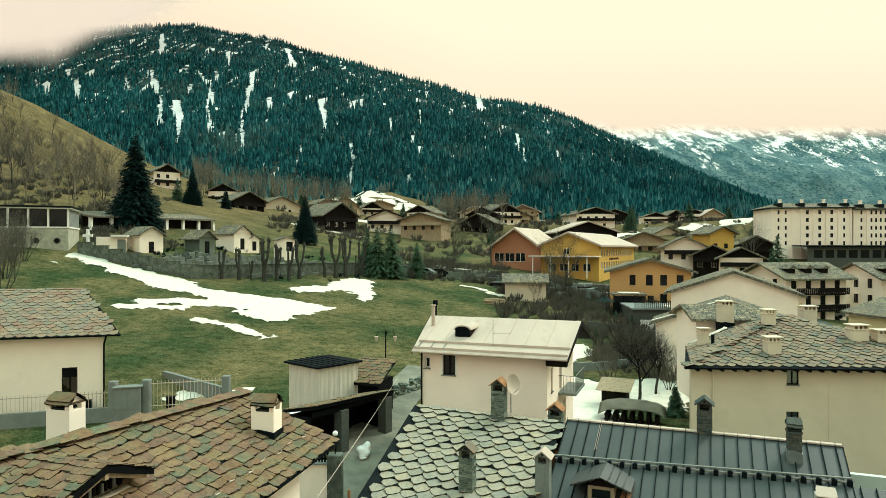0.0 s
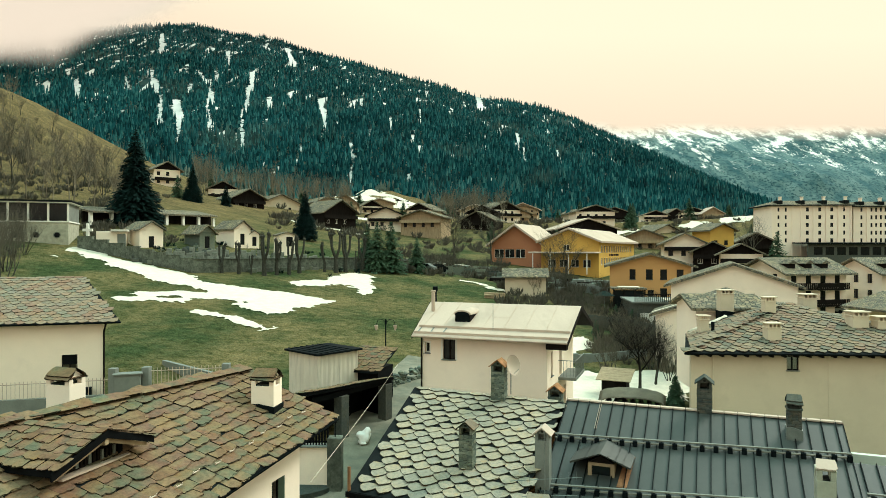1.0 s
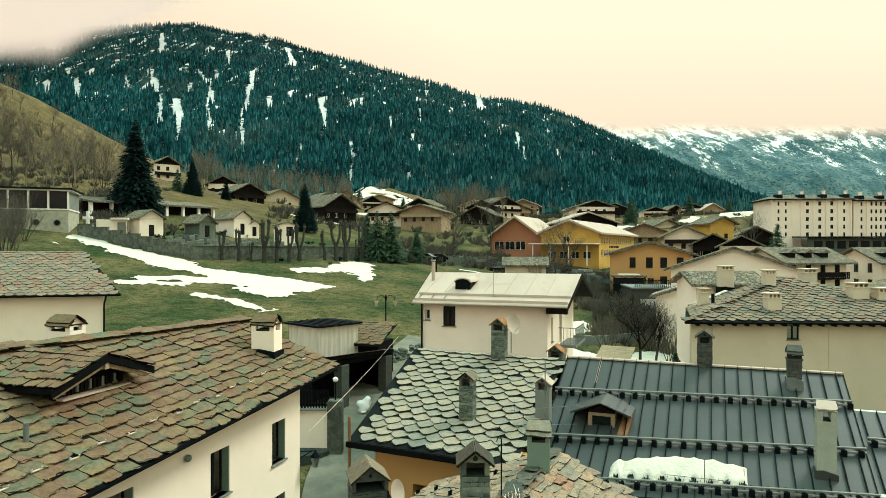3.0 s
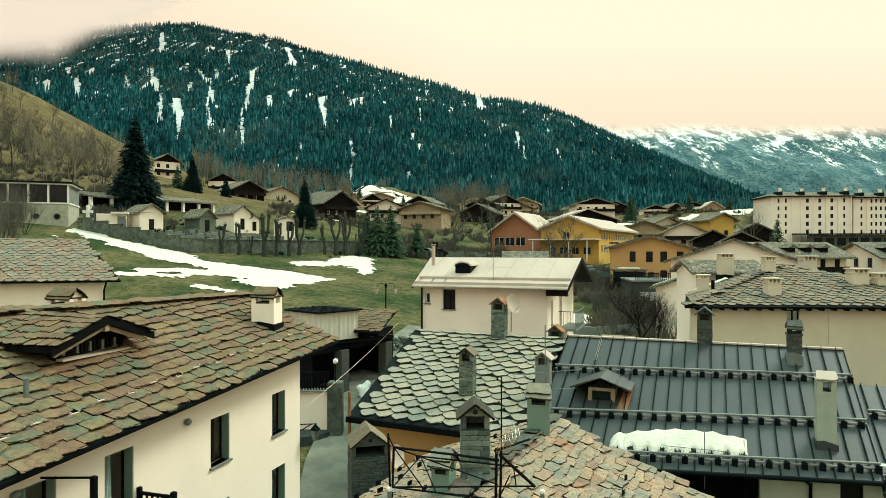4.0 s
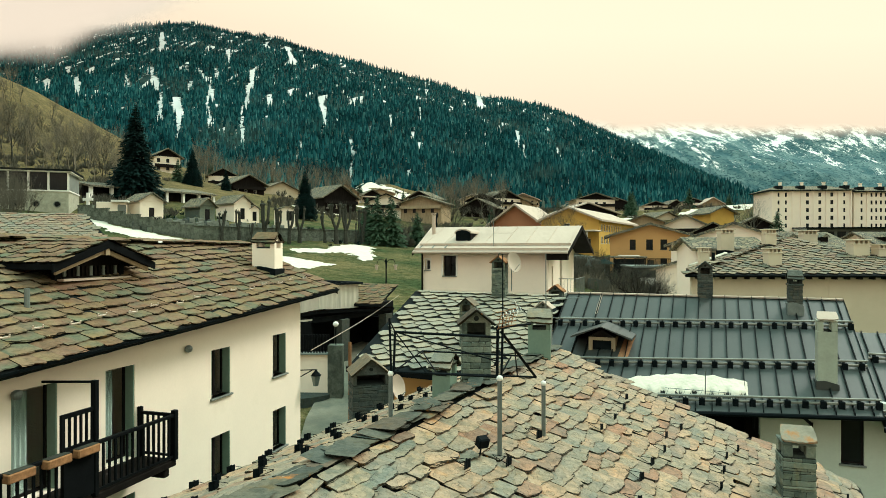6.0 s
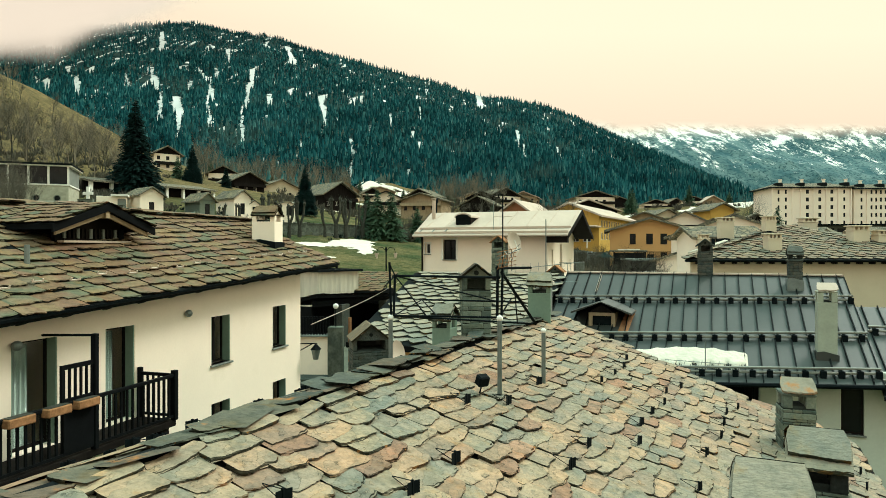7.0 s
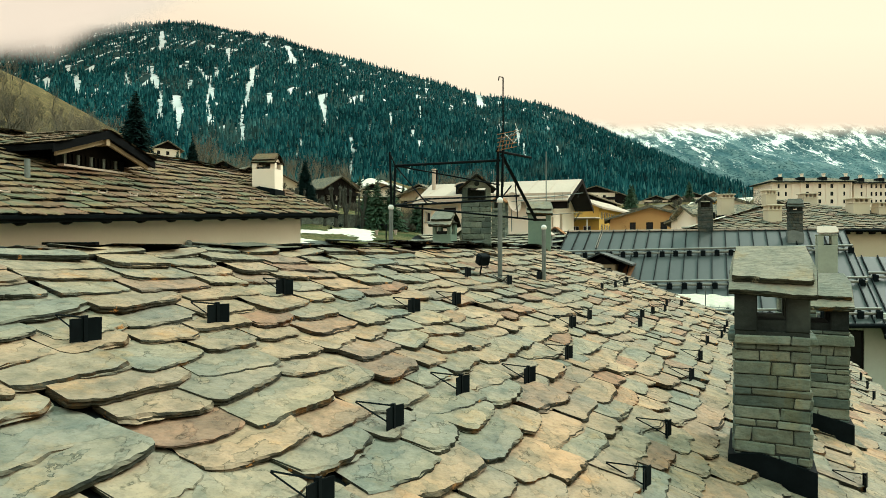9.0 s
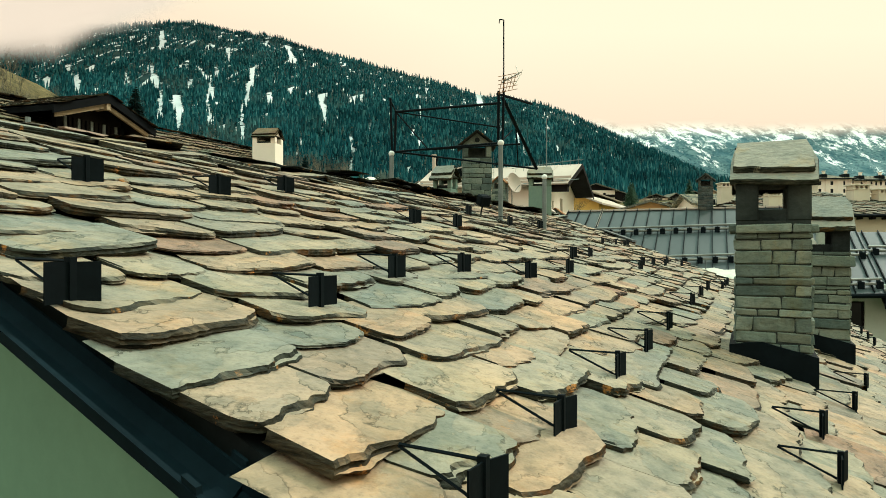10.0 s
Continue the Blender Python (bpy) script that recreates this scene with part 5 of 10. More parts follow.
def antenna_frame():
    """Three capped posts, and the black steel lattice left standing on the ridge."""
    posts = [((0.85, 9.9, 9.5), 10.58), ((-0.84, 10.6, 9.75), 10.52), ((1.72, 11.3, 9.45), 10.22)]
    for (x, y, z), zt in posts:
        post = thing("roof_post", pose(x, y, z), "green-grey steel post with a white cap on the stone roof", "post", "posts on the stone roof")
        part("shaft", bars(0.036, ((0, 0, -0.15), (0, 0, zt - z)), sides=10), METAL_GREY, post)
        bm = bmesh.new()
        bmesh.ops.create_icosphere(bm, subdivisions=2, radius=0.05, matrix=Matrix.Translation((0, 0, zt - z + 0.01)))
        part("cap", bm, WHITE, post, "white insulator cap")
    f = thing("steel_lattice", pose(0, 0, 0), "black steel lattice frame for aerials, standing on three posts", "aerial frame")
    left_top, left_foot = Vector((-0.77, 10.6, 11.2)), Vector((-0.79, 10.6, 10.56))
    mast_top, mast_foot = Vector((0.86, 9.95, 11.38)), Vector((0.85, 9.95, 10.6))
    back_foot, back_mid = Vector((1.57, 11.2, 10.36)), Vector((-0.37, 11.6, 10.74))
    spare = Vector((0, 0, 0.18))
    for r_, a, b in ((0.02, left_top, left_foot), (0.018, Vector((-0.86, 10.6, 11.42)), Vector((-0.83, 10.6, 10.52))), (0.022, mast_top - Vector((0.035, 0, 0)), mast_foot - Vector((0.035, 0, 0))), (0.018, mast_top + Vector((0.04, 0, 0)), mast_foot + Vector((0.03, 0, 0)))):
        part("upright", bars(r_, (a, b)), METAL_BK, f)
    for r_, a, b in ((0.02, left_top, mast_top - spare), (0.016, left_foot, mast_foot), (0.016, left_foot, back_foot), (0.015, back_mid, Vector((1.27, 11.0, 10.75))), (0.02, mast_top - Vector((0.06, 0, 0.04)), Vector((1.41, 10.6, 11.33)))):
        part("crossbar", bars(r_, (a, b)), METAL_BK, f)
    part("stay", bars(0.03, (mast_top - Vector((-0.02, 0, 0.1)), back_foot), sides=4), METAL_BK, f, "heavy black diagonal stay")
    for a, b in ((Vector((-0.85, 10.6, 11.37)), left_top), (left_top, mast_foot + Vector((0, 0, 0.23))), (left_top, Vector((-0.26, 10.37, 10.58))), (back_mid, Vector((-0.09, 10.32, 10.58))), (Vector((1.06, 10.3, 10.85)), mast_foot), (Vector((1.14, 10.45, 10.9)), Vector((1.25, 11.1, 10.4))), (left_foot, back_mid)):
        part("brace", bars(0.011, (a, b)), METAL_BK, f)
    m = thing("television_aerial", pose(0.9, 9.95, 11.3), "thin television aerial mast with an orange grid and loose wires", "aerial", "aerials on the roofs")
    part("mast", bars(0.011, ((0, 0, -0.5), (0, 0, 1.15))), METAL_BK, m)
    part("hook", bars(0.008, ((0, 0, 1.15), (-0.06, 0, 1.16)), ((-0.06, 0, 1.16), (-0.07, 0, 1.1))), METAL_BK, m)
    part("boom", bars(0.008, ((-0.04, 0, 0.2), (0.26, -0.12, 0.34))), METAL_GREY, m)
    part("element", bars(0.004, *[((0.0 + 0.05 * i, -0.16 - 0.02 * i, 0.22 + 0.022 * i), (0.02 + 0.05 * i, 0.12, 0.24 + 0.022 * i)) for i in range(6)]), WHITE, m, "thin white aerial rods")
    for i in range(5):
        part("grid_rod", bars(0.005, ((-0.08 + 0.05 * i, -0.05, 0.02 + 0.02 * i), (-0.02 + 0.05 * i, -0.02, 0.27 + 0.01 * i))), COPPER_TILE, m, "orange-painted rod")
        part("grid_rod", bars(0.005, ((-0.09, -0.05, 0.04 + 0.06 * i), (0.2, -0.05, 0.1 + 0.06 * i))), COPPER_TILE, m, "orange-painted rod")
    part("cable", bars(0.005, ((0.02, 0, 0.3), (0.16, -0.04, 0.16)), ((0.16, -0.04, 0.16), (0.24, 0, 0.3)), ((0.24, 0, 0.3), (0.18, 0, 0.46))), WHITE, m, "loose white cable")
    lamp = thing("flood_lamp", pose(0.55, 9.7, 9.56, 20, 0, 30), "small black floodlight standing on the ridge", "lamp")
    part("housing", boxes(((-0.09, -0.07, 0.08), (0.09, 0.07, 0.24)), bev=0.02), METAL_BK, lamp)
    part("bracket", bars(0.012, ((0, 0, -0.15), (0, 0, 0.1))), METAL_BK, lamp)
    m2 = thing("television_aerial", pose(2.68, 17.2, 9.8), "tall thin aerial mast with long comb elements behind the ridge", "aerial", "aerials on the roofs")
    part("mast", bars(0.014, ((0, 0, -0.4), (0, 0, 2.6))), METAL_GREY, m2)
    part("boom", bars(0.009, ((-0.9, 0, 1.3), (0.9, -0.3, 1.5))), METAL_GREY, m2)
    part("boom", bars(0.008, ((-0.6, 0, 0.9), (0.8, -0.2, 1.0))), METAL_GREY, m2)
    part("element", bars(0.004, *[((-0.8 + 0.2 * i, -0.02 * i, 1.2 + 0.022 * i), (-0.8 + 0.2 * i, -0.02 * i, 1.42 + 0.022 * i)) for i in range(9)]), METAL_GREY, m2)


antenna_frame()


# ---- the cream house with the rusty slab roof ----
def rusty_house():
    """Eave along its own y from the far corner (0, 0) towards the viewer; the roof climbs to its own -x."""
    top = thing("cream_house", pose(-3.79, 23.4, 0, 0, 0, -16.8), "cream plastered house with dark timber balcony and rusty slab roof", "house")
    Z = lambda x, y: 11.13 + 0.0545 * y - 0.432 * x
    L = -17.0
    ridge_x = lambda y: -3.6 + 0.152 * y
    xw = -0.69
    zt = 10.25
    holes = [(1.35, 8.52, 0.8, 1.3), (1.35, 6.2, 0.8, 1.25), (4.4, 8.5, 0.85, 1.3), (4.4, 6.2, 0.85, 1.25), (8.05, 7.8, 0.85, 2.1), (10.2, 7.8, 1.0, 2.1), (8.05, 4.9, 0.9, 2.1)]
    # outer face looks to +x: run from the near end to the far corner
    p0, p1 = (xw, L + 0.3), (xw, -1.3)
    ln = -1.3 - (L + 0.3)
    wall("wall", p0, p1, 2.0, zt, [(ln - a, b, w, h) for a, b, w, h in holes], PLASTER, top, 0.35)
    bm = bmesh.new()
    prism(bm, [(xw, L + 0.3, zt), (xw, -1.3, zt), (xw, -1.3, Z(xw, -1.3) - 0.15), (xw, L + 0.3, max(zt + 0.02, Z(xw, L + 0.3) - 0.15))], (-0.35, 0, 0))
    part("wall_head", bm, PLASTER, top)
    wall("wall", (xw - 0.35, -1.3), (-8.0, -1.3), 2.0, 11.0, [], PLASTER, top)
    wall("wall", (-8.0, -1.6), (-8.0, L + 0.6), 2.0, 10.6, [], PLASTER, top)
    wall("wall", (-8.0, L + 0.3), (xw - 0.35, L + 0.3), 2.0, 9.9, [], PLASTER, top)
    for i, (a, b, w, h) in enumerate(holes):
        win = window(top, p0, p1, ln - a, b, w, h, DARKWOOD, 0.24, 2 if h < 2 else 1, h < 2)
        part("lining", boxes(((-w / 2 + 0.002, 0.012, 0.002), (-w / 2 + 0.03, 0.235, h - 0.002)), ((w / 2 - 0.03, 0.012, 0.002), (w / 2 - 0.002, 0.235, h - 0.002))), PLASTER_G, win, "grey reveal lining")
        if h > 2 and b > 6:
            bm = bmesh.new()
            n = 9
            pts = [(-w / 2 + 0.08 + (w * 0.5) * k / n, 0.285 + 0.02 * (k % 2)) for k in range(n + 1)]
            for k in range(n):
                prism(bm, [(*pts[k], 0.05), (*pts[k + 1], 0.05), (*pts[k + 1], h - 0.1), (*pts[k], h - 0.1)], (0, 0.008, 0))
            part("curtain", bm, CURTAIN, win, "pale curtain behind the glass door")
    # roof
    c = [(0, 0.1), (ridge_x(0.1), 0.1), (ridge_x(L), L), (0, L)]
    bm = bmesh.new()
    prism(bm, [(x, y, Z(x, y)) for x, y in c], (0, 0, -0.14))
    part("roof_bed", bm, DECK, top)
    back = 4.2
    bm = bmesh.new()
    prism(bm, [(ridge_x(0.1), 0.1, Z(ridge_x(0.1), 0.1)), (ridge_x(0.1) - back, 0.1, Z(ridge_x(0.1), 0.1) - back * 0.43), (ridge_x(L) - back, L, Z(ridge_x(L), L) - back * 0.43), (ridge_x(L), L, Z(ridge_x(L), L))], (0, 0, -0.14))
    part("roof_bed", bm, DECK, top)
    e, s = Vector((0, 1, 0.0545)), Vector((1, 0, -0.432))
    sl = s.length
    poly = [(0.12, 0.08), (0.12, ridge_x(0) * sl + 0.1), (L, ridge_x(L) * sl + 0.1), (L, 0.08)]
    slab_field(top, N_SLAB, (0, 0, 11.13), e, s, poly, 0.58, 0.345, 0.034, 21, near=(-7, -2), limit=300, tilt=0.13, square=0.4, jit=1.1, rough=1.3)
    # back plane top courses, and ridge stones
    rng = random.Random(9)
    y = L
    while y < 0.1:
        w = rng.uniform(0.4, 0.7)
        bm = bmesh.new()
        v, f = slab_shape(rng)
        vs = [bm.verts.new((q[0] * 0.5, (q[1] + 0.5) * w * 1.3, q[2] * 0.045)) for q in v]
        for g in f:
            bm.faces.new([vs[i] for i in g])
        ob = part("ridge_stone", bm, N_SLAB, top)
        ob.matrix_local = pose(ridge_x(y) + 0.05, y, Z(ridge_x(y), y) + 0.045, 0, rng.uniform(2, 16), -12 + rng.uniform(-8, 8))
        y += w * 0.85
    # eave: gutter, rafters
    for k in range(17):
        y = -0.6 - k * 0.98
        x0 = xw - 0.05
        bm2 = bmesh.new()
        prism(bm2, [(x0, y, Z(x0, y) - 0.15), (-0.05, y, Z(-0.05, y) - 0.15), (-0.05, y, Z(-0.05, y) - 0.18), (-0.15, y, Z(-0.15, y) - 0.25), (x0, y, Z(x0, y) - 0.25)], (0, 0.12, 0.0065))
        part("rafter_tail", bm2, DARKWOOD, top)
    bm = bmesh.new()
    prof = [(0.0, -0.02), (0.012, -0.06), (0.05, -0.085), (0.09, -0.06), (0.1, -0.01), (0.085, -0.01), (0.078, -0.05), (0.05, -0.07), (0.02, -0.055), (0.01, -0.02)]
    prism(bm, [(px, 0.1, 11.13 + pz + 0.005) for px, pz in prof], (0, L - 0.1, 0.0545 * (L - 0.1)))
    part("gutter", bm, METAL_BK, top, "black eaves gutter")
    bm = bmesh.new()
    prism(bm, [(0.0, 0.11, Z(0, 0.1)), (ridge_x(0.1), 0.11, Z(ridge_x(0.1), 0.1)), (ridge_x(0.1), 0.11, Z(ridge_x(0.1), 0.1) - 0.2), (0.0, 0.11, Z(0, 0.1) - 0.2)], (0, 0.04, 0))
    part("verge_board", bm, BLACKWOOD, top)
    # dormer
    dm = new("dormer")
    dm.parent = top
    fx, ya, za, hw, drop = -2.05, -8.28, 12.74, 1.55, 0.54
    bx = -4.9
    for sgn in (-1, 1):
        bm = bmesh.new()
        prism(bm, [(fx, ya, za), (fx, ya + sgn * hw, za - drop), (bx + 1.2, ya + sgn * hw, za - drop), (bx, ya, za)], (0, 0, -0.13))
        part("dormer_roof", bm, BLACKWOOD, dm)
    dsl = math.hypot(1, drop / hw)
    for sgn in (-1, 1):
        slab_field(dm, N_SLAB, (fx, ya, za), (-1, 0, 0), Vector((0, sgn, -drop / hw)), [(-0.02, 0.05), (3.3, 0.05), (2.3, hw * dsl), (-0.02, hw * dsl)], 0.42, 0.3, 0.034, 31 + sgn, limit=100, tilt=0.075)
    for sgn in (-1, 1):
        bm = bmesh.new()
        prism(bm, [(fx + 0.03, ya, za - 0.0), (fx + 0.03, ya + sgn * (hw + 0.04), za - drop - 0.02), (fx + 0.03, ya + sgn * (hw + 0.04), za - drop - 0.2), (fx + 0.03, ya, za - 0.19)], (-0.05, 0, 0))
        part("bargeboard", bm, BLACKWOOD, dm)
        bm = bmesh.new()
        prism(bm, [(fx - 0.07, ya, za - 0.2), (fx - 0.07, ya + sgn * (hw - 0.12), za - drop - 0.15), (fx - 0.07, ya + sgn * (hw - 0.12), za - drop - 0.25), (fx - 0.07, ya, za - 0.31)], (-0.06, 0, 0))
        part("rafter", bm, PALEWOOD, dm, "pale timber rafter under the dormer gable")
    bm = bmesh.new()
    zc = Z(fx - 0.55, ya)
    prism(bm, [(fx - 0.55, ya - 1.0, zc - 0.1), (fx - 0.55, ya + 1.0, zc - 0.1), (fx - 0.55, ya + 1.0, za - drop * 0.75), (fx - 0.55, ya, za - 0.2), (fx - 0.55, ya - 1.0, za - drop * 0.75)], (-0.08, 0, 0))
    part("dormer_front", bm, DARKWOOD, dm)
    # Two of three battens coloured dark for the shade in this recess.
    for k in range(13):
        y = ya - 0.78 + 0.13 * k
        part("louvre_batten", boxes(((fx - 0.54, y - 0.035, zc + 0.08), (fx - 0.5, y + 0.035, za - 0.62))), DARKWOOD if k % 3 else CONCRETE, dm)
    part("dormer_post", boxes(((fx - 0.62, ya - 1.05, zc - 0.2), (fx - 0.5, ya - 0.9, za - 0.6)), ((fx - 0.62, ya + 0.9, zc - 0.2), (fx - 0.5, ya + 1.05, za - 0.6))), BLACKWOOD, dm)
    part("purlin_end", boxes(((fx - 0.4, ya - 0.06, za - 0.36), (fx + 0.0, ya + 0.06, za - 0.2))), PALEWOOD, dm)
    part("apron", boxes(((fx - 0.58, ya - 1.0, zc - 0.02), (fx - 0.3, ya + 1.1, zc + 0.03))), METAL_PALE, dm, "pale metal flashing below the louvre")
    # balcony
    bal = new("balcony")
    bal.parent = top
    y0, y1, xo, zf, zr = -15.6, -8.75, 0.3, 7.78, 8.8
    part("deck", boxes(((xw - 0.02, y0, zf - 0.14), (xo, y1, zf)), bev=0.01), DARKWOOD, bal)
    for y in (y1 - 0.25, y1 - 2.4, y1 - 4.6):
        part("bracket", boxes(((xw - 0.02, y - 0.09, zf - 0.34), (xo - 0.05, y + 0.09, zf - 0.14)), bev=0.02), DARKWOOD, bal)
    part("handrail", boxes(((xo - 0.05, y0, zr - 0.05), (xo + 0.03, y1, zr + 0.02)), bev=0.008), BLACKWOOD, bal)
    part("handrail", boxes(((xw, y1 - 0.08, zr - 0.05), (xo - 0.05, y1 - 0.01, zr + 0.02)), bev=0.008), BLACKWOOD, bal)
    part("bottom_rail", boxes(((xo - 0.04, y0, zf + 0.07), (xo + 0.02, y1, zf + 0.12))), BLACKWOOD, bal)
    part("bottom_rail", boxes(((xw, y1 - 0.07, zf + 0.07), (xo - 0.05, y1 - 0.02, zf + 0.12))), BLACKWOOD, bal)
    y = y0 + 0.1
    while y < y1 - 0.08:
        part("baluster", boxes(((xo - 0.03, y - 0.02, zf + 0.12), (xo + 0.01, y + 0.02, zr - 0.05))), BLACKWOOD, bal)
        y += 0.155
    for k in range(6):
        x = xw + 0.1 + k * 0.15
        part("baluster", boxes(((x - 0.02, y1 - 0.065, zf + 0.12), (x + 0.02, y1 - 0.025, zr - 0.05))), BLACKWOOD, bal)
    for y in (y1 - 0.045, y1 - 6.0):
        part("newel", boxes(((xo - 0.07, y - 0.06, zf), (xo + 0.05, y + 0.06, zr + 0.1)), bev=0.01), BLACKWOOD, bal)
    part("newel", boxes(((xw, y1 - 0.1, zf), (xw + 0.1, y1, zr + 0.12)), bev=0.01), BLACKWOOD, bal)
    yp = -11.05
    part("tall_post", boxes(((xo - 0.08, yp - 0.05, zf), (xo + 0.04, yp + 0.05, 10.0)), bev=0.01), BLACKWOOD, bal)
    part("post_arm", bars(0.025, ((xo - 0.02, yp, 9.97), (xw, yp - 0.3, 9.97))), METAL_BK, bal)
    part("screen", boxes(((xo - 0.06, yp - 0.75, zf + 0.1), (xo + 0.02, yp - 0.05, zr - 0.1))), BLACKWOOD, bal, "solid dark panel of the balcony gate")
    for k in range(6):
        y = yp - 0.72 + k * 0.13
        part("gate_bar", boxes(((xo - 0.04, y - 0.018, zr + 0.08), (xo, y + 0.018, zr + 0.62))), BLACKWOOD, bal)
    part("gate_rail", boxes(((xo - 0.05, yp - 0.78, zr + 0.62), (xo + 0.01, yp - 0.05, zr + 0.7)), ((xo - 0.05, yp - 0.78, zr + 0.02), (xo + 0.01, yp - 0.05, zr + 0.08)), ((xo - 0.05, yp - 0.78, zr + 0.08), (xo + 0.01, yp - 0.735, zr + 0.62))), BLACKWOOD, bal)
    for k, y in enumerate((-11.35, -12.0, -12.75)):
        q = top.matrix_world @ Vector((xo + 0.05, y, zr - 0.12))
        box_ = thing("flower_box", pose(q.x, q.y, q.z, 0, 0, -16.8), "terracotta flower box hung on the balcony rail", "flower box", "flower boxes on the balcony")
        part("trough", boxes(((-0.09, -0.26, -0.02), (0.12, 0.26, 0.14)), bev=0.02), COPPER_TILE, box_)
        part("soil", boxes(((-0.07, -0.23, 0.141), (0.1, 0.23, 0.15))), BARK, box_)
    for y, z in ((-7.15, 10.0), (-11.95, 9.85)):
        q = top.matrix_world @ Vector((xw, y, z))
        lt = thing("wall_lamp", pose(q.x, q.y, q.z, 0, 0, -16.8), "round dark wall lamp under the eaves", "wall lamp", "wall lamps of the cream house")
        bm = bmesh.new()
        bmesh.ops.create_uvsphere(bm, u_segments=12, v_segments=8, radius=0.11, matrix=Matrix.Translation((0.08, 0, 0)) @ Matrix.Diagonal((0.8, 1, 0.85, 1)))
        part("shade", bm, METAL_GREY, lt)
        part("mount", bars(0.05, ((-0.02, 0, 0), (0.06, 0, 0)), sides=10), METAL_BK, lt)
    # slab-roof fittings
    rng = random.Random(77)
    for k in range(20):
        y, x = -0.9 - 0.8 * k, -0.75 - 0.1 * (k % 2)
        q = top.matrix_world @ Vector((x, y, Z(x, y) + 0.1))
        g = thing("snow_hook", pose(q.x, q.y, q.z, 0, 23, -16.8), "small pale metal snow hook on the slab roof", "snow guard", "snow hooks on the cream house")
        part("hook", boxes(((-0.03, -0.13, 0.0), (0.0, 0.13, 0.025)), ((-0.025, -0.13, 0.0), (-0.005, -0.1, 0.07)), ((-0.025, 0.1, 0.0), (-0.005, 0.13, 0.07))), METAL_PALE, g)
    q = top.matrix_world @ Vector((-1.75, -10.75, Z(-1.75, -10.75)))
    v = thing("vent_pipe", pose(q.x, q.y, q.z), "dark vent pipe through the slab roof", "vent pipe")
    part("pipe", bars(0.055, ((0, 0, -0.2), (0, 0, 0.42)), sides=10), METAL_GREY, v)
    return top


rusty = rusty_house()
RM = pose(-3.79, 23.4, 0, 0, 0, -16.8)
q = RM @ Vector((-1.8, -1.55, 11.7))
chimney("plastered_chimney", "cream plastered chimney with a slab-gabled top", (q.x, q.y, q.z), -16.8 + 8, 0.8, 0.7, 0.85, PLASTER, "slab", N_SLAB, False, "chimneys of the cream house", METAL_BK)
chimney("plastered_chimney", "cream chimney with slab cap behind the ridge", (-13.1, 23.0, 11.75), -16.8, 1.02, 0.7, 0.72, PLASTER, "slab", N_SLAB, False, "chimneys of the cream house")

# ---- the grey-green slab roof and the dark metal roof beside it ----
def slate_house():
    rot = math.degrees(math.atan2(-0.434, 0.9))
    top = thing("slate_house", pose(-1.33, 31.76, 0, 0, 0, rot), "low house under a roof of broad grey-green slates", "house")
    zr, tan, W, D = 10.5, 0.3, 8.7, 7.6
    zy = lambda y: zr - tan * abs(y)
    bm = bmesh.new()
    prism(bm, [(0, 0, zr), (7.3, 0, zr), (7.75, -D, zy(D)), (1.25, -D, zy(D))], (0, 0, -0.14))
    part("roof_bed", bm, DECK, top)
    bm = bmesh.new()
    prism(bm, [(0, 0, zr), (1.25, 4, zy(4)), (7.1, 4, zy(4)), (7.3, 0, zr)], (0, 0, -0.14))
    part("roof_bed", bm, DECK, top)
    sl = math.hypot(1, tan)
    slab_field(top, S_SLAB, (0, 0, zr), (1, 0, 0), Vector((0, -1, -tan)), [(0.3, 0.1), (7.2, 0.1), (7.6, D * sl + 0.1), (1.55, D * sl + 0.1)], 0.7, 0.42, 0.046, 41, pointed=0.46, limit=300, tilt=0.13, rough=0.75, jit=0.4)
    wall("wall", (1.9, -D + 0.9), (W, -D + 0.9), 1.5, zy(D - 0.9) - 0.16, [(2.0, 5.6, 0.8, 1.1)], OCHRE, top)
    wall("wall", (1.2, 3.4), (1.9, -D + 0.9), 1.5, 8.0, [], OCHRE, top)
    wall("wall", (W, 3.4), (1.2, 3.4), 1.5, 9.2, [], OCHRE, top)
    part("fascia", boxes(((1.2, -D - 0.05, zy(D) - 0.22), (W, -D, zy(D) - 0.02))), BLACKWOOD, top)
    part("corner_post", bars(0.06, ((1.3, -D + 0.05, 4.5), (1.3, -D + 0.05, 9.1)), sides=8), RUST, top, "rusty pipe at the eave corner")
    return top


slate_house()
for (x, y, z, w, h, rot, mat, style, cap, lab, cs) in [
        (0.95, 24.9, 9.0, 0.52, 1.2, -20, STONEWORK, "hood", L_SLAB, "slim stone chimney with a tan slab hood", True),
        (3.72, 24.3, 8.95, 0.52, 1.2, -20, CONCRETE, "hood", METAL_PALE, "pale plastered chimney with a light gabled hood", False),
        (2.55, 29.6, 10.4, 0.6, 1.3, -20, STONEWORK, "hood", COPPER_TILE, "stone chimney with an orange clay hood on the slate ridge", True),
        (5.25, 30.6, 10.0, 0.62, 0.35, -20, STONEWORK, "hood", COPPER_TILE, "low stone chimney with a clay hood behind the ridge", True),
        (-1.98, 17.6, 8.0, 0.95, 1.0, 15, DARKSTONE, "hood", L_SLAB, "dark stone chimney with a rough tan gabled top", True)]:
    chimney("stone_chimney" if cs else "plastered_chimney", lab, (x, y, z), rot, w, w * 0.95, h, mat, style, cap, cs)


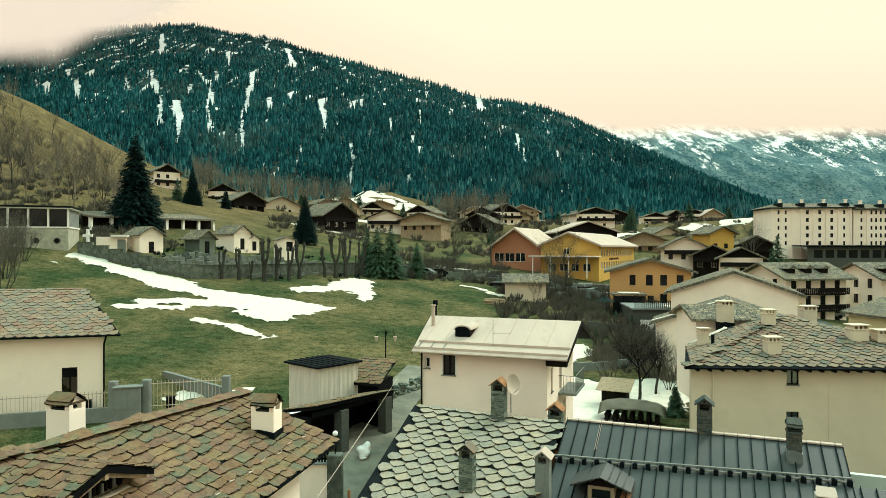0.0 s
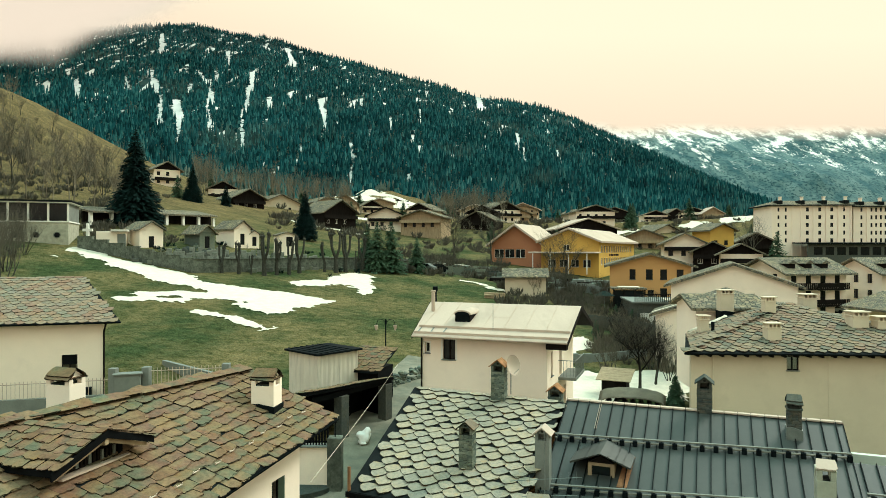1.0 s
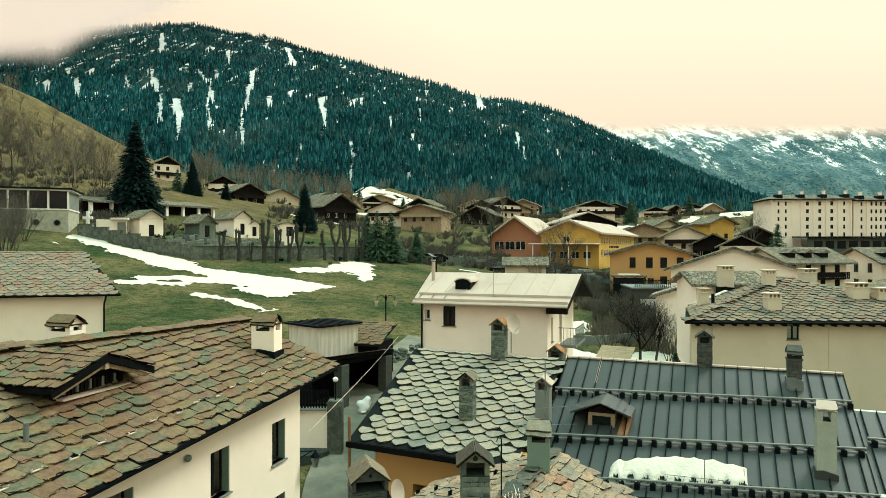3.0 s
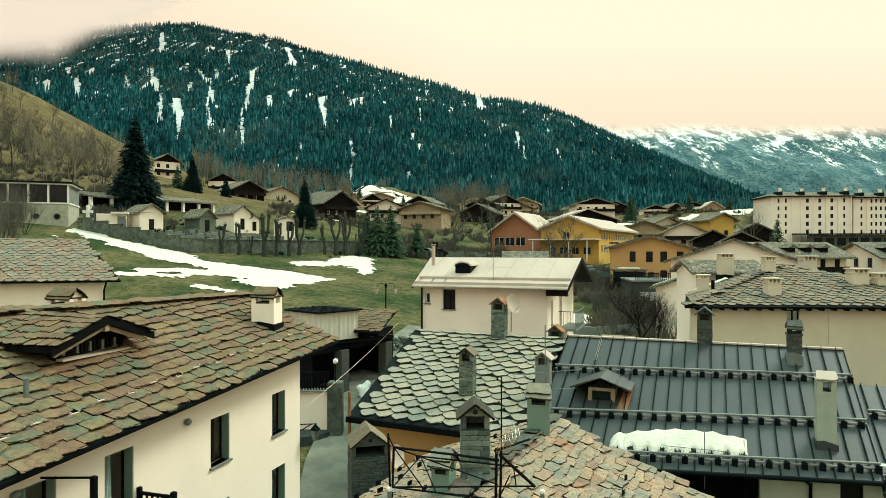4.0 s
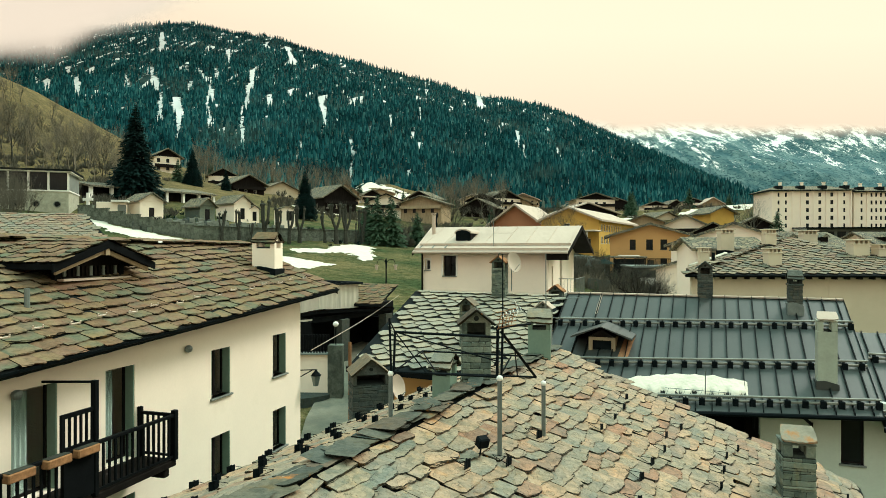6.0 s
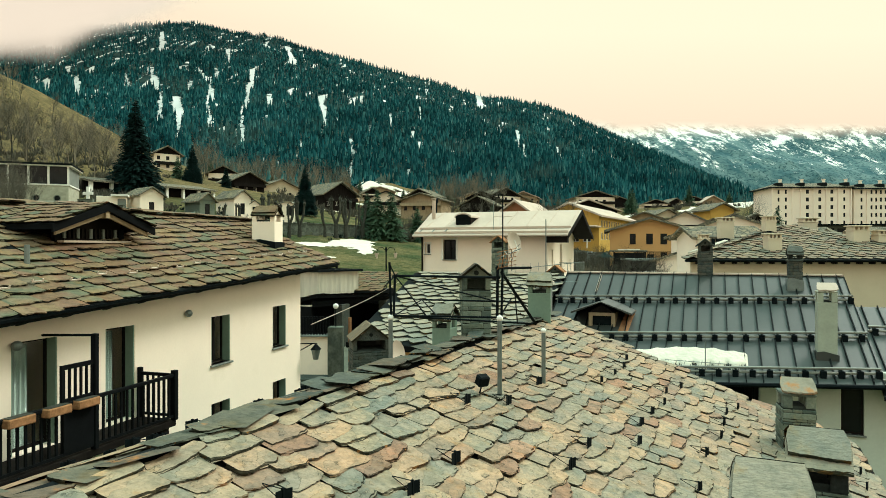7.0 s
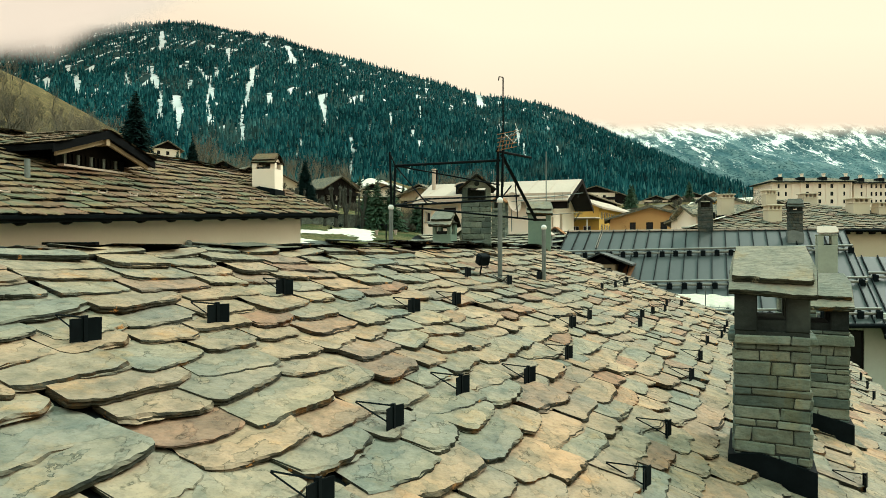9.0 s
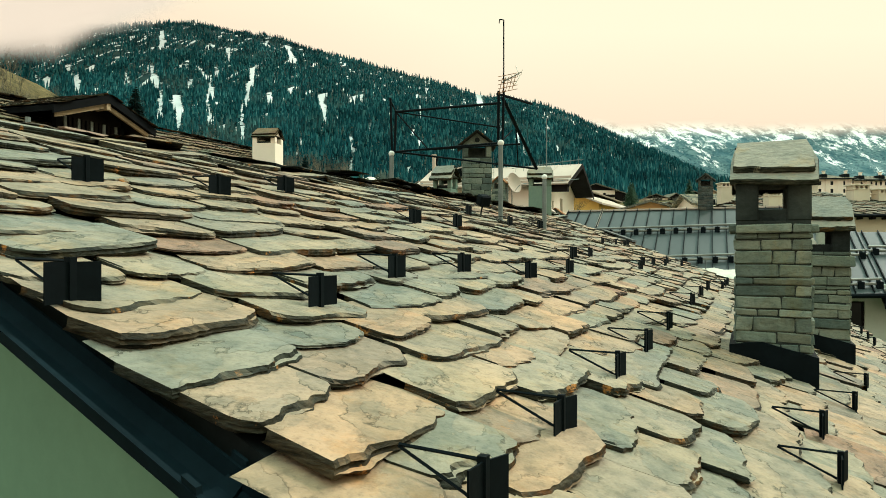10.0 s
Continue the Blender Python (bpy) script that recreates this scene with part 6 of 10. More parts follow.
def dish(at, rot, r, label, tilt=15):
    d = thing("satellite_dish", pose(*at, 0, 0, rot), label, "satellite dish", "satellite dishes")
    bm = bmesh.new()
    rings, seg = 5, 18
    rows = [[bm.verts.new((r * i / rings * math.cos(a * 2 * math.pi / seg), -0.12 * r + 0.28 * r * (1 - (i / rings) ** 2) + 0.0, r * 1.1 * i / rings * math.sin(a * 2 * math.pi / seg))) for a in range(seg)] for i in range(1, rings + 1)]
    c = bm.verts.new((0, 0.16 * r, 0))
    for a in range(seg):
        bm.faces.new((c, rows[0][a], rows[0][(a + 1) % seg]))
        for i in range(rings - 1):
            bm.faces.new((rows[i][a], rows[i + 1][a], rows[i + 1][(a + 1) % seg], rows[i][(a + 1) % seg]))
    bmesh.ops.transform(bm, matrix=Euler((radians(-tilt), 0, 0)).to_matrix().to_4x4(), verts=bm.verts)
    part("reflector", bm, METAL_PALE, d, smooth=True)
    part("arm", bars(0.012, ((0, 0, -r), (0, -r * 0.9, -0.1))), METAL_GREY, d)
    part("mast", bars(0.022, ((0, 0.12, -1.3), (0, 0.12, 0.1)), sides=8), METAL_GREY, d)
    return d


dish((3.15, 29.5, 11.95), 40, 0.42, "translucent satellite dish on a chimney mast")
dish((-1.2, 17.4, 8.9), 60, 0.3, "small satellite dish beside the sooty chimney")


def metal_house():
    rot = math.degrees(math.atan2(-0.376, 0.927))
    top = thing("metal_roof_house", pose(5.7, 28.57, 0, 0, 0, rot), "house with a dark standing-seam metal roof and snow rails", "house")
    zr, W, D, tan = 10.62, 10.05, 6.35, 0.455
    zy = lambda y: zr - tan * abs(y)
    x0 = -0.3
    low = lambda x: -D - 0.085 * (W - x)  # the eave is not parallel to the ridge
    pl = [(x0, 0, zr), (W, 0, zr), (W, -D, zy(D)), (x0, low(x0), zy(low(x0)))]
    roof_plane("roof", pl, 0.1, METAL_DK, top)
    roof_plane("roof", [(x0, 0, zr), (x0, 4.5, zy(4.5)), (W, 4.5, zy(4.5)), (W, 0, zr)], 0.1, METAL_DK, top)
    E = 16.5
    zl = lambda y: zy(y) - 0.32
    roof_plane("roof", [(W + 0.02, -1.55, zl(1.55)), (E, -1.55, zl(1.55)), (E, -D, zl(D)), (W + 0.02, -D, zl(D))], 0.1, METAL_DK, top)
    x = x0 + 0.03
    while x < W + 0.01:
        bm = bmesh.new()
        prism(bm, [(x - 0.014, -0.02, zy(0.02)), (x + 0.014, -0.02, zy(0.02)), (x + 0.014, low(x), zy(low(x))), (x - 0.014, low(x), zy(low(x)))], (0, 0.0, 0.085))
        part("seam", bm, SEAM, top)
        x += 0.48
    x = W + 0.3
    while x < E:
        bm = bmesh.new()
        prism(bm, [(x - 0.014, -1.57, zl(1.57)), (x + 0.014, -1.57, zl(1.57)), (x + 0.014, -D, zl(D)), (x - 0.014, -D, zl(D))], (0, 0.0, 0.075))
        part("seam", bm, SEAM, top)
        x += 0.48
    bm = bmesh.new()
    box(bm, (x0, -0.12, zr - 0.02), (W, 0.12, zr + 0.05), None, 0.01)
    part("ridge_cap", bm, METAL_PALE, top, "pale metal ridge capping")
    part("verge_trim", boxes(((W, -D, zy(D) - 0.3), (W + 0.06, -D + 0.02, zy(D)))), METAL_BK, top)
    bm = bmesh.new()
    prism(bm, [(W + 0.0, 0, zr + 0.04), (W + 0.0, -D, zy(D) + 0.04), (W + 0.0, -D, zy(D) - 0.3), (W + 0.0, 0, zr - 0.3)], (0.02, 0, 0))
    part("verge_trim", bm, METAL_BK, top)
    bm = bmesh.new()
    prism(bm, [(1.12, -0.1, zy(0.1) + 0.012), (1.2, -0.1, zy(0.1) + 0.012), (1.2, -1.6, zy(1.6) + 0.012), (1.12, -1.6, zy(1.6) + 0.012)], (0, 0, 0.02))
    part("pale_batten", bm, METAL_PALE, top, "pale metal strip on the roof")
    bm = bmesh.new()
    prism(bm, [(2.5, -2.9, zy(2.9) + 0.008), (2.85, -2.9, zy(2.9) + 0.008), (2.7, -4.4, zy(4.4) + 0.008), (2.35, -4.4, zy(4.4) + 0.008)], (0, 0, 0.012))
    part("rust_sheet", bm, RUST, top, "rusty brown sheet below the dormer")
    # snow rails: two tubes on brackets over each row
    for y_end, askew, xa, xb, f in ((-1.9, 0.05, x0, W, zy), (-4.15, 0.08, x0 + 0.4, W, zy), (-6.0, 0.085, 0.2, W, zy), (-6.0, 0.0, W, E, zl), (-3.2, 0.0, W + 0.2, E, zl)):
        rail = new("snow_rail")
        rail.parent = top
        yr = lambda x: y_end - askew * (W - x)
        for r_, up in ((0.045, 0.1), (0.04, 0.24)):
            part("tube", bars(r_, ((xa, yr(xa), f(yr(xa)) + up), (xb, yr(xb), f(yr(xb)) + up))), RAIL, rail)
        x = xa + 0.2
        while x < xb:
            y = yr(x)
            part("bracket", boxes(((x - 0.085, y - 0.1, f(y - 0.08) - 0.02), (x + 0.085, y + 0.04, f(y) + 0.17)), ((x - 0.02, y - 0.05, f(y)), (x + 0.02, y + 0.35, f(y) + 0.2)), bev=0.012), METAL_BK, rail)
            x += 0.48
    part("gutter", bars(0.07, ((x0, low(x0) - 0.06, zy(low(x0)) - 0.06), (W, -D - 0.06, zy(D) - 0.06)), sides=8), METAL_BK, top)
    part("gutter", bars(0.07, ((W, -D - 0.06, zl(D) - 0.06), (E, -D - 0.06, zl(D) - 0.06)), sides=8), METAL_BK, top)
    # walls
    p0, p1 = (6.9, -D + 0.75), (E, -D + 0.75)
    holes = [(2.5, 6.05, 0.6, 1.38), (6.4, 6.05, 0.6, 1.38), (2.5, 3.2, 0.7, 1.4)]
    wall("wall", p0, p1, 1.0, zy(D - 0.75) - 0.12, holes, HOUSE_GREY, top)
    for a, b, w, h in holes:
        window(top, p0, p1, a, b, w, h, DARKWOOD, 0.1, 1, glass=DARKGLASS)
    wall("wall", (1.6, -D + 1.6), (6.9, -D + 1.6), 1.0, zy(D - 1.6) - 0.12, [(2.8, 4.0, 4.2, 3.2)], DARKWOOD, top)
    # Black panel added behind the opening to stand for its shade.
    part("shade_panel", boxes(((1.8, -D + 2.3, 1.0), (6.9, -D + 2.4, zy(D - 2.4) - 0.15))), BLACKWOOD, top, "added black panel for the shade under the eave")
    wall("wall", (0.2, 4.0), (0.2, -D + 1.6), 1.0, 8.0, [], HOUSE_GREY, top)
    wall("wall", (E, 4.0), (0.2, 4.0), 1.0, 8.5, [], HOUSE_GREY, top)
    wall("wall", (E, -D + 1.05), (E, 3.7), 1.0, 7.5, [], HOUSE_GREY, top)
    for x in (1.6, 6.7):
        part("strut", bars(0.05, ((x, -D + 0.6, zy(D) - 0.8), (x, -D + 0.05, zy(D) - 0.1))), BLACKWOOD, top)
    bm = bmesh.new()
    bar(bm, (7.9, -D - 0.06, zy(D) - 0.1), (8.3, -D + 0.63, zy(D) - 0.55), 0.05, 8)
    bar(bm, (8.3, -D + 0.66, zy(D) - 0.5), (8.3, -D + 0.66, 2.5), 0.05, 8)
    part("downpipe", bm, METAL_BK, top, "dark downpipe with an offset bend")
    # small dormer
    d = new("dormer")
    d.parent = top
    xc, yf = 1.75, -4.0
    zf = zy(yf)
    w, h = 0.48, 0.5
    part("cheek", boxes(((xc - w, yf, zf - 0.1), (xc - w + 0.14, yf + 1.3, zf + h)), ((xc + w - 0.14, yf, zf - 0.1), (xc + w, yf + 1.3, zf + h))), PALEWOOD, d)
    part("lintel", boxes(((xc - w + 0.14, yf, zf + h - 0.12), (xc + w - 0.14, yf + 0.1, zf + h))), PALEWOOD, d)
    part("opening", boxes(((xc - w + 0.14, yf + 0.08, zf - 0.08), (xc + w - 0.14, yf + 0.14, zf + h - 0.12))), DARKGLASS, d)
    for sgn in (-1, 1):
        for i in range(4):
            a, b = i * 0.26, (i + 1) * 0.26 + 0.05
            bm = bmesh.new()
            prism(bm, [(xc + sgn * a, yf - 0.28, zf + h + 0.42 - a * 0.36), (xc + sgn * b, yf - 0.28, zf + h + 0.42 - b * 0.36), (xc + sgn * b, yf + 1.9, zf + h + 0.42 - b * 0.36), (xc + sgn * a, yf + 1.9, zf + h + 0.42 - a * 0.36)], (0, 0, -0.035 - 0.012 * i))
            part("roof_board", bm, METAL_DK, d)
    bm = bmesh.new()
    prism(bm, [(xc - w, yf - 0.02, zf + h), (xc + w, yf - 0.02, zf + h), (xc, yf - 0.02, zf + h + 0.3)], (0, 0.08, 0))
    part("dormer_gable", bm, DARKWOOD, d)
    return top, zy


metal, MZY = metal_house()
MM = pose(5.7, 28.57, 0, 0, 0, math.degrees(math.atan2(-0.376, 0.927)))


def roof_snow(x0, x1, crest, label, seed):
    """Snow held on the dark roof above the lowest rail, scalloped round its brackets."""
    xs, ys = np.arange(x0 - 0.06, x1 + 0.12, 0.05), np.arange(-6.05, -4.2, 0.05)
    idx, verts, faces = {}, [], []

    def dep(x, y):
        edge = min(x - x0, x1 - x) * 0.9
        up = crest * (0.75 + 0.25 * math.sin((x - x0) / (x1 - x0) * math.pi)) - (y + 5.8) - 0.07 * abs(math.sin(x * 5.3 + seed))
        low = y + 5.84 - 0.26 * abs(math.sin((x - 0.4) * math.pi / 0.48)) ** 4
        return min(edge, up, low) + noise.noise(Vector((x * 3, y * 3, seed))) * 0.05

    for j, y in enumerate(ys):
        for i, x in enumerate(xs):
            if dep(x, y) > -0.02:
                idx[i, j] = len(verts)
                ya = y - 0.085 * (10.05 - x)
                verts.append((x, ya, MZY(ya) + 0.004 + min(0.15, math.sqrt(max(0, dep(x, y))) * 0.34)))
    for (i, j) in list(idx):
        k = [(i, j), (i + 1, j), (i + 1, j + 1), (i, j + 1)]
        if all(q in idx for q in k):
            faces.append(tuple(idx[q] for q in k))
    ob = mesh_part("roof_snow", verts, faces, SNOW)
    ob.matrix_world = MM
    for p_ in ob.data.polygons:
        p_.use_smooth = True
    tagged(ob, label, "snow patch", "", "stuff")


roof_snow(2.65, 6.5, 1.2, "bank of white snow held behind the roof's snow rail", 2)
roof_snow(0.62, 1.05, 0.5, "small lump of snow on the metal roof", 3)
roof_snow(1.25, 1.85, 0.5, "flat lump of snow on the metal roof", 4)
roof_snow(2.35, 2.85, 0.95, "lump of snow beside the rusty sheet", 5)
chimney("stone_chimney", "dark stone chimney with a small gabled top on the metal ridge", (10.6, 26.7, 10.25), -22, 0.55, 0.55, 1.28, DARKSTONE, "hood", DARKSTONE, True, "chimneys of the metal-roofed house")
chimney("stone_chimney", "dark stone chimney with an iron top below the metal ridge", (13.1, 24.6, 10.3), -22, 0.46, 0.5, 0.95, DARKSTONE, "slab", DARKSTONE, True, "chimneys of the metal-roofed house", METAL_GREY)
chimney("plastered_chimney", "tall grey plastered chimney with a pale flat slab", (11.95, 20.6, 8.65), -22, 0.54, 0.54, 1.33, CHIMNEY_PALE, "lean", METAL_PALE, False, "chimneys of the metal-roofed house", METAL_DK, 0.3, -0.28)
far_aerial = thing("television_aerial", pose(8.3, 20.9, 7.6), "thin pale aerial with drooping comb elements", "aerial", "aerials on the roofs")
part("mast", bars(0.015, ((0, 0, -0.8), (0, 0, 1.1))), METAL_GREY, far_aerial)
part("boom", bars(0.01, ((-1.2, 0.2, 0.5), (0.9, -0.2, 0.4))), METAL_GREY, far_aerial)
part("element", bars(0.006, *[((-1.1 + 0.25 * i, 0.18 - 0.05 * i, 0.49), (-1.18 + 0.25 * i, 0.18 - 0.05 * i, 0.25)) for i in range(8)]), METAL_GREY, far_aerial)

# ---- the white house with the pale metal roof ----
def white_house():
    rot = math.degrees(math.atan2(-0.353, 0.935))
    W, D, h, rise = 7.05, 8.0, 7.46, 1.29
    at = (2.18, 35.75, 5.0)
    wins = [("front", 0.28, 6.35, 0.3, 0.6, dict(frame_mat=WHITE, leaves=1, surround=0.07)), ("front", 1.58, 6.05, 0.74, 1.1, dict(frame_mat=DARKWOOD, surround=0.1)),
            ("front", 0.5, 3.5, 0.4, 0.7, dict(frame_mat=WHITE, leaves=1, surround=0.07)), ("front", 1.65, 3.1, 0.8, 0.95, dict(frame_mat=DARKWOOD, surround=0.1)),
            ("right", 1.2, 5.3, 0.45, 1.3, dict(frame_mat=WHITE, leaves=1)), ("right", 3.7, 4.9, 0.8, 2.0, dict(frame_mat=WHITE, leaves=1, sill=False)), ("right", 1.5, 2.8, 0.6, 1.1, dict(frame_mat=DARKWOOD)), ("right", 3.4, 2.2, 0.8, 1.9, dict(frame_mat=DARKWOOD, sill=False)), ("right", 5.0, 2.2, 0.8, 1.9, dict(frame_mat=DARKWOOD, sill=False))]
    top = gable_house("white_house", "white plastered house with a pale sheet-metal roof", at, rot, W, D, h, rise, PLASTER_W, METAL_PALE, over=0.55, verge=0.4, verge_right=1.15, skew=0.7, axis="x", wins=wins, thick=0.12)
    zt, drop, hw = h + rise + 0.12, rise / (D / 2), W / 2
    xa, xb = -hw - 0.4, hw + 1.15
    z = lambda y: zt - drop * abs(D / 2 - y)
    for y in (0.45, -0.35):
        part("snow_step", boxes(((xa + 0.02, y - 0.03, z(y)), (xb - 0.02, y + 0.03, z(y) + 0.12))), METAL_PALE, top)
    for k in range(8):
        x = xa + 0.2 + k * (xb - xa - 0.4) / 7
        bm = bmesh.new()
        prism(bm, [(x - 0.02, 0.5, z(0.5)), (x + 0.02, 0.5, z(0.5)), (x + 0.02, D / 2, z(D / 2)), (x - 0.02, D / 2, z(D / 2))], (0, 0, 0.025))
        part("seam", bm, METAL_PALE, top)
    for k in range(3):
        x = xa + 0.2 + k * 0.75
        bm = bmesh.new()
        prism(bm, [(x - 0.02, -0.3, z(-0.3)), (x + 0.02, -0.3, z(-0.3)), (x + 0.02, 0.4, z(0.4)), (x - 0.02, 0.4, z(0.4))], (0, 0, 0.04))
        part("seam", bm, METAL_GREY, top)
    for x, sk in ((xa - 0.03, 0.7), (xb, 0.0)):
        bm = bmesh.new()
        prism(bm, [(x, -0.55, z(-0.55)), (x - sk, D / 2, z(D / 2) + 0.02), (x, D + 0.55, z(D + 0.55)), (x, D + 0.55, z(D + 0.55) - 0.24), (x - sk, D / 2, z(D / 2) - 0.24), (x, -0.55, z(-0.55) - 0.24)], (0.03, 0, 0))
        part("bargeboard", bm, DARKWOOD, top)
    bm = bmesh.new()
    prism(bm, [(hw + 0.02, -0.5, z(-0.5) - 0.125), (xb - 0.02, -0.5, z(-0.5) - 0.125), (xb - 0.02, D / 2, z(D / 2) - 0.125), (hw + 0.02, D / 2, z(D / 2) - 0.125)], (0, 0, -0.03))
    prism(bm, [(hw + 0.02, D + 0.5, z(D + 0.5) - 0.125), (xb - 0.02, D + 0.5, z(D + 0.5) - 0.125), (xb - 0.02, D / 2 + 0.002, z(D / 2) - 0.125), (hw + 0.02, D / 2 + 0.002, z(D / 2) - 0.125)], (0, 0, -0.03))
    part("soffit", bm, DARKWOOD, top, "dark boarded soffit under the deep verge")
    part("gutter", boxes(((xa, -0.68, z(-0.55) - 0.12), (xb, -0.55, z(-0.55) - 0.01)), bev=0.03), METAL_PALE, top)
    part("downpipe", bars(0.05, ((-hw - 0.02, -0.08, 0.0), (-hw - 0.02, -0.08, h - 0.05)), sides=8), DARKWOOD, top)
    part("soffit_box", boxes(((hw + 0.02, -0.5, h - 0.5), (xb - 0.06, -0.04, h - 0.16))), DARKWOOD, top)
    dm = new("dormer")
    dm.parent = top
    xd, yd = -1.6, 1.3
    part("front", boxes(((xd - 0.42, yd, z(yd) - 0.05), (xd + 0.42, yd + 0.08, z(yd) + 0.55)), bev=0.03), METAL_BK, dm, "dark arched opening of the eyebrow dormer")
    part("cheek", boxes(((xd - 0.45, yd + 0.02, z(yd) - 0.05), (xd - 0.4, yd + 1.3, z(yd) + 0.5)), ((xd + 0.4, yd + 0.02, z(yd) - 0.05), (xd + 0.45, yd + 1.3, z(yd) + 0.5))), DARKWOOD, dm)
    bm = bmesh.new()
    arc = [(xd + 0.52 * math.cos(t), yd - 0.08, z(yd) + 0.42 + 0.26 * math.sin(t)) for t in [math.pi * k / 8 for k in range(9)]]
    prism(bm, arc, (0, 2.0, 0))
    part("dormer_roof", bm, METAL_PALE, dm, "pale arched dormer roof")
    part("arch_panel", prism(bmesh.new(), [(xd + 0.45 * math.cos(t), yd - 0.085, z(yd) + 0.4 + 0.2 * math.sin(t)) for t in [math.pi * k / 8 for k in range(9)]], (0, -0.015, 0)), METAL_BK, dm)
    bal = new("balcony")
    bal.parent = top
    part("deck", boxes(((hw, 3.0, 4.75), (hw + 1.0, 6.2, 4.9))), CONCRETE, bal)
    for k in range(18):
        part("baluster", bars(0.012, ((hw + 0.95, 3.05 + k * 0.185, 4.9), (hw + 0.95, 3.05 + k * 0.185, 5.85)), sides=5), METAL_GREY, bal)
    for k in range(5):
        part("baluster", bars(0.012, ((hw + 0.1 + k * 0.19, 3.05, 4.9), (hw + 0.1 + k * 0.19, 3.05, 5.85)), sides=5), METAL_GREY, bal)
    part("handrail", bars(0.02, ((hw + 0.95, 3.05, 5.85), (hw + 0.95, 6.2, 5.85)), ((hw, 3.05, 5.85), (hw + 0.95, 3.05, 5.85))), METAL_GREY, bal)
    return top


white_house()
c_ = thing("flue_pipe", pose(-0.55, 39.6, 13.3), "tall bright metal flue pipe at the roof edge", "flue")
part("pipe", bars(0.11, ((0, 0, -0.4), (0, 0, 1.25)), sides=12), METAL_PALE, c_)
part("cowl", bars(0.15, ((0, 0, 1.3), (0, 0, 1.36)), sides=12), METAL_PALE, c_)
c_ = thing("flue_pipe", pose(-0.45, 41.3, 13.5), "short dark flue with a round cowl", "flue")
part("pipe", bars(0.1, ((0, 0, -0.4), (0, 0, 1.0)), sides=10), METAL_BK, c_)
part("cowl", bars(0.16, ((0, 0, 1.0), (0, 0, 1.3)), sides=10), METAL_BK, c_)
a4 = thing("television_aerial", pose(2.75, 35.9, 12.6), "thin aerial on the pale metal roof", "aerial", "aerials on the roofs")
part("mast", bars(0.015, ((0, 0, -0.4), (0, 0, 1.6))), METAL_GREY, a4)
part("boom", bars(0.012, ((0, 0, 0.8), (1.0, 0, 0.8))), METAL_PALE, a4)
part("element", bars(0.006, *[((0.1 + 0.16 * i, -0.1, 0.72), (0.1 + 0.16 * i, 0.1, 0.9)) for i in range(6)]), METAL_PALE, a4)


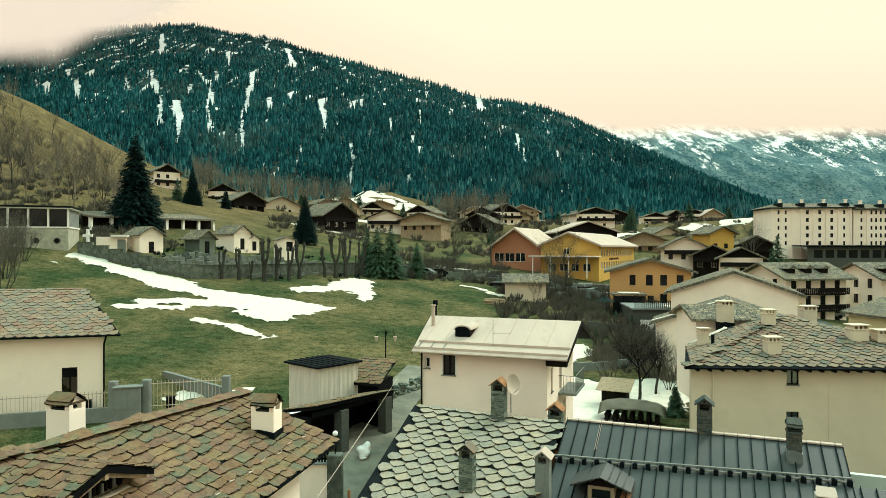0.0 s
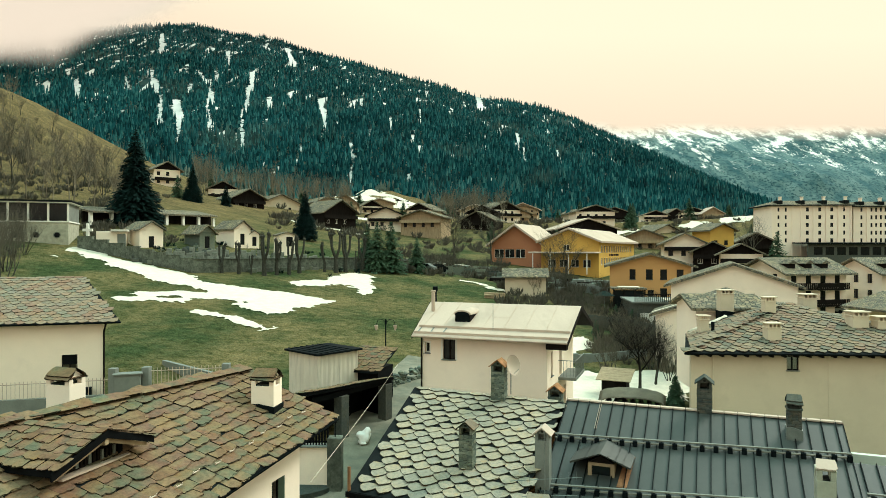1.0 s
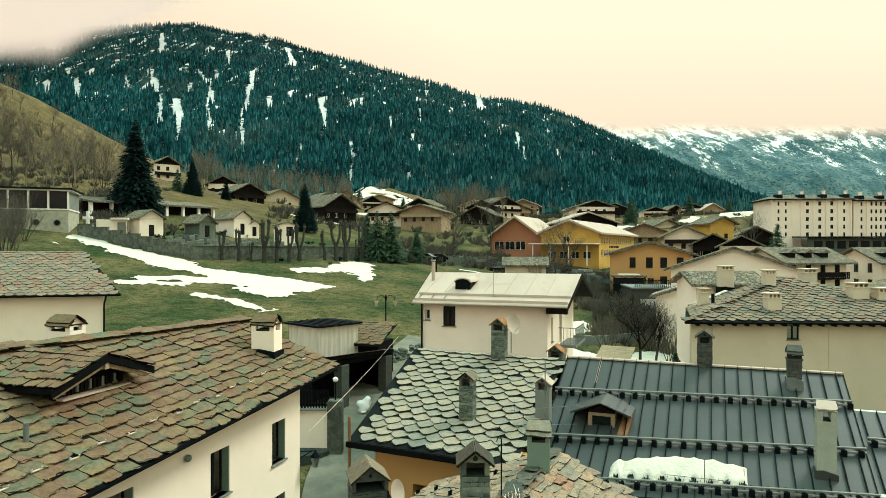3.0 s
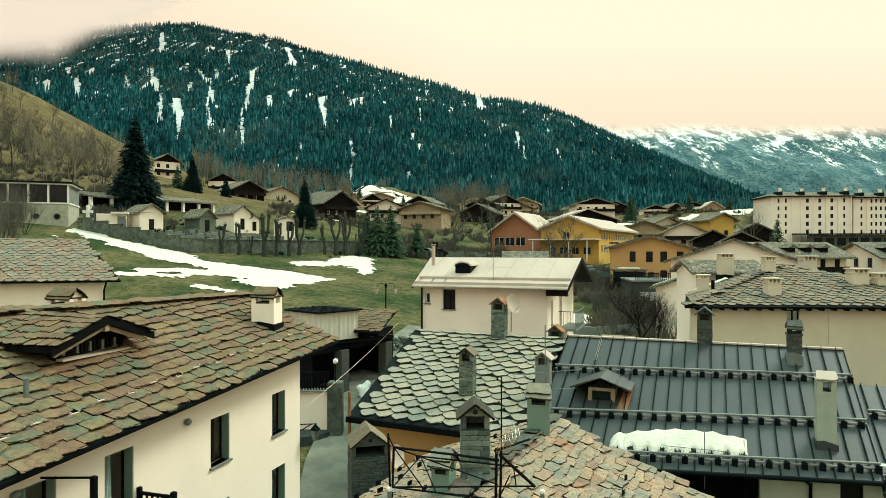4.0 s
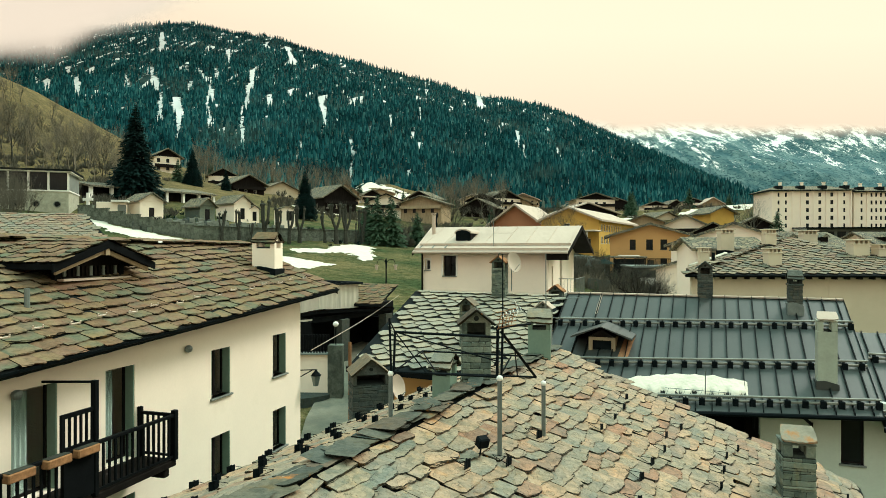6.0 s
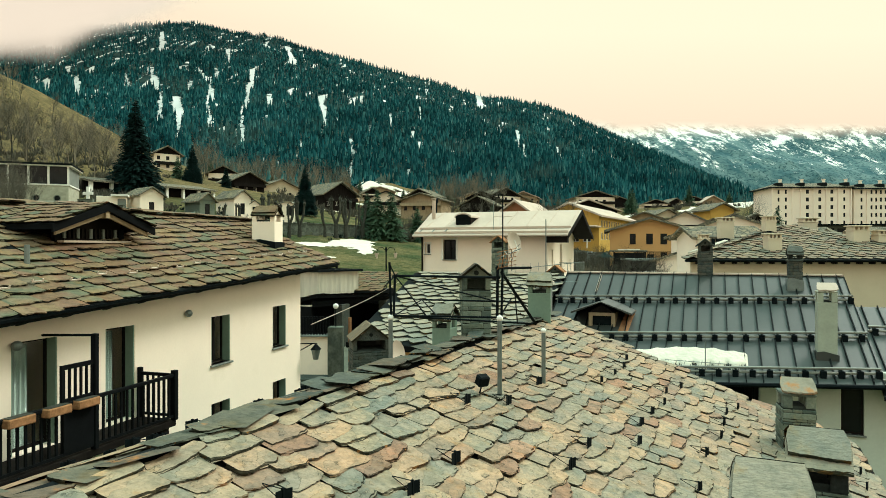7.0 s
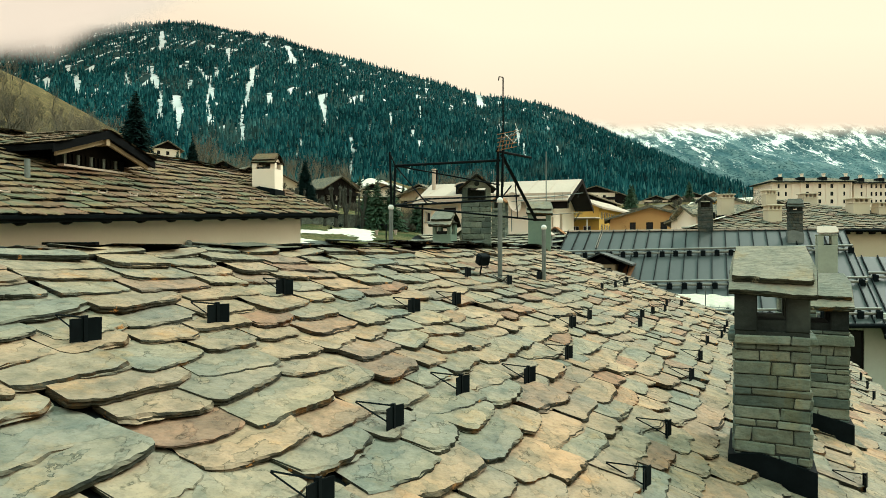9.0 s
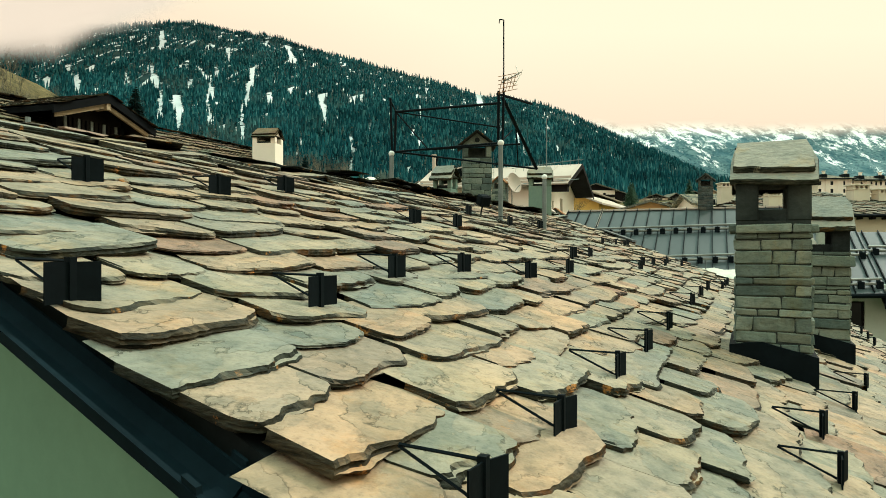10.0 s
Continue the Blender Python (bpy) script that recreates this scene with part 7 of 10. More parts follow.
# ---- the beige house with the hipped slab roof ----
def beige_house():
    rot = -3.0
    top = thing("beige_house", pose(14.95, 39.7, 0, 0, 0, rot), "large beige plastered house with a hipped slate roof", "house")
    ze, W, D = 11.0, 17.0, 15.0
    p0, p1 = (0, 0), (W, 0)
    holes = [(5.95, 9.9, 0.72, 0.85), (5.95, 6.9, 0.75, 1.4), (12.5, 9.9, 0.72, 0.85)]
    wall("wall", p0, p1, 0.5, ze - 0.1, holes, PLASTER_B, top)
    for a, b, w, h in holes:
        window(top, p0, p1, a, b, w, h, DARKWOOD, 0.12, 2, True)
    part("wall_strip", boxes(((8.0, -0.03, 0.5), (W, -0.004, ze - 0.1))), PLASTER_B, top)
    wall("wall", (2.1, 7.0), (0, 0.3), 0.5, ze - 0.1, [], PLASTER_B, top)
    wall("wall", (6.0, D), (2.3, 7.2), 0.5, ze - 0.1, [], PLASTER_B, top)
    wall("wall", (W, 0.3), (W, D), 0.5, ze - 0.1, [], PLASTER_B, top)
    wall("wall", (W, D), (6.0, D), 0.5, ze - 0.1, [], PLASTER_B, top)
    o, zt = 0.55, 13.3
    a, b, c = Vector((-o, -o, ze)), Vector((W + o, -o, ze)), Vector((W + o, D + o, ze))
    apex, q, v = Vector((8.8, 7.7, zt)), Vector((1.7, 6.6, ze + 0.12)), Vector((5.4, 9.2, 12.2))
    for pl in ([a, b, apex], [b, c, apex], [a, apex, v, q]):
        bm = bmesh.new()
        prism(bm, pl, (0, 0, -0.14))
        part("roof_bed", bm, DECK, top)
    tan = (zt - ze) / (7.7 + o)
    sl = math.hypot(1, tan)
    slab_field(top, B_SLAB, a, (1, 0, 0), Vector((0, -1, -tan)), [(0, 0.1), (W + 2 * o, 0.1), (8.8 + o, -(7.7 + o) * sl)], 0.66, 0.42, 0.05, 51, pointed=0.5, limit=300, near=(4, -3), tilt=0.09, rough=0.5, jit=0.12)
    nn = (apex - a).cross(q - a).normalized()
    nn = nn if nn.z > 0 else -nn
    down = (nn * nn.z - Vector((0, 0, 1))).normalized()
    along = nn.cross(down)
    flat = lambda p_: ((p_ - a).dot(along), (p_ - a).dot(down))
    slab_field(top, B_SLAB, a, along, down, [flat(p_) for p_ in (a, apex, v, q)], 0.7, 0.45, 0.04, 52, limit=0, tilt=0.05, rough=0.5, jit=0.12)
    # snow left along the upper edge
    verts, faces, n = [], [], 26
    for i in range(n + 1):
        p_ = q.lerp(v, 0.04 + 0.9 * i / n)
        inw = (apex - q).normalized()
        wd = (0.75 + 0.35 * noise.noise(Vector((i * 0.3, 2, 0)))) * min(1, i / 3 + 0.2, (n - i) / 4 + 0.15)
        for t, hgt in ((0.0, 0.06), (0.25, 0.16), (0.6, 0.2), (0.9, 0.12), (1.0, 0.05)):
            r_ = p_ + inw * wd * t
            r_.z = a.z - ((r_ - a).x * nn.x + (r_ - a).y * nn.y) / nn.z + 0.06 + hgt
            verts.append(tuple(r_))
    faces = [(i * 5 + k, i * 5 + k + 1, i * 5 + k + 6, i * 5 + k + 5) for i in range(n) for k in range(4)]
    sn = mesh_part("roof_snow", verts, faces, SNOW)
    sn.matrix_world = top.matrix_world.copy()
    for p_ in sn.data.polygons:
        p_.use_smooth = True
    tagged(sn, "strip of snow left on the upper slate roof edge", "snow patch", "", "stuff")
    part("gutter", boxes(((-o - 0.05, -o - 0.14, ze - 0.1), (W + o, -o, ze + 0.01)), bev=0.03), METAL_BK, top)
    for k in range(24):
        x = 0.2 + k * 0.72
        part("rafter_tail", boxes(((x, -o + 0.02, ze - 0.26), (x + 0.12, 0, ze - 0.13))), DARKWOOD, top)
    part("downpipe", bars(0.05, ((1.25, -0.08, 0.5), (1.25, -0.08, ze - 0.2)), sides=8), PLASTER_B, top)
    return top


beige_house()
for x, y, z, w, h, lab in [(20.4, 40.9, 11.1, 0.85, 1.15, "beige chimney with a comb of vents on the slate roof"), (17.75, 45.0, 11.2, 0.62, 1.1, "slim beige vent chimney near the snowy valley"),
                           (21.6, 50.5, 12.2, 1.0, 1.5, "pair of joined beige chimneys behind the hip"), (22.3, 45.2, 12.6, 0.75, 0.95, "beige chimney behind the slate ridge"),
                           (26.5, 48.0, 12.2, 1.0, 1.35, "cream comb chimney beyond the hipped roof"), (26.8, 42.7, 11.5, 1.05, 1.3, "broad beige chimney with a row of vents"), (28.2, 42.4, 11.4, 0.95, 1.1, "lower beige chimney with a row of vents")]:
    chimney("plastered_chimney", lab, (x, y, z), 0, w, w * 0.8, h, PLASTER_B, "comb", PLASTER_B, False, "chimneys of the beige house", METAL_BK)
v_ = thing("vent_pipe", pose(18.0, 44.0, 11.6), "short dark flue beside the snow on the slate roof", "vent pipe")
part("pipe", bars(0.11, ((0, 0, -0.3), (0, 0, 0.7)), sides=10), METAL_BK, v_)
# ---- the house at the meadow's edge ----
def meadow_house():
    rot = 16
    top = thing("meadow_house", pose(-22.9, 44.6, 0, 0, 0, rot), "white house with a red-grey slate roof at the meadow", "house")
    ze, W, D, zt = 12.3, 14.0, 8.5, 15.05
    p0, p1 = (-W, 0), (0, 0)
    holes = [(W - 2.05, 8.35, 0.95, 1.75), (W - 7.5, 8.35, 0.95, 1.75)]
    wall("wall", p0, p1, 4.0, ze - 0.1, holes, PLASTER_W, top)
    for a, b, w, h in holes:
        wn = window(top, p0, p1, a, b, w, h, DARKWOOD, 0.12, 2, True)
        part("blind", boxes(((-w / 2 + 0.06, 0.1, h * 0.62), (w / 2 - 0.06, 0.118, h - 0.06))), BLACKWOOD, wn)
    wall("wall", (-0.1, 0.3), (-4.6, D - 0.5), 4.0, ze - 0.1, [], PLASTER_W, top)
    wall("wall", (-5.2, D - 0.4), (-W, D - 0.4), 4.0, ze - 0.1, [], PLASTER_W, top)
    wall("wall", (-W, D - 0.7), (-W, 0.3), 4.0, ze - 0.1, [], PLASTER_W, top)
    o = 0.6
    a, b, c, d = (-W - o, -o, ze), (1.15, -o, ze), (-5.0, D + o, ze), (-W - o, D + o, ze)
    r1, r2 = (-W - o, D / 2 + 0.6, zt), (-2.15, D / 2 + 0.6, zt)
    for pl in ([a, b, r2, r1], [b, c, r2], [c, d, r1, r2]):
        bm = bmesh.new()
        prism(bm, pl, (0, 0, -0.15))
        part("roof_bed", bm, DECK, top)
    tan = (zt - ze) / (D / 2 + o + 0.6)
    sl = math.hypot(1, tan)
    slab_field(top, L_SLAB, (0, -o, ze), (1, 0, 0), Vector((0, -1, -tan)), [(-9.0, 0.08), (0.95, 0.08), (-2.35, -(D / 2 + o + 0.6) * sl), (-9.0, -(D / 2 + o + 0.6) * sl)], 0.62, 0.36, 0.035, 61, pointed=0.35, limit=300, tilt=0.08, jit=0.6, near=(-2, -2))
    part("gutter", boxes(((-W - o, -o - 0.14, ze - 0.12), (1.2, -o, ze)), bev=0.03), METAL_BK, top)
    bm = bmesh.new()
    bar(bm, (0.3, -o - 0.05, ze - 0.1), (0.05, -0.1, ze - 0.7), 0.06, 8)
    bar(bm, (0.05, -0.1, ze - 0.7), (0.05, -0.1, 5.0), 0.06, 8)
    part("downpipe", bm, DARKWOOD, top)
    return top


meadow_house()


# ---- lane: shed, porch, gate and fences ----
def shed():
    top = thing("metal_shed", pose(-8.2, 43.6, 7.0, 0, 0, 48), "small white sheet-metal shed with a dark lid roof", "shed")
    w, d, h = 3.4, 3.3, 3.1
    for (x0, y0, x1, y1) in ((0, 0, 0, d), (0, 0, w, 0), (w, 0, w, d), (0, d, w, d)):
        bm = bmesh.new()
        a, b = Vector((x0, y0, 0)), Vector((x1, y1, 0))
        pts = []
        k = 18
        for i in range(k):
            p_ = a.lerp(b, i / (k - 1))
            q_ = p_ + Vector((b - a).normalized().cross(Vector((0, 0, 1)))) * (0.025 if i % 2 else 0)
            pts.append(q_)
        lo = [bm.verts.new(p_ + Vector((0, 0, -2))) for p_ in pts]
        hi = [bm.verts.new(p_ + Vector((0, 0, h))) for p_ in pts]
        for i in range(k - 1):
            bm.faces.new((lo[i], lo[i + 1], hi[i + 1], hi[i]))
        part("side_panel", bm, SHEET_W, top)
    part("roof", boxes(((-0.25, -0.25, h), (w + 0.25, d + 0.25, h + 0.14)), bev=0.02), METAL_BK, top)
    part("hatch", boxes(((w * 0.95, -0.03, 0.35), (w * 0.95 - 0.45, 0.0, 0.75))), METAL_GREY, top)
    for i in range(6):
        part("roof_rib", boxes(((0.1 + 0.5 * i, -0.25, h + 0.14), (0.16 + 0.5 * i, d + 0.25, h + 0.18))), METAL_BK, top)
    return top


shed()


def porch():
    """Its open front runs along its own x and looks down the lane."""
    top = thing("open_porch", pose(-7.3, 38.0, 0, 0, 0, 56.3), "dark timber porch on stone piers with a slab roof", "porch")
    L = 6.9
    z = lambda x: 9.0 - 0.045 * x
    bm = bmesh.new()
    prism(bm, [(-0.3, -0.3, z(0)), (L, -0.3, z(L)), (L, 2.6, z(L) - 0.6), (-0.3, 2.6, z(0) - 0.6)], (0, 0, -0.16))
    part("roof_bed", bm, BLACKWOOD, top)
    slab_field(top, N_SLAB, (0, -0.3, 9.0), (1, 0, -0.045), Vector((0, 1, -0.207)), [(-0.3, 0.02), (L, 0.02), (L, 2.95), (-0.3, 2.95)], 0.55, 0.42, 0.04, 71, limit=100)
    part("front_beam", boxes(((-0.2, -0.1, 8.3), (L, 0.1, 8.62))), BLACKWOOD, top)
    for x in (2.2, 6.4):
        part("pier", boxes(((x - 0.34, -0.3, 3.5), (x + 0.34, 0.34, 8.32)), bev=0.02), DARKSTONE, top)
    part("back_wall", boxes(((-0.2, 2.3, 3.8), (L, 2.5, 8.05))), BLACKWOOD, top)
    part("side_wall", boxes(((-0.3, 0.1, 3.8), (-0.15, 2.3, 8.3))), BLACKWOOD, top)
    part("side_wall", boxes(((L - 0.15, 0.4, 3.8), (L, 2.3, 8.0))), BLACKWOOD, top)
    return top


porch()
t_ = thing("tiled_lean_to", pose(-5.5, 46.0, 6.2, 0, 0, -20), "low dark lean-to with a mossy slab roof", "shed")
part("body", boxes(((-1.3, 0, -1), (1.1, 2.5, 2.6))), BLACKWOOD, t_)
bm = bmesh.new()
prism(bm, [(-1.6, -0.4, 2.5), (1.3, -0.4, 2.5), (1.3, 2.8, 3.7), (-1.6, 2.8, 3.7)], (0, 0, -0.12))
part("roof_bed", bm, DECK, t_)
slab_field(t_, N_SLAB, (0, 2.8, 3.7), (1, 0, 0), Vector((0, -1, -0.375)), [(-1.6, 0.05), (1.3, 0.05), (1.3, 3.4), (-1.6, 3.4)], 0.5, 0.36, 0.04, 72, limit=80)


def street_lamp(at, h, label):
    s = thing("street_lamp", pose(*at), label, "street lamp", "street lamps")
    part("pole", bars(0.05, ((0, 0, -0.5), (0, 0, h)), sides=8), METAL_BK, s)
    part("finial", bars(0.08, ((0, 0, h - 0.4), (0, 0, h - 0.1)), sides=8), METAL_BK, s)
    for sg in (-1, 1):
        pts = [(0, 0, h - 0.35), (sg * 0.25, 0, h - 0.05), (sg * 0.6, 0, h - 0.1), (sg * 0.72, 0, h - 0.45)]
        part("arm", bars(0.02, *zip(pts, pts[1:])), METAL_BK, s)
        bm = bmesh.new()
        bmesh.ops.create_cone(bm, cap_ends=True, segments=10, radius1=0.06, radius2=0.16, depth=0.4, matrix=Matrix.Translation((sg * 0.72, 0, h - 0.68)))
        part("lantern", bm, METAL_PALE, s, "pale glass lantern")
    return s


street_lamp((-4.35, 50.5, ground_z(-4.35, 50.5)), 5.3, "black twin-arm street lamp beside the lane")


def lane_walls():
    w = thing("garden_wall", pose(0, 0, 0), "white rendered garden wall with a dark curved plinth", "wall")
    wall("panel", (-9.5, 33.2), (-5.75, 33.0), 3.0, 7.25, [], PLASTER_W, w, 0.3)
    bm = bmesh.new()
    n = 10
    prism(bm, [(-9.5, 33.1, 3.0)] + [(-9.3 + 3.8 * math.sin(math.pi / 2 * k / n), 31.2 + 1.9 * (1 - math.cos(math.pi / 2 * k / n)), 3.0) for k in range(n + 1)], (0, 0, 2.35))
    part("plinth", bm, DARKSTONE, w, "dark curved plinth at the foot of the wall")
    part("coping", boxes(((-9.5, 32.85, 7.25), (-5.7, 33.4, 7.34)), bev=0.02), CONCRETE, w)
    part("pier", boxes(((-5.72, 32.7, 3.0), (-5.0, 33.4, 7.75)), bev=0.03), WALLSTONE, w)
    f = thing("picket_fence", pose(0, 0, 0), "black picket fence above the garden wall", "fence")
    for k in range(26):
        x = -9.4 + k * 0.145
        part("picket", boxes(((x, 33.05, 7.34), (x + 0.08, 33.1, 8.25))), BLACKWOOD, f)
    part("rail", boxes(((-9.4, 33.1, 8.05), (-5.7, 33.14, 8.13))), BLACKWOOD, f)
    part("rail", boxes(((-9.4, 33.1, 7.45), (-5.7, 33.14, 7.53))), BLACKWOOD, f)
    l = thing("wall_lantern", pose(-4.35, 22.6, 8.05), "black wrought-iron lantern on a wall bracket", "lantern")
    part("bracket", bars(0.018, ((-0.65, -0.1, 0.35), (0.05, 0, 0.35)), ((-0.65, -0.1, 0.05), (-0.1, 0, 0.35))), METAL_BK, l)
    bm = bmesh.new()
    bmesh.ops.create_cone(bm, cap_ends=True, segments=6, radius1=0.09, radius2=0.17, depth=0.36, matrix=Matrix.Translation((0, 0, -0.02)))
    part("lantern_body", bm, METAL_GREY, l)
    bm = bmesh.new()
    bmesh.ops.create_cone(bm, cap_ends=True, segments=6, radius1=0.2, radius2=0.03, depth=0.18, matrix=Matrix.Translation((0, 0, 0.24)))
    part("lantern_roof", bm, METAL_BK, l)
    g = thing("yard_fence", pose(0, 0, 0), "pale metal fence and gate before the meadow house", "fence")
    a, b = Vector((-31, 40.5)), Vector((-15.0, 45.8))
    for k in range(74):
        p_ = a.lerp(b, k / 73)
        z = ground_z(p_.x, p_.y)
        part("bar", bars(0.02, ((p_.x, p_.y, z + 0.6), (p_.x, p_.y, z + 2.0 + (0.5 if k > 50 else 0))), sides=4), METAL_PALE, g)
    for t0, t1, hh in ((0, 0.69, 1.85), (0.69, 1, 2.3)):
        p_, q_ = a.lerp(b, t0), a.lerp(b, t1)
        part("rail", bars(0.03, ((p_.x, p_.y, ground_z(*p_) + hh), (q_.x, q_.y, ground_z(*q_) + hh)), ((p_.x, p_.y, ground_z(*p_) + 0.8), (q_.x, q_.y, ground_z(*q_) + 0.8)), sides=4), METAL_PALE, g)
    bm = bmesh.new()
    box(bm, (0, -0.15, -1), ((b - a).length * 0.69, 0.15, 0.6), pose(a.x, a.y, ground_z(*a) + 0.3, 0, -math.degrees(math.atan2(ground_z(*b) - ground_z(*a), 16)) * 0.7, math.degrees(math.atan2(5.3, 16))))
    part("plinth", bm, CONCRETE, g)
    for t0 in (0.58, 0.7, 1.0):
        p_ = a.lerp(b, t0)
        z = ground_z(*p_)
        part("pillar", boxes(((p_.x - 0.25, p_.y - 0.25, z - 1), (p_.x + 0.25, p_.y + 0.25, z + 2.6)), bev=0.03), CONCRETE, g)
    p_ = a.lerp(b, 0.64)
    u = thing("meter_cabinet", pose(p_.x, p_.y - 0.3, ground_z(*p_), 0, 0, 18), "pale grey utility cabinet with two doors", "cabinet")
    part("body", boxes(((-0.8, -0.3, 0), (0.8, 0.3, 2.2)), bev=0.02), CONCRETE, u)
    part("door", boxes(((-0.75, -0.325, 0.8), (-0.02, -0.3, 2.1))), CONCRETE, u)
    part("door", boxes(((0.02, -0.325, 0.8), (0.75, -0.325 + 0.025, 2.1))), CONCRETE, u)
    part("cap", boxes(((-0.9, -0.4, 2.2), (0.9, 0.4, 2.3)), bev=0.02), CONCRETE, u)
    r = thing("retaining_wall", pose(0, 0, 0), "mossy concrete retaining wall beside the meadow house", "wall")
    for (x0, y0, x1, y1) in ((-22.5, 53, -15.0, 46.2),):
        wall("panel", (x0, y0), (x1, y1), 4, 8.2, [], CONCRETE, r, 0.3)
    rng = random.Random(6)
    s = thing("dry_stone_wall", pose(0, 0, 0), "rough dry-stone wall beside the lane", "wall")
    for k in range(110):
        t = rng.random()
        x, y = -4.9 + 3.6 * t, 48.8 + 5.5 * t
        bm = bmesh.new()
        bmesh.ops.create_icosphere(bm, subdivisions=1, radius=1)
        sx, sy, sz = rng.uniform(0.15, 0.4), rng.uniform(0.12, 0.25), rng.uniform(0.1, 0.22)
        for v in bm.verts:
            v.co = Vector((v.co.x * sx * rng.uniform(0.8, 1.2), v.co.y * sy, v.co.z * sz * rng.uniform(0.8, 1.2)))
        ob_ = part("stone", bm, STONEWORK, s)
        ob_.matrix_local = pose(x + rng.uniform(-0.1, 0.1), y, ground_z(x, y) + rng.uniform(0, 1.1), 0, 0, 55 + rng.uniform(-30, 30))


lane_walls()
w_ = thing("overhead_cable", pose(0, 0, 0), "pale overhead cable strung across the lane", "cable")
pts = [Vector((-4.6, 23.0, 9.0)).lerp(Vector((-3.0, 44.5, 9.4)), i / 12) + Vector((0, 0, -0.12 * math.sin(math.pi * i / 12))) for i in range(13)]
tube("wire", pts, 0.014, METAL_PALE, w_)


# ---- small things beside the lane ----
def globe_lamp(at, h):
    g = thing("globe_lamp", pose(*at), "white glass globe lamp on a short black post", "lamp")
    part("post", bars(0.03, ((0, 0, -0.05), (0, 0, h)), sides=8), METAL_BK, g)
    bm = bmesh.new()
    bmesh.ops.create_icosphere(bm, subdivisions=2, radius=0.14, matrix=Matrix.Translation((0, 0, h + 0.12)))
    part("globe", bm, WHITE, g, "white opal glass globe", smooth=True)


globe_lamp((-5.36, 33.05, 7.75), 0.9)


def round_table(at):
    t = thing("garden_table", pose(*at), "round white garden table on a single leg", "table")
    part("tabletop", bar(bmesh.new(), (0, 0, 0.0), (0, 0, 0.05), 0.75, 24), WHITE, t)
    part("leg", bars(0.05, ((0, 0, -1.6), (0, 0, 0.0)), sides=8), METAL_GREY, t)


round_table((-9.7, 41.6, 7.66))


def wrapped_bundle(at):
    """A slumped white sheet drawn over something, tied low down."""
    b_ = thing("wrapped_bundle", pose(*at, 0, 0, 20), "slumped bundle wrapped in white plastic sheet", "bundle")
    bm = bmesh.new()
    bmesh.ops.create_icosphere(bm, subdivisions=3, radius=0.5)
    for v in bm.verts:
        k = 1 + 0.75 * noise.noise(v.co * 2.6 + Vector((3, 1, 0))) + 0.22 * noise.noise(v.co * 8)
        v.co = Vector((v.co.x * 0.8 * k + 0.25 * v.co.z, v.co.y * 0.6 * k, max(-0.35, v.co.z) * 0.85 * k + 0.3))
    part("sheet", bm, WHITE, b_, smooth=True)
    part("sheet_tail", boxes(((-0.3, -0.45, 0.0), (0.05, -0.25, 0.12)), bev=0.05), WHITE, b_)


wrapped_bundle((-4.62, 39.0, ground_z(-4.62, 39.0) + 0.2))


def waste_bin(at, rot):
    b_ = thing("waste_bin", pose(*at, 0, 0, rot), "black plastic waste bin beside the yard fence", "bin", "waste bins")
    part("body", boxes(((-0.28, -0.25, -0.3), (0.28, 0.25, 1.0)), bev=0.04), METAL_BK, b_)
    part("lid", boxes(((-0.31, -0.29, 1.0), (0.31, 0.29, 1.08)), bev=0.03), METAL_BK, b_)


for px_, d_ in ((154, 44.0), (303, 45.5)):
    x_ = (px_ - 784) / 1168.7 * d_
    waste_bin((x_, d_, ground_z(x_, d_)), 18)

# ---- village houses further off ----
def row(side, xs, z, w, h, **kw):
    return [(side, x, z, w, h, kw) for x in xs]


def place(px, d):
    return (px - 784) / 1168.7 * d


DKW = dict(frame_mat=DARKWOOD, leaves=2, depth=0.08)
WHW = dict(frame_mat=WHITE, leaves=2, depth=0.08)


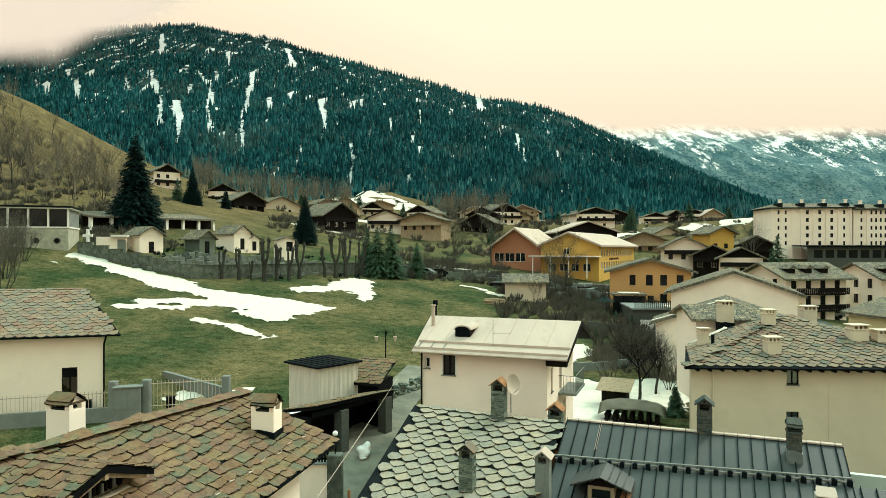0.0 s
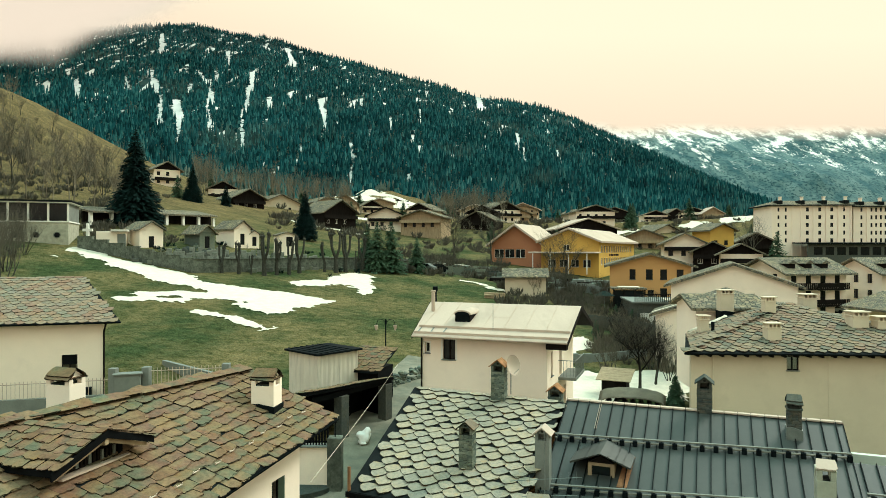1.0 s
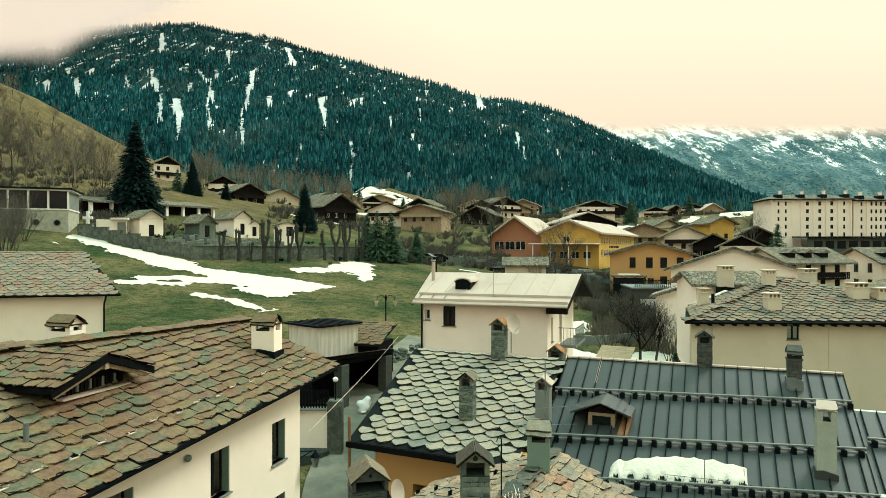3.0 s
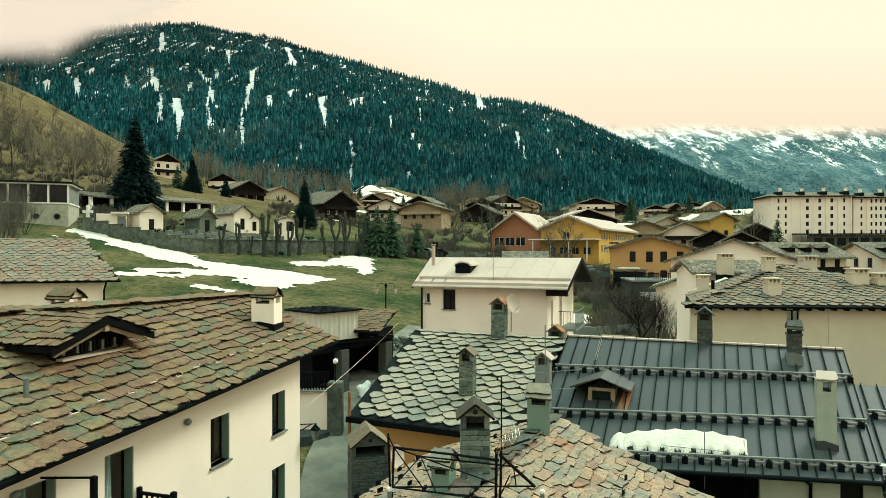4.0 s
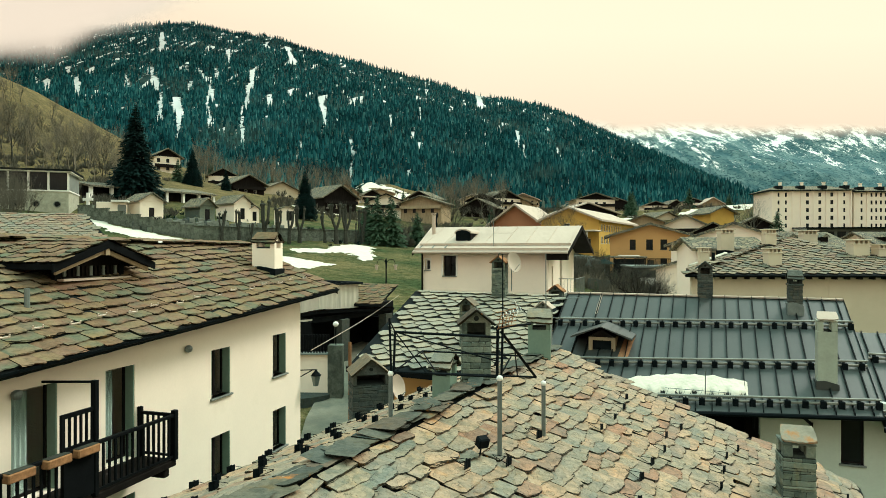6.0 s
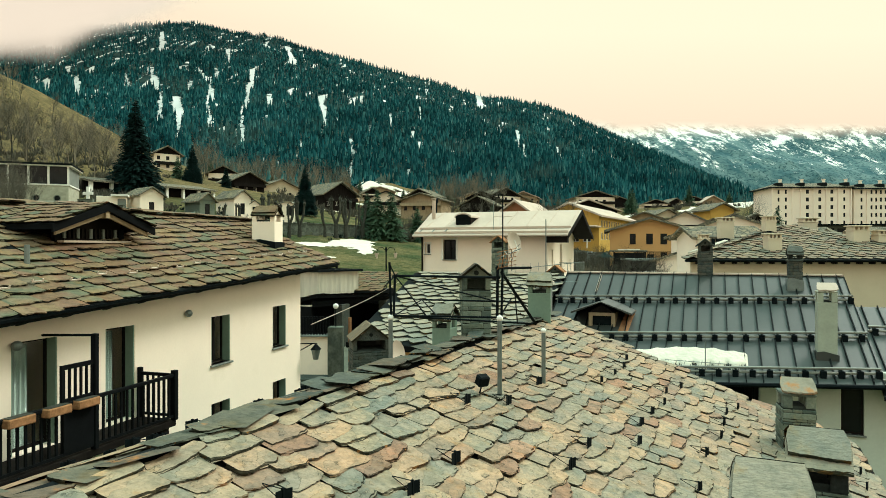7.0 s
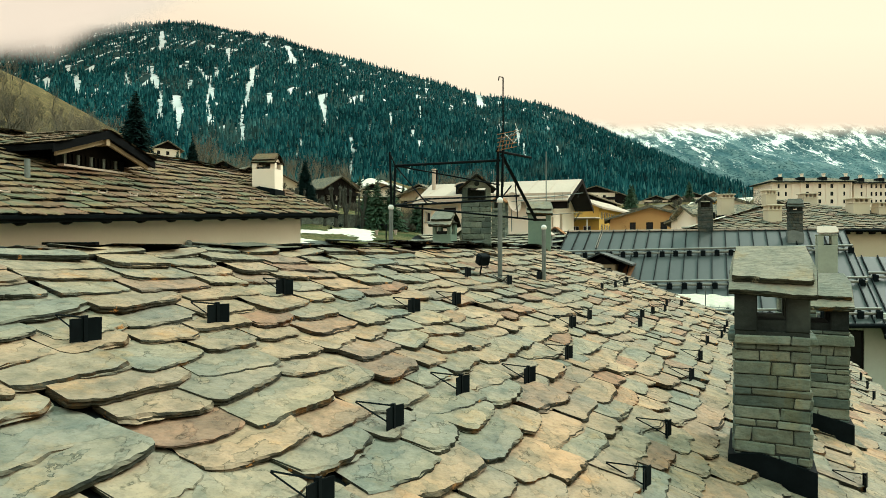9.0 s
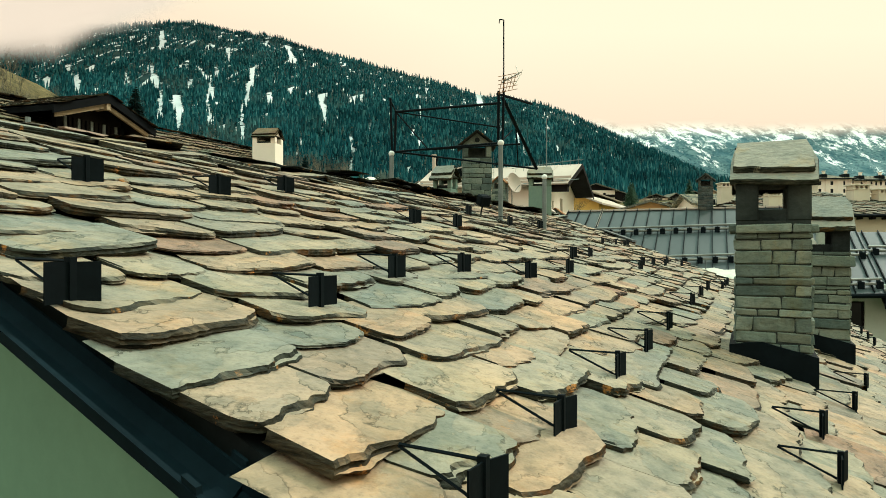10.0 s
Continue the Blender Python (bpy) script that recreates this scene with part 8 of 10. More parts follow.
def village():
    W = lambda side, x, z, w, h, k=DKW: (side, x, z, w, h, k)
    # orange-red community hall
    gable_house("terracotta_hall", "terracotta plastered hall with a pale metal saddle roof", (16.8, 152, 12.9), -26, 12.0, 16, 5.4, 4.2, BRICK_RED, METAL_PALE, over=1.0, verge=1.4, wins=[W("front", 1.9 + 2.6 * i, 2.2, 2.3, 2.0, WHW) for i in range(3)], gable_mat=BRICK_RED, thick=0.5)
    # yellow school
    gable_house("yellow_school", "yellow plastered school with many white windows", (27.6, 144, 12.8), -28, 12.9, 35, 6.0, 2.6, YELLOW, METAL_PALE, over=0.9, verge=1.2, wins=[W("front", 5.8, 4.0, 1.3, 1.3, WHW)] + [W("front", 2.5 + 2.6 * i, 0.4, 1.7, 1.6, WHW) for i in range(4)] + [W("right", 2.5 + 2.2 * i, 3.6, 1.3, 1.5, WHW) for i in range(14)] + [W("right", 2.5 + 2.2 * i, 0.9, 1.3, 1.5, WHW) for i in range(15)], thick=0.4)
    sign = thing("wall_sign", pose(27.6, 144, 12.8, 0, 0, -28), "dark raised lettering on the yellow school wall", "sign")
    for k, ln_ in enumerate((0.9, 2.2, 1.6, 2.6)):
        y_ = 9.0 + sum((0.9, 2.2, 1.6, 2.6)[:k]) + 0.5 * k
        part("letter_bar", boxes(((6.45, y_, 2.75), (6.5, y_ + ln_, 3.2))), DARKWOOD, sign)
    shop = thing("shop_sign", pose(60.5, 112.0, 8.2, 0, 0, 14), "small yellow shop sign on the apartment house", "sign")
    part("panel", boxes(((-0.5, -0.1, -0.6), (0.5, 0.0, 0.6)), bev=0.03), YELLOW, shop)
    part("letter_bar", boxes(((-0.35, -0.12, -0.1), (0.35, -0.1, 0.12))), METAL_BK, shop)
    canopy = thing("school_canopy", pose(27.2, 143.5, 12.8, 0, 0, -28), "pale curved entrance canopy of the yellow school", "canopy")
    part("canopy_roof", boxes(((-8, -3.5, 3.4), (7, 0.8, 3.75)), bev=0.15), METAL_PALE, canopy)
    for x in (-7, -3, 1, 5):
        part("column", bars(0.12, ((x, -3, -1), (x, -3, 3.4)), sides=8), WHITE, canopy)
    # ochre house
    gable_house("ochre_house", "ochre plastered house with a shallow slate roof", (32.0, 102, 8.3), -14, 12.0, 12, 6.2, 1.75, OCHRE, FAR_SLATE, over=0.9, verge=0.9, wins=[W("front", 3.4, 4.1, 0.9, 1.6, DKW), W("front", 5.9, 4.1, 1.0, 1.6, DKW), W("front", 8.0, 4.1, 1.0, 1.6, DKW), W("front", 10.4, 4.1, 1.0, 1.6, DKW), W("front", 6.1, 0.9, 0.9, 1.6, DKW), W("front", 8.0, 0.9, 1.0, 1.9, DKW)], thick=0.35)
    lt = thing("lean_to_porch", pose(27.6, 98.0, 8.3, 0, 0, -8), "glazed porch with a snowy slate roof", "porch")
    part("roof", boxes(((-2.6, -1.6, 2.9), (2.4, 2.2, 3.15)), bev=0.05), FAR_SLATE, lt)
    part("snow_cap", boxes(((-1.6, -1.3, 3.151), (1.4, 0.6, 3.32)), bev=0.07), SNOW, lt)
    for x in (-2.3, -0.8, 0.7, 2.1):
        part("post", boxes(((x - 0.1, -1.4, -1.5), (x + 0.1, -1.2, 2.9))), DARKWOOD, lt)
    part("glazing", boxes(((-2.2, -1.1, -1.0), (2.0, -1.05, 2.8))), DARKGLASS, lt)
    # small beige hut
    gable_house("stone_slab_hut", "small beige hut with a brown slab roof", (13.0, 104, 9.6), -6, 6.4, 5, 3.2, 1.0, PLASTER_B, FAR_SLATE, over=0.6, verge=0.5, axis="x", thick=0.25)
    # white gable house and its lower wing
    gable_house("white_gable_house", "broad white gabled house with a dark slate roof", (32.3, 73.6, 6.0), -22, 13.0, 14, 7.0, 2.3, PLASTER_W, FAR_SLATE, over=0.8, verge=0.5, asym=0.1, wins=[W("front", 5.2, 4.4, 1.3, 1.0, DKW)], thick=0.3)
    gable_house("white_wing", "low white wing with a snow-edged slate roof", (28.2, 65.4, 4.5), -22, 13.6, 6.5, 5.9, 2.35, PLASTER_W, FAR_SLATE, over=0.6, verge=0.5, wins=[W("front", 5.6, 3.6, 1.1, 1.3, DKW)], thick=0.25)
    sw = mesh_part("roof_snow", [(-7.2, -0.45, 6.05), (-0.2, -0.45, 8.42), (-0.2, 0.3, 8.42), (-2.4, 0.6, 7.68), (-4.6, 0.2, 6.93), (-7.2, 0.5, 6.05)], [(0, 1, 2, 3, 4, 5)], SNOW)
    sw.matrix_world = pose(28.2, 65.4, 4.62, 0, 0, -22)
    tagged(sw, "thin edge of snow along the white wing's verge", "snow patch", "", "stuff")
    gable_house("rear_wing", "low cream rear wing with a dark slate roof", (22.3, 51.5, 8.0), -3, 5.0, 5, 4.55, 0.75, PLASTER, FAR_SLATE, over=0.6, verge=0.5, axis="x", thick=0.2)
    # apartment houses on the street
    apartment((64.5, 114, 4.6), 14, 12.5, 3, "white apartment house with dark timber balconies")
    apartment((80.0, 114, 4.6), 8, 9.5, 3, "white apartment house with long dark balconies beside the street")
    gable_house("yellow_house", "pale yellow house with a slate roof by the street", (67.0, 86, 2.2), 6, 12, 12, 6.6, 1.8, PALE_YELLOW, FAR_SLATE, over=0.9, verge=0.6, wins=[W("front", 2.5 + 3 * i, 4.2, 1.0, 1.4, DKW) for i in range(3)], thick=0.3)
    for dx, col in ((0, RED), (1.3, plain("blue_cloth", (0.03, 0.05, 0.2), 0.8, 0.1))):
        fl = thing("flag", pose(57.5 + dx, 84.0, 8.6), "flag on a leaning pole beside the yellow house", "flag", "flags")
        part("pole", bars(0.03, ((0, 0, -1.5), (0.3, -0.4, 1.8))), METAL_GREY, fl)
        part("cloth", boxes(((0.12, -0.4, 0.4), (0.8, -0.35, 1.6)), bev=0.02), col, fl)
    hotel()
    # houses in the middle distance
    rng = random.Random(19)
    spec = [  # place across, distance, base, width, depth, eaves, rise, wall, roof, turn
        (1212, 168, 14.4, 10, 11, 4.2, 2.4, PLASTER_W, FAR_SLATE, -14), (1262, 160, 12.6, 9, 11, 4.0, 2.2, DARKWOOD, FAR_SLATE, -22), (1278, 180, 17.2, 7, 9, 5.2, 1.6, YELLOW, FAR_SLATE, 10),
        (1312, 152, 11.4, 9, 12, 4.6, 2.2, PLASTER_W, FAR_SLATE, -20), (1140, 210, 16.5, 12, 10, 4.5, 2.2, PALEWOOD, FAR_SLATE, -10), (1120, 260, 19.5, 13, 10, 4.5, 2.4, PLASTER_W, FAR_SLATE, 12),
        (1040, 195, 17.0, 18, 14, 6.0, 3.0, DARKWOOD, METAL_PALE, 6), (1180, 240, 18.5, 12, 10, 5, 2.4, PLASTER_B, FAR_SLATE, 20), (1338, 192, 14.5, 9, 10, 5.0, 2.2, DARKWOOD, FAR_SLATE, -14), (1285, 290, 21, 16, 12, 6, 3, YELLOW, FAR_SLATE, 5),
        (845, 240, 23.5, 13, 11, 4.0, 3.2, DARKWOOD, FAR_SLATE, -22), (770, 260, 25.5, 11, 10, 4.5, 2.4, PALEWOOD, FAR_SLATE, 15), (745, 215, 23.3, 14, 10, 4.2, 2.2, PALEWOOD, FAR_SLATE, -18), (683, 225, 24.0, 12, 10, 4.6, 2.5, PLASTER_W, DARKWOOD, 8),
        (602, 205, 24.0, 12, 13, 4.6, 3.6, DARKWOOD, FAR_SLATE, 44), (498, 245, 30.3, 15, 12, 3.8, 3.2, PLASTER_B, FAR_SLATE, 38), (440, 215, 29.5, 11, 11, 4.2, 2.8, DARKWOOD, FAR_SLATE, 42), (395, 235, 32.0, 10, 10, 6.5, 2.6, PLASTER_W, FAR_SLATE, 12),
        (296, 232, 36.5, 9, 10, 8.5, 2.6, PLASTER_W, FAR_SLATE, 40), (560, 300, 31.0, 14, 10, 4.0, 3.0, PLASTER_W, FAR_SLATE, 10), (810, 330, 30.0, 14, 12, 4.0, 3.5, DARKWOOD, FAR_SLATE, 20), (905, 330, 28, 14, 12, 4, 3, PLASTER_W, FAR_SLATE, -12)]
    for k in range(30):  # the scattered houses up to the edge of the forest
        d = rng.uniform(250, 400)
        px = rng.uniform(560, 1370)
        x = place(px, d)
        if -110 < x < 10 and d > 330:
            continue
        spec.append((px, d, ground_z(x, d) - 0.3, rng.uniform(9, 15), rng.uniform(9, 12), rng.uniform(3.5, 6), rng.uniform(2, 3.4), rng.choice((PLASTER_W, PLASTER_W, DARKWOOD, PALEWOOD, PLASTER_B)), rng.choice((FAR_SLATE, FAR_SLATE, DARKWOOD, METAL_PALE)), rng.uniform(-35, 35)))
    for px, d, z, w, dp, h, rise, wm, rm, rot in spec:
        x = place(px, d)
        nm, lab, cat = ("timber_chalet", "dark timber chalet with a shallow slate roof", "chalet") if wm in (DARKWOOD, PALEWOOD) else ("village_house", "plastered village house with a slate roof", "house")
        wins = []
        for lev in range(max(1, int(h / 2.7))):
            for k in range(int(w / 3.2)):
                wins.append(W("front", 1.6 + k * 3.1, 1.0 + 2.7 * lev, 1.1, 1.3, DKW if wm is not DARKWOOD else WHW))
        g = gable_house(nm, lab, (x, d, z), rot, w, dp, h, rise, wm, rm, over=1.1, verge=1.3, axis="y", wins=wins, thick=0.35, category=cat, group="village houses", sink=4, gable_mat=DARKWOOD if wm is PLASTER_W and rng.random() < 0.7 else None)
        if wm in (DARKWOOD, PALEWOOD, PLASTER_W):
            part("balcony", boxes(((-w / 2, -1.2, h * 0.55), (w / 2, -0.01, h * 0.55 + 0.15)), ((-w / 2, -1.2, h * 0.55 + 0.15), (w / 2, -1.1, h * 0.55 + 1.0))), DARKWOOD if wm is PLASTER_W else wm, g)


def apartment(at, rot, w, floors, label):
    h = floors * 2.85
    W = lambda side, x, z: (side, x, z, 1.1, 1.6, DKW)
    wins = [W("front", 1.6 + 3.0 * k, 0.9 + 2.85 * f) for f in range(floors) for k in range(int(w / 3.0))] + [W("left", 2.0 + 3.2 * k, 0.9 + 2.85 * f) for f in range(floors) for k in range(3)]
    g = gable_house("apartment_house", label, at, rot, w, 11, h, 2.2, PLASTER_W, FAR_SLATE, over=1.3, verge=1.2, axis="x", wins=wins, thick=0.3, category="apartment house", group="apartment houses", sink=4)
    # Dark boards added on the right half to stand for its shaded front.
    for f in range(floors):
        part("shade_board", boxes(((w * 0.02, -0.03, 2.85 * f + 0.15), (w / 2 - 0.2, -0.004, 2.85 * f + 0.85)), ((w * 0.02, -0.03, 2.85 * f + 2.52), (w / 2 - 0.2, -0.004, 2.85 * f + 2.8))), DARKWOOD, g, "dark boards added for the shaded front")
    for f in range(1, floors):
        b = new("balcony")
        b.parent = g
        z = 2.85 * f
        part("deck", boxes(((-w / 2 + 1, -1.3, z - 0.15), (w / 2 - 0.5, -0.01, z))), DARKWOOD, b)
        part("handrail", boxes(((-w / 2 + 1, -1.32, z + 0.95), (w / 2 - 0.5, -1.24, z + 1.03))), DARKWOOD, b)
        x = -w / 2 + 1
        while x < w / 2 - 0.5:
            part("baluster", boxes(((x, -1.3, z), (x + 0.3, -1.26, z + 0.95))), DARKWOOD, b)
            x += 0.38
    for k in range(int(w / 3.5)):
        d = new("dormer")
        d.parent = g
        x = -w / 2 + 2 + 3.4 * k
        part("dormer_front", boxes(((x - 0.7, 0.9, h + 0.5), (x + 0.7, 2.8, h + 1.5))), DARKWOOD, d)
        bm = bmesh.new()
        prism(bm, [(x - 1.0, 0.5, h + 1.45), (x + 1.0, 0.5, h + 1.45), (x, 0.5, h + 2.1)], (0, 2.8, 0))
        part("dormer_roof", bm, FAR_SLATE, d)
    return g


def hotel():
    top = thing("hotel", pose(102.4, 206, 14.6, 0, 0, -4), "tall cream hotel with rows of small dark windows", "hotel")
    HM = PLASTER
    blocks = [(0, 0, 24, 14, 16.0, [(2.2, 0.6), (4.4, 0.6), (10.9, 0.9), (14.6, 0.9), (18.2, 0.9), (21.9, 0.6)], (0.2, 6.4, 8.9, 12.7, 16.4, 20.1, 23.8)),
              (25.5, 2.0, 22, 15, 15.7, [(2.6, 0.6), (5.6, 0.6), (7.0, 0.6), (8.4, 0.6), (9.8, 0.6)], (0.2, 4.2, 11.2, 15.5)),
              (47.5, -1.0, 10, 15, 14.5, [(2.5, 0.8), (5.0, 0.8)], (0.2, 9.8))]
    for bx, by, w, d, h, cols, ribs in blocks:
        holes = [(x, 4.6 + 2.4 * f, ww, 1.25) for f in range(5) for x, ww in cols]
        p0, p1 = (bx, by), (bx + w, by)
        wall("wall", p0, p1, -3, h, holes, HM, top)
        for x, z, ww, hh in holes:
            window(top, p0, p1, x, z, ww, hh, DARKWOOD, 0.12, 1, False, glass=DARKGLASS)
        wall("wall", (bx + w, by + 0.3), (bx + w, by + d), -3, h, [], HM, top)
        wall("wall", (bx, by + d), (bx, by + 0.3), -3, h, [], HM, top)
        wall("wall", (bx + w, by + d), (bx, by + d), -3, h, [], HM, top)
        bm = bmesh.new()
        o = 1.1
        prism(bm, [(bx - o, by - o, h), (bx + w + o, by - o, h), (bx + w + o, by + d + o, h), (bx - o, by + d + o, h)], (0, 0, 0.3))
        part("eave", bm, SEAM, top)
        bm = bmesh.new()
        a = [bm.verts.new(q) for q in ((bx - o, by - o, h + 0.3), (bx + w + o, by - o, h + 0.3), (bx + w + o, by + d + o, h + 0.3), (bx - o, by + d + o, h + 0.3))]
        b = [bm.verts.new(q) for q in ((bx + 4, by + 6, h + 2.0), (bx + w - 4, by + 6, h + 2.0), (bx + w - 4, by + d - 6, h + 2.0), (bx + 4, by + d - 6, h + 2.0))]
        bm.faces.new(b)
        for i in range(4):
            bm.faces.new((a[i], a[(i + 1) % 4], b[(i + 1) % 4], b[i]))
        part("roof", bm, FAR_SLATE, top)
        for i in range(int(w / 5)):
            x = bx + 2.6 + i * (w - 4) / max(1, int(w / 5) - 1)
            part("dormer", boxes(((x - 0.8, by - 0.2, h + 0.3), (x + 0.8, by + 3.0, h + 1.7)), bev=0.1), SEAM, top)
            part("chimney", boxes(((x + 1.3, by + 3.5, h + 0.6), (x + 2.0, by + 4.3, h + 2.9)), ((x + 1.2, by + 3.4, h + 2.9), (x + 2.1, by + 4.4, h + 3.1))), HM, top)
        for x in ribs:
            part("pilaster", boxes(((bx + x - 0.2, by - 0.35, -3), (bx + x + 0.2, by - 0.004, h))), HM, top)
    p0, p1 = (6.5, -9.5), (57.5, -13.5)
    wall("podium", p0, p1, -5, 4.0, [(3 + 3.2 * i, 0.8, 2.4, 2.3) for i in range(17)], DARKSTONE, top)
    for i in range(17):
        window(top, p0, p1, 3 + 3.2 * i, 0.8, 2.4, 2.3, DARKWOOD, 0.1, 2, False, glass=DARKGLASS)
    bm = bmesh.new()
    prism(bm, [(6, -10.5, 4.0), (58, -14.5, 4.0), (58, -2, 4.25), (6, -0.45, 4.25)], (0, 0, 0.35))
    part("podium_roof", bm, METAL_BK, top)


village()


# ---- the graveyard ----
def graveyard():
    base = ground_z
    # glazed hall with portholes, and the long porch behind
    hall = thing("glazed_hall", pose(-56.4, 99.5, 17.4, 0, 0, 20), "stone hall with portholes and a white-framed glazed storey", "hall")
    holes = [(3.6 + 2.75 * i, 1.5, 0.7, 0.7) for i in range(3)]
    wall("wall", (-10.6, 0), (0, 0), -2, 3.75, holes, HALLSTONE, hall)
    for h in holes:
        w = new("porthole")
        w.parent, w.matrix_local = hall, pose(-10.6 + h[0], -0.02, 1.85)
        bm = bmesh.new()
        n = 20
        for i in range(n):
            a0, a1 = 2 * math.pi * i / n, 2 * math.pi * (i + 1) / n
            prism(bm, [(0.38 * math.cos(a0), 0, 0.38 * math.sin(a0)), (0.5 * math.cos(a0), 0, 0.5 * math.sin(a0)), (0.5 * math.cos(a1), 0, 0.5 * math.sin(a1)), (0.38 * math.cos(a1), 0, 0.38 * math.sin(a1))], (0, -0.08, 0))
        part("ring", bm, GRANITE, w)
        bm = bmesh.new()
        bmesh.ops.create_circle(bm, cap_ends=True, segments=20, radius=0.45, matrix=Euler((math.pi / 2, 0, 0)).to_matrix().to_4x4())
        part("pane", bm, DARKGLASS, w)
    wall("wall", (0, 0.3), (0, 9), -2, 3.75, [], HALLSTONE, hall)
    part("floor_slab", boxes(((-10.8, -0.12, 3.75), (0.15, 9, 3.95))), WHITE, hall)
    for i in range(5):
        x = -10.45 + i * 2.6
        part("column", boxes(((x - 0.13, -0.1, 3.95), (x + 0.13, 0.1, 6.6))), WHITE, hall)
    part("glazing", boxes(((-10.4, 0.12, 3.95), (-0.1, 0.18, 6.6))), DARKGLASS, hall)
    part("back_wall", boxes(((-10.4, 8.6, 3.95), (0, 9, 6.6)), ((-0.3, 0.3, 3.95), (0, 8.6, 6.6))), CONCRETE, hall)
    part("roof", boxes(((-10.9, -0.5, 6.6), (0.5, 9.4, 6.78)), bev=0.05), WHITE, hall)
    part("roof_sheet", boxes(((-11, -0.62, 6.782), (0.6, 9.5, 7.05))), SEAM, hall)
    porch_ = thing("long_porch", pose(-64.0, 118, 19.9, 0, 0, 63), "long low burial porch with columns under a slate roof", "porch")
    bm = bmesh.new()
    prism(bm, [(0, -1.5, 4.1), (30, -1.5, 4.5), (30, 5, 5.7), (0, 5, 5.2)], (0, 0, -0.35))
    part("roof", bm, FAR_SLATE, porch_)
    # Dark wall set close behind the columns stands for the porch's shaded depth.
    part("back_wall", boxes(((0, 0.6, -2), (30, 0.9, 4.4))), DARKWOOD, porch_)
    for i in range(8):
        part("column", boxes(((0.3 + 4.1 * i, -1.1, -2), (0.85 + 4.1 * i, -0.6, 4.0))), WHITE, porch_)
    part("parapet", boxes(((0, -0.9, -2), (30, -0.75, 2.0))), WALLSTONE, porch_)

    def chapel(at, rot, w, d, h, rise, mat, label):
        g = gable_house("burial_chapel", label, at, rot, w, d, h, rise, mat, FAR_SLATE, over=0.45, verge=0.5, wins=[("front", w / 2, 0.0, 0.9, 2.0, dict(frame_mat=DARKWOOD, leaves=1, depth=0.08, sill=False))], thick=0.22, category="chapel", group="burial chapels")
        part("cornice", boxes(((-w / 2 - 0.05, -0.06, h - 0.05), (w / 2 + 0.05, -0.004, h + 0.1))), mat, g)
        return g

    chapel((place(271, 107), 106.5, 17.2), 50, 3.9, 5, 3.1, 1.2, PLASTER_W, "white rendered burial chapel with a slate gable roof")
    chapel((place(369, 113), 112.5, 17.3), 50, 2.8, 5, 2.6, 1.2, STONEWORK, "grey stone burial chapel with a dark door")
    chapel((place(431, 120), 119.5, 17.9), 50, 3.4, 6, 3.0, 1.3, PLASTER_W, "white burial chapel with a brown door")
    gable_house("burial_chapel", "tiny white burial chapel with an arched dark door", (place(452, 122), 121.5, 17.7), 40, 1.8, 3, 2.2, 0.6, PLASTER_W, FAR_SLATE, over=0.25, verge=0.3, thick=0.15, category="chapel", group="burial chapels", wins=[("front", 0.9, 0.0, 0.8, 1.7, dict(frame_mat=DARKWOOD, leaves=1, depth=0.08, sill=False))])
    gable_house("burial_chapel", "low white burial vault beside the pollards", (place(508, 118), 118, 17.6), 30, 3.0, 3, 2.0, 0.5, PLASTER_W, FAR_SLATE, over=0.25, verge=0.3, thick=0.15, category="chapel", group="burial chapels", wins=[("front", 2.0, 0.0, 1.2, 1.7, dict(frame_mat=DARKWOOD, leaves=1, depth=0.08, sill=False))])
    an = thing("white_annex", pose(place(206, 104), 103.5, 17.6, 0, 0, 20), "flat-roofed white annex at the graveyard corner", "annex")
    part("body", boxes(((-2.6, 0, -2), (1.6, 3, 2.3)), bev=0.03), PLASTER_W, an)
    part("roof_slab", boxes(((-0.5, -0.6, 2.3), (1.9, 3, 2.6))), WHITE, an)
    part("doorway", boxes(((0.4, -0.02, -0.6), (1.6, 0.0, 1.9))), CONCRETE, an)
    cr = thing("stone_cross", pose(place(159, 100), 99.5, 18.6), "tall white stone cross at the graveyard gate", "cross")
    part("shaft", boxes(((-0.2, -0.15, -1), (0.2, 0.15, 2.4)), bev=0.03), WHITE, cr)
    part("arms", boxes(((-0.75, -0.14, 1.2), (0.75, 0.14, 1.6)), bev=0.03), WHITE, cr)
    # boundary wall
    gw = thing("graveyard_wall", pose(0, 0, 0), "long weathered stone wall round the graveyard", "wall")
    runs = [((-54.5, 98.5), (-43.5, 94.5)), ((-43.5, 94.5), (-34.5, 91.5)), ((-34.5, 91.5), (-25.0, 101.0)), ((-25.0, 101.0), (-14.5, 113.5)), ((-14.5, 113.5), (-6, 117))]
    for (a, b) in runs:
        n = 4
        for i in range(n):
            p_, q_ = Vector(a).lerp(Vector(b), i / n), Vector(a).lerp(Vector(b), (i + 1) / n)
            z = (base(*p_) + base(*q_)) / 2
            wall("panel", tuple(p_), tuple(q_), z - 2, z + 1.9, [], WALLSTONE, gw, 0.35)
            d = (q_ - p_)
            m = pose(p_.x, p_.y, z + 1.9, 0, 0, math.degrees(math.atan2(d.y, d.x)))
            bm = bmesh.new()
            box(bm, (-0.02, -0.1, 0), (d.length + 0.02, 0.45, 0.09), m, 0.02)
            part("coping", bm, WALLSTONE, gw)
    # graves
    rng = random.Random(3)

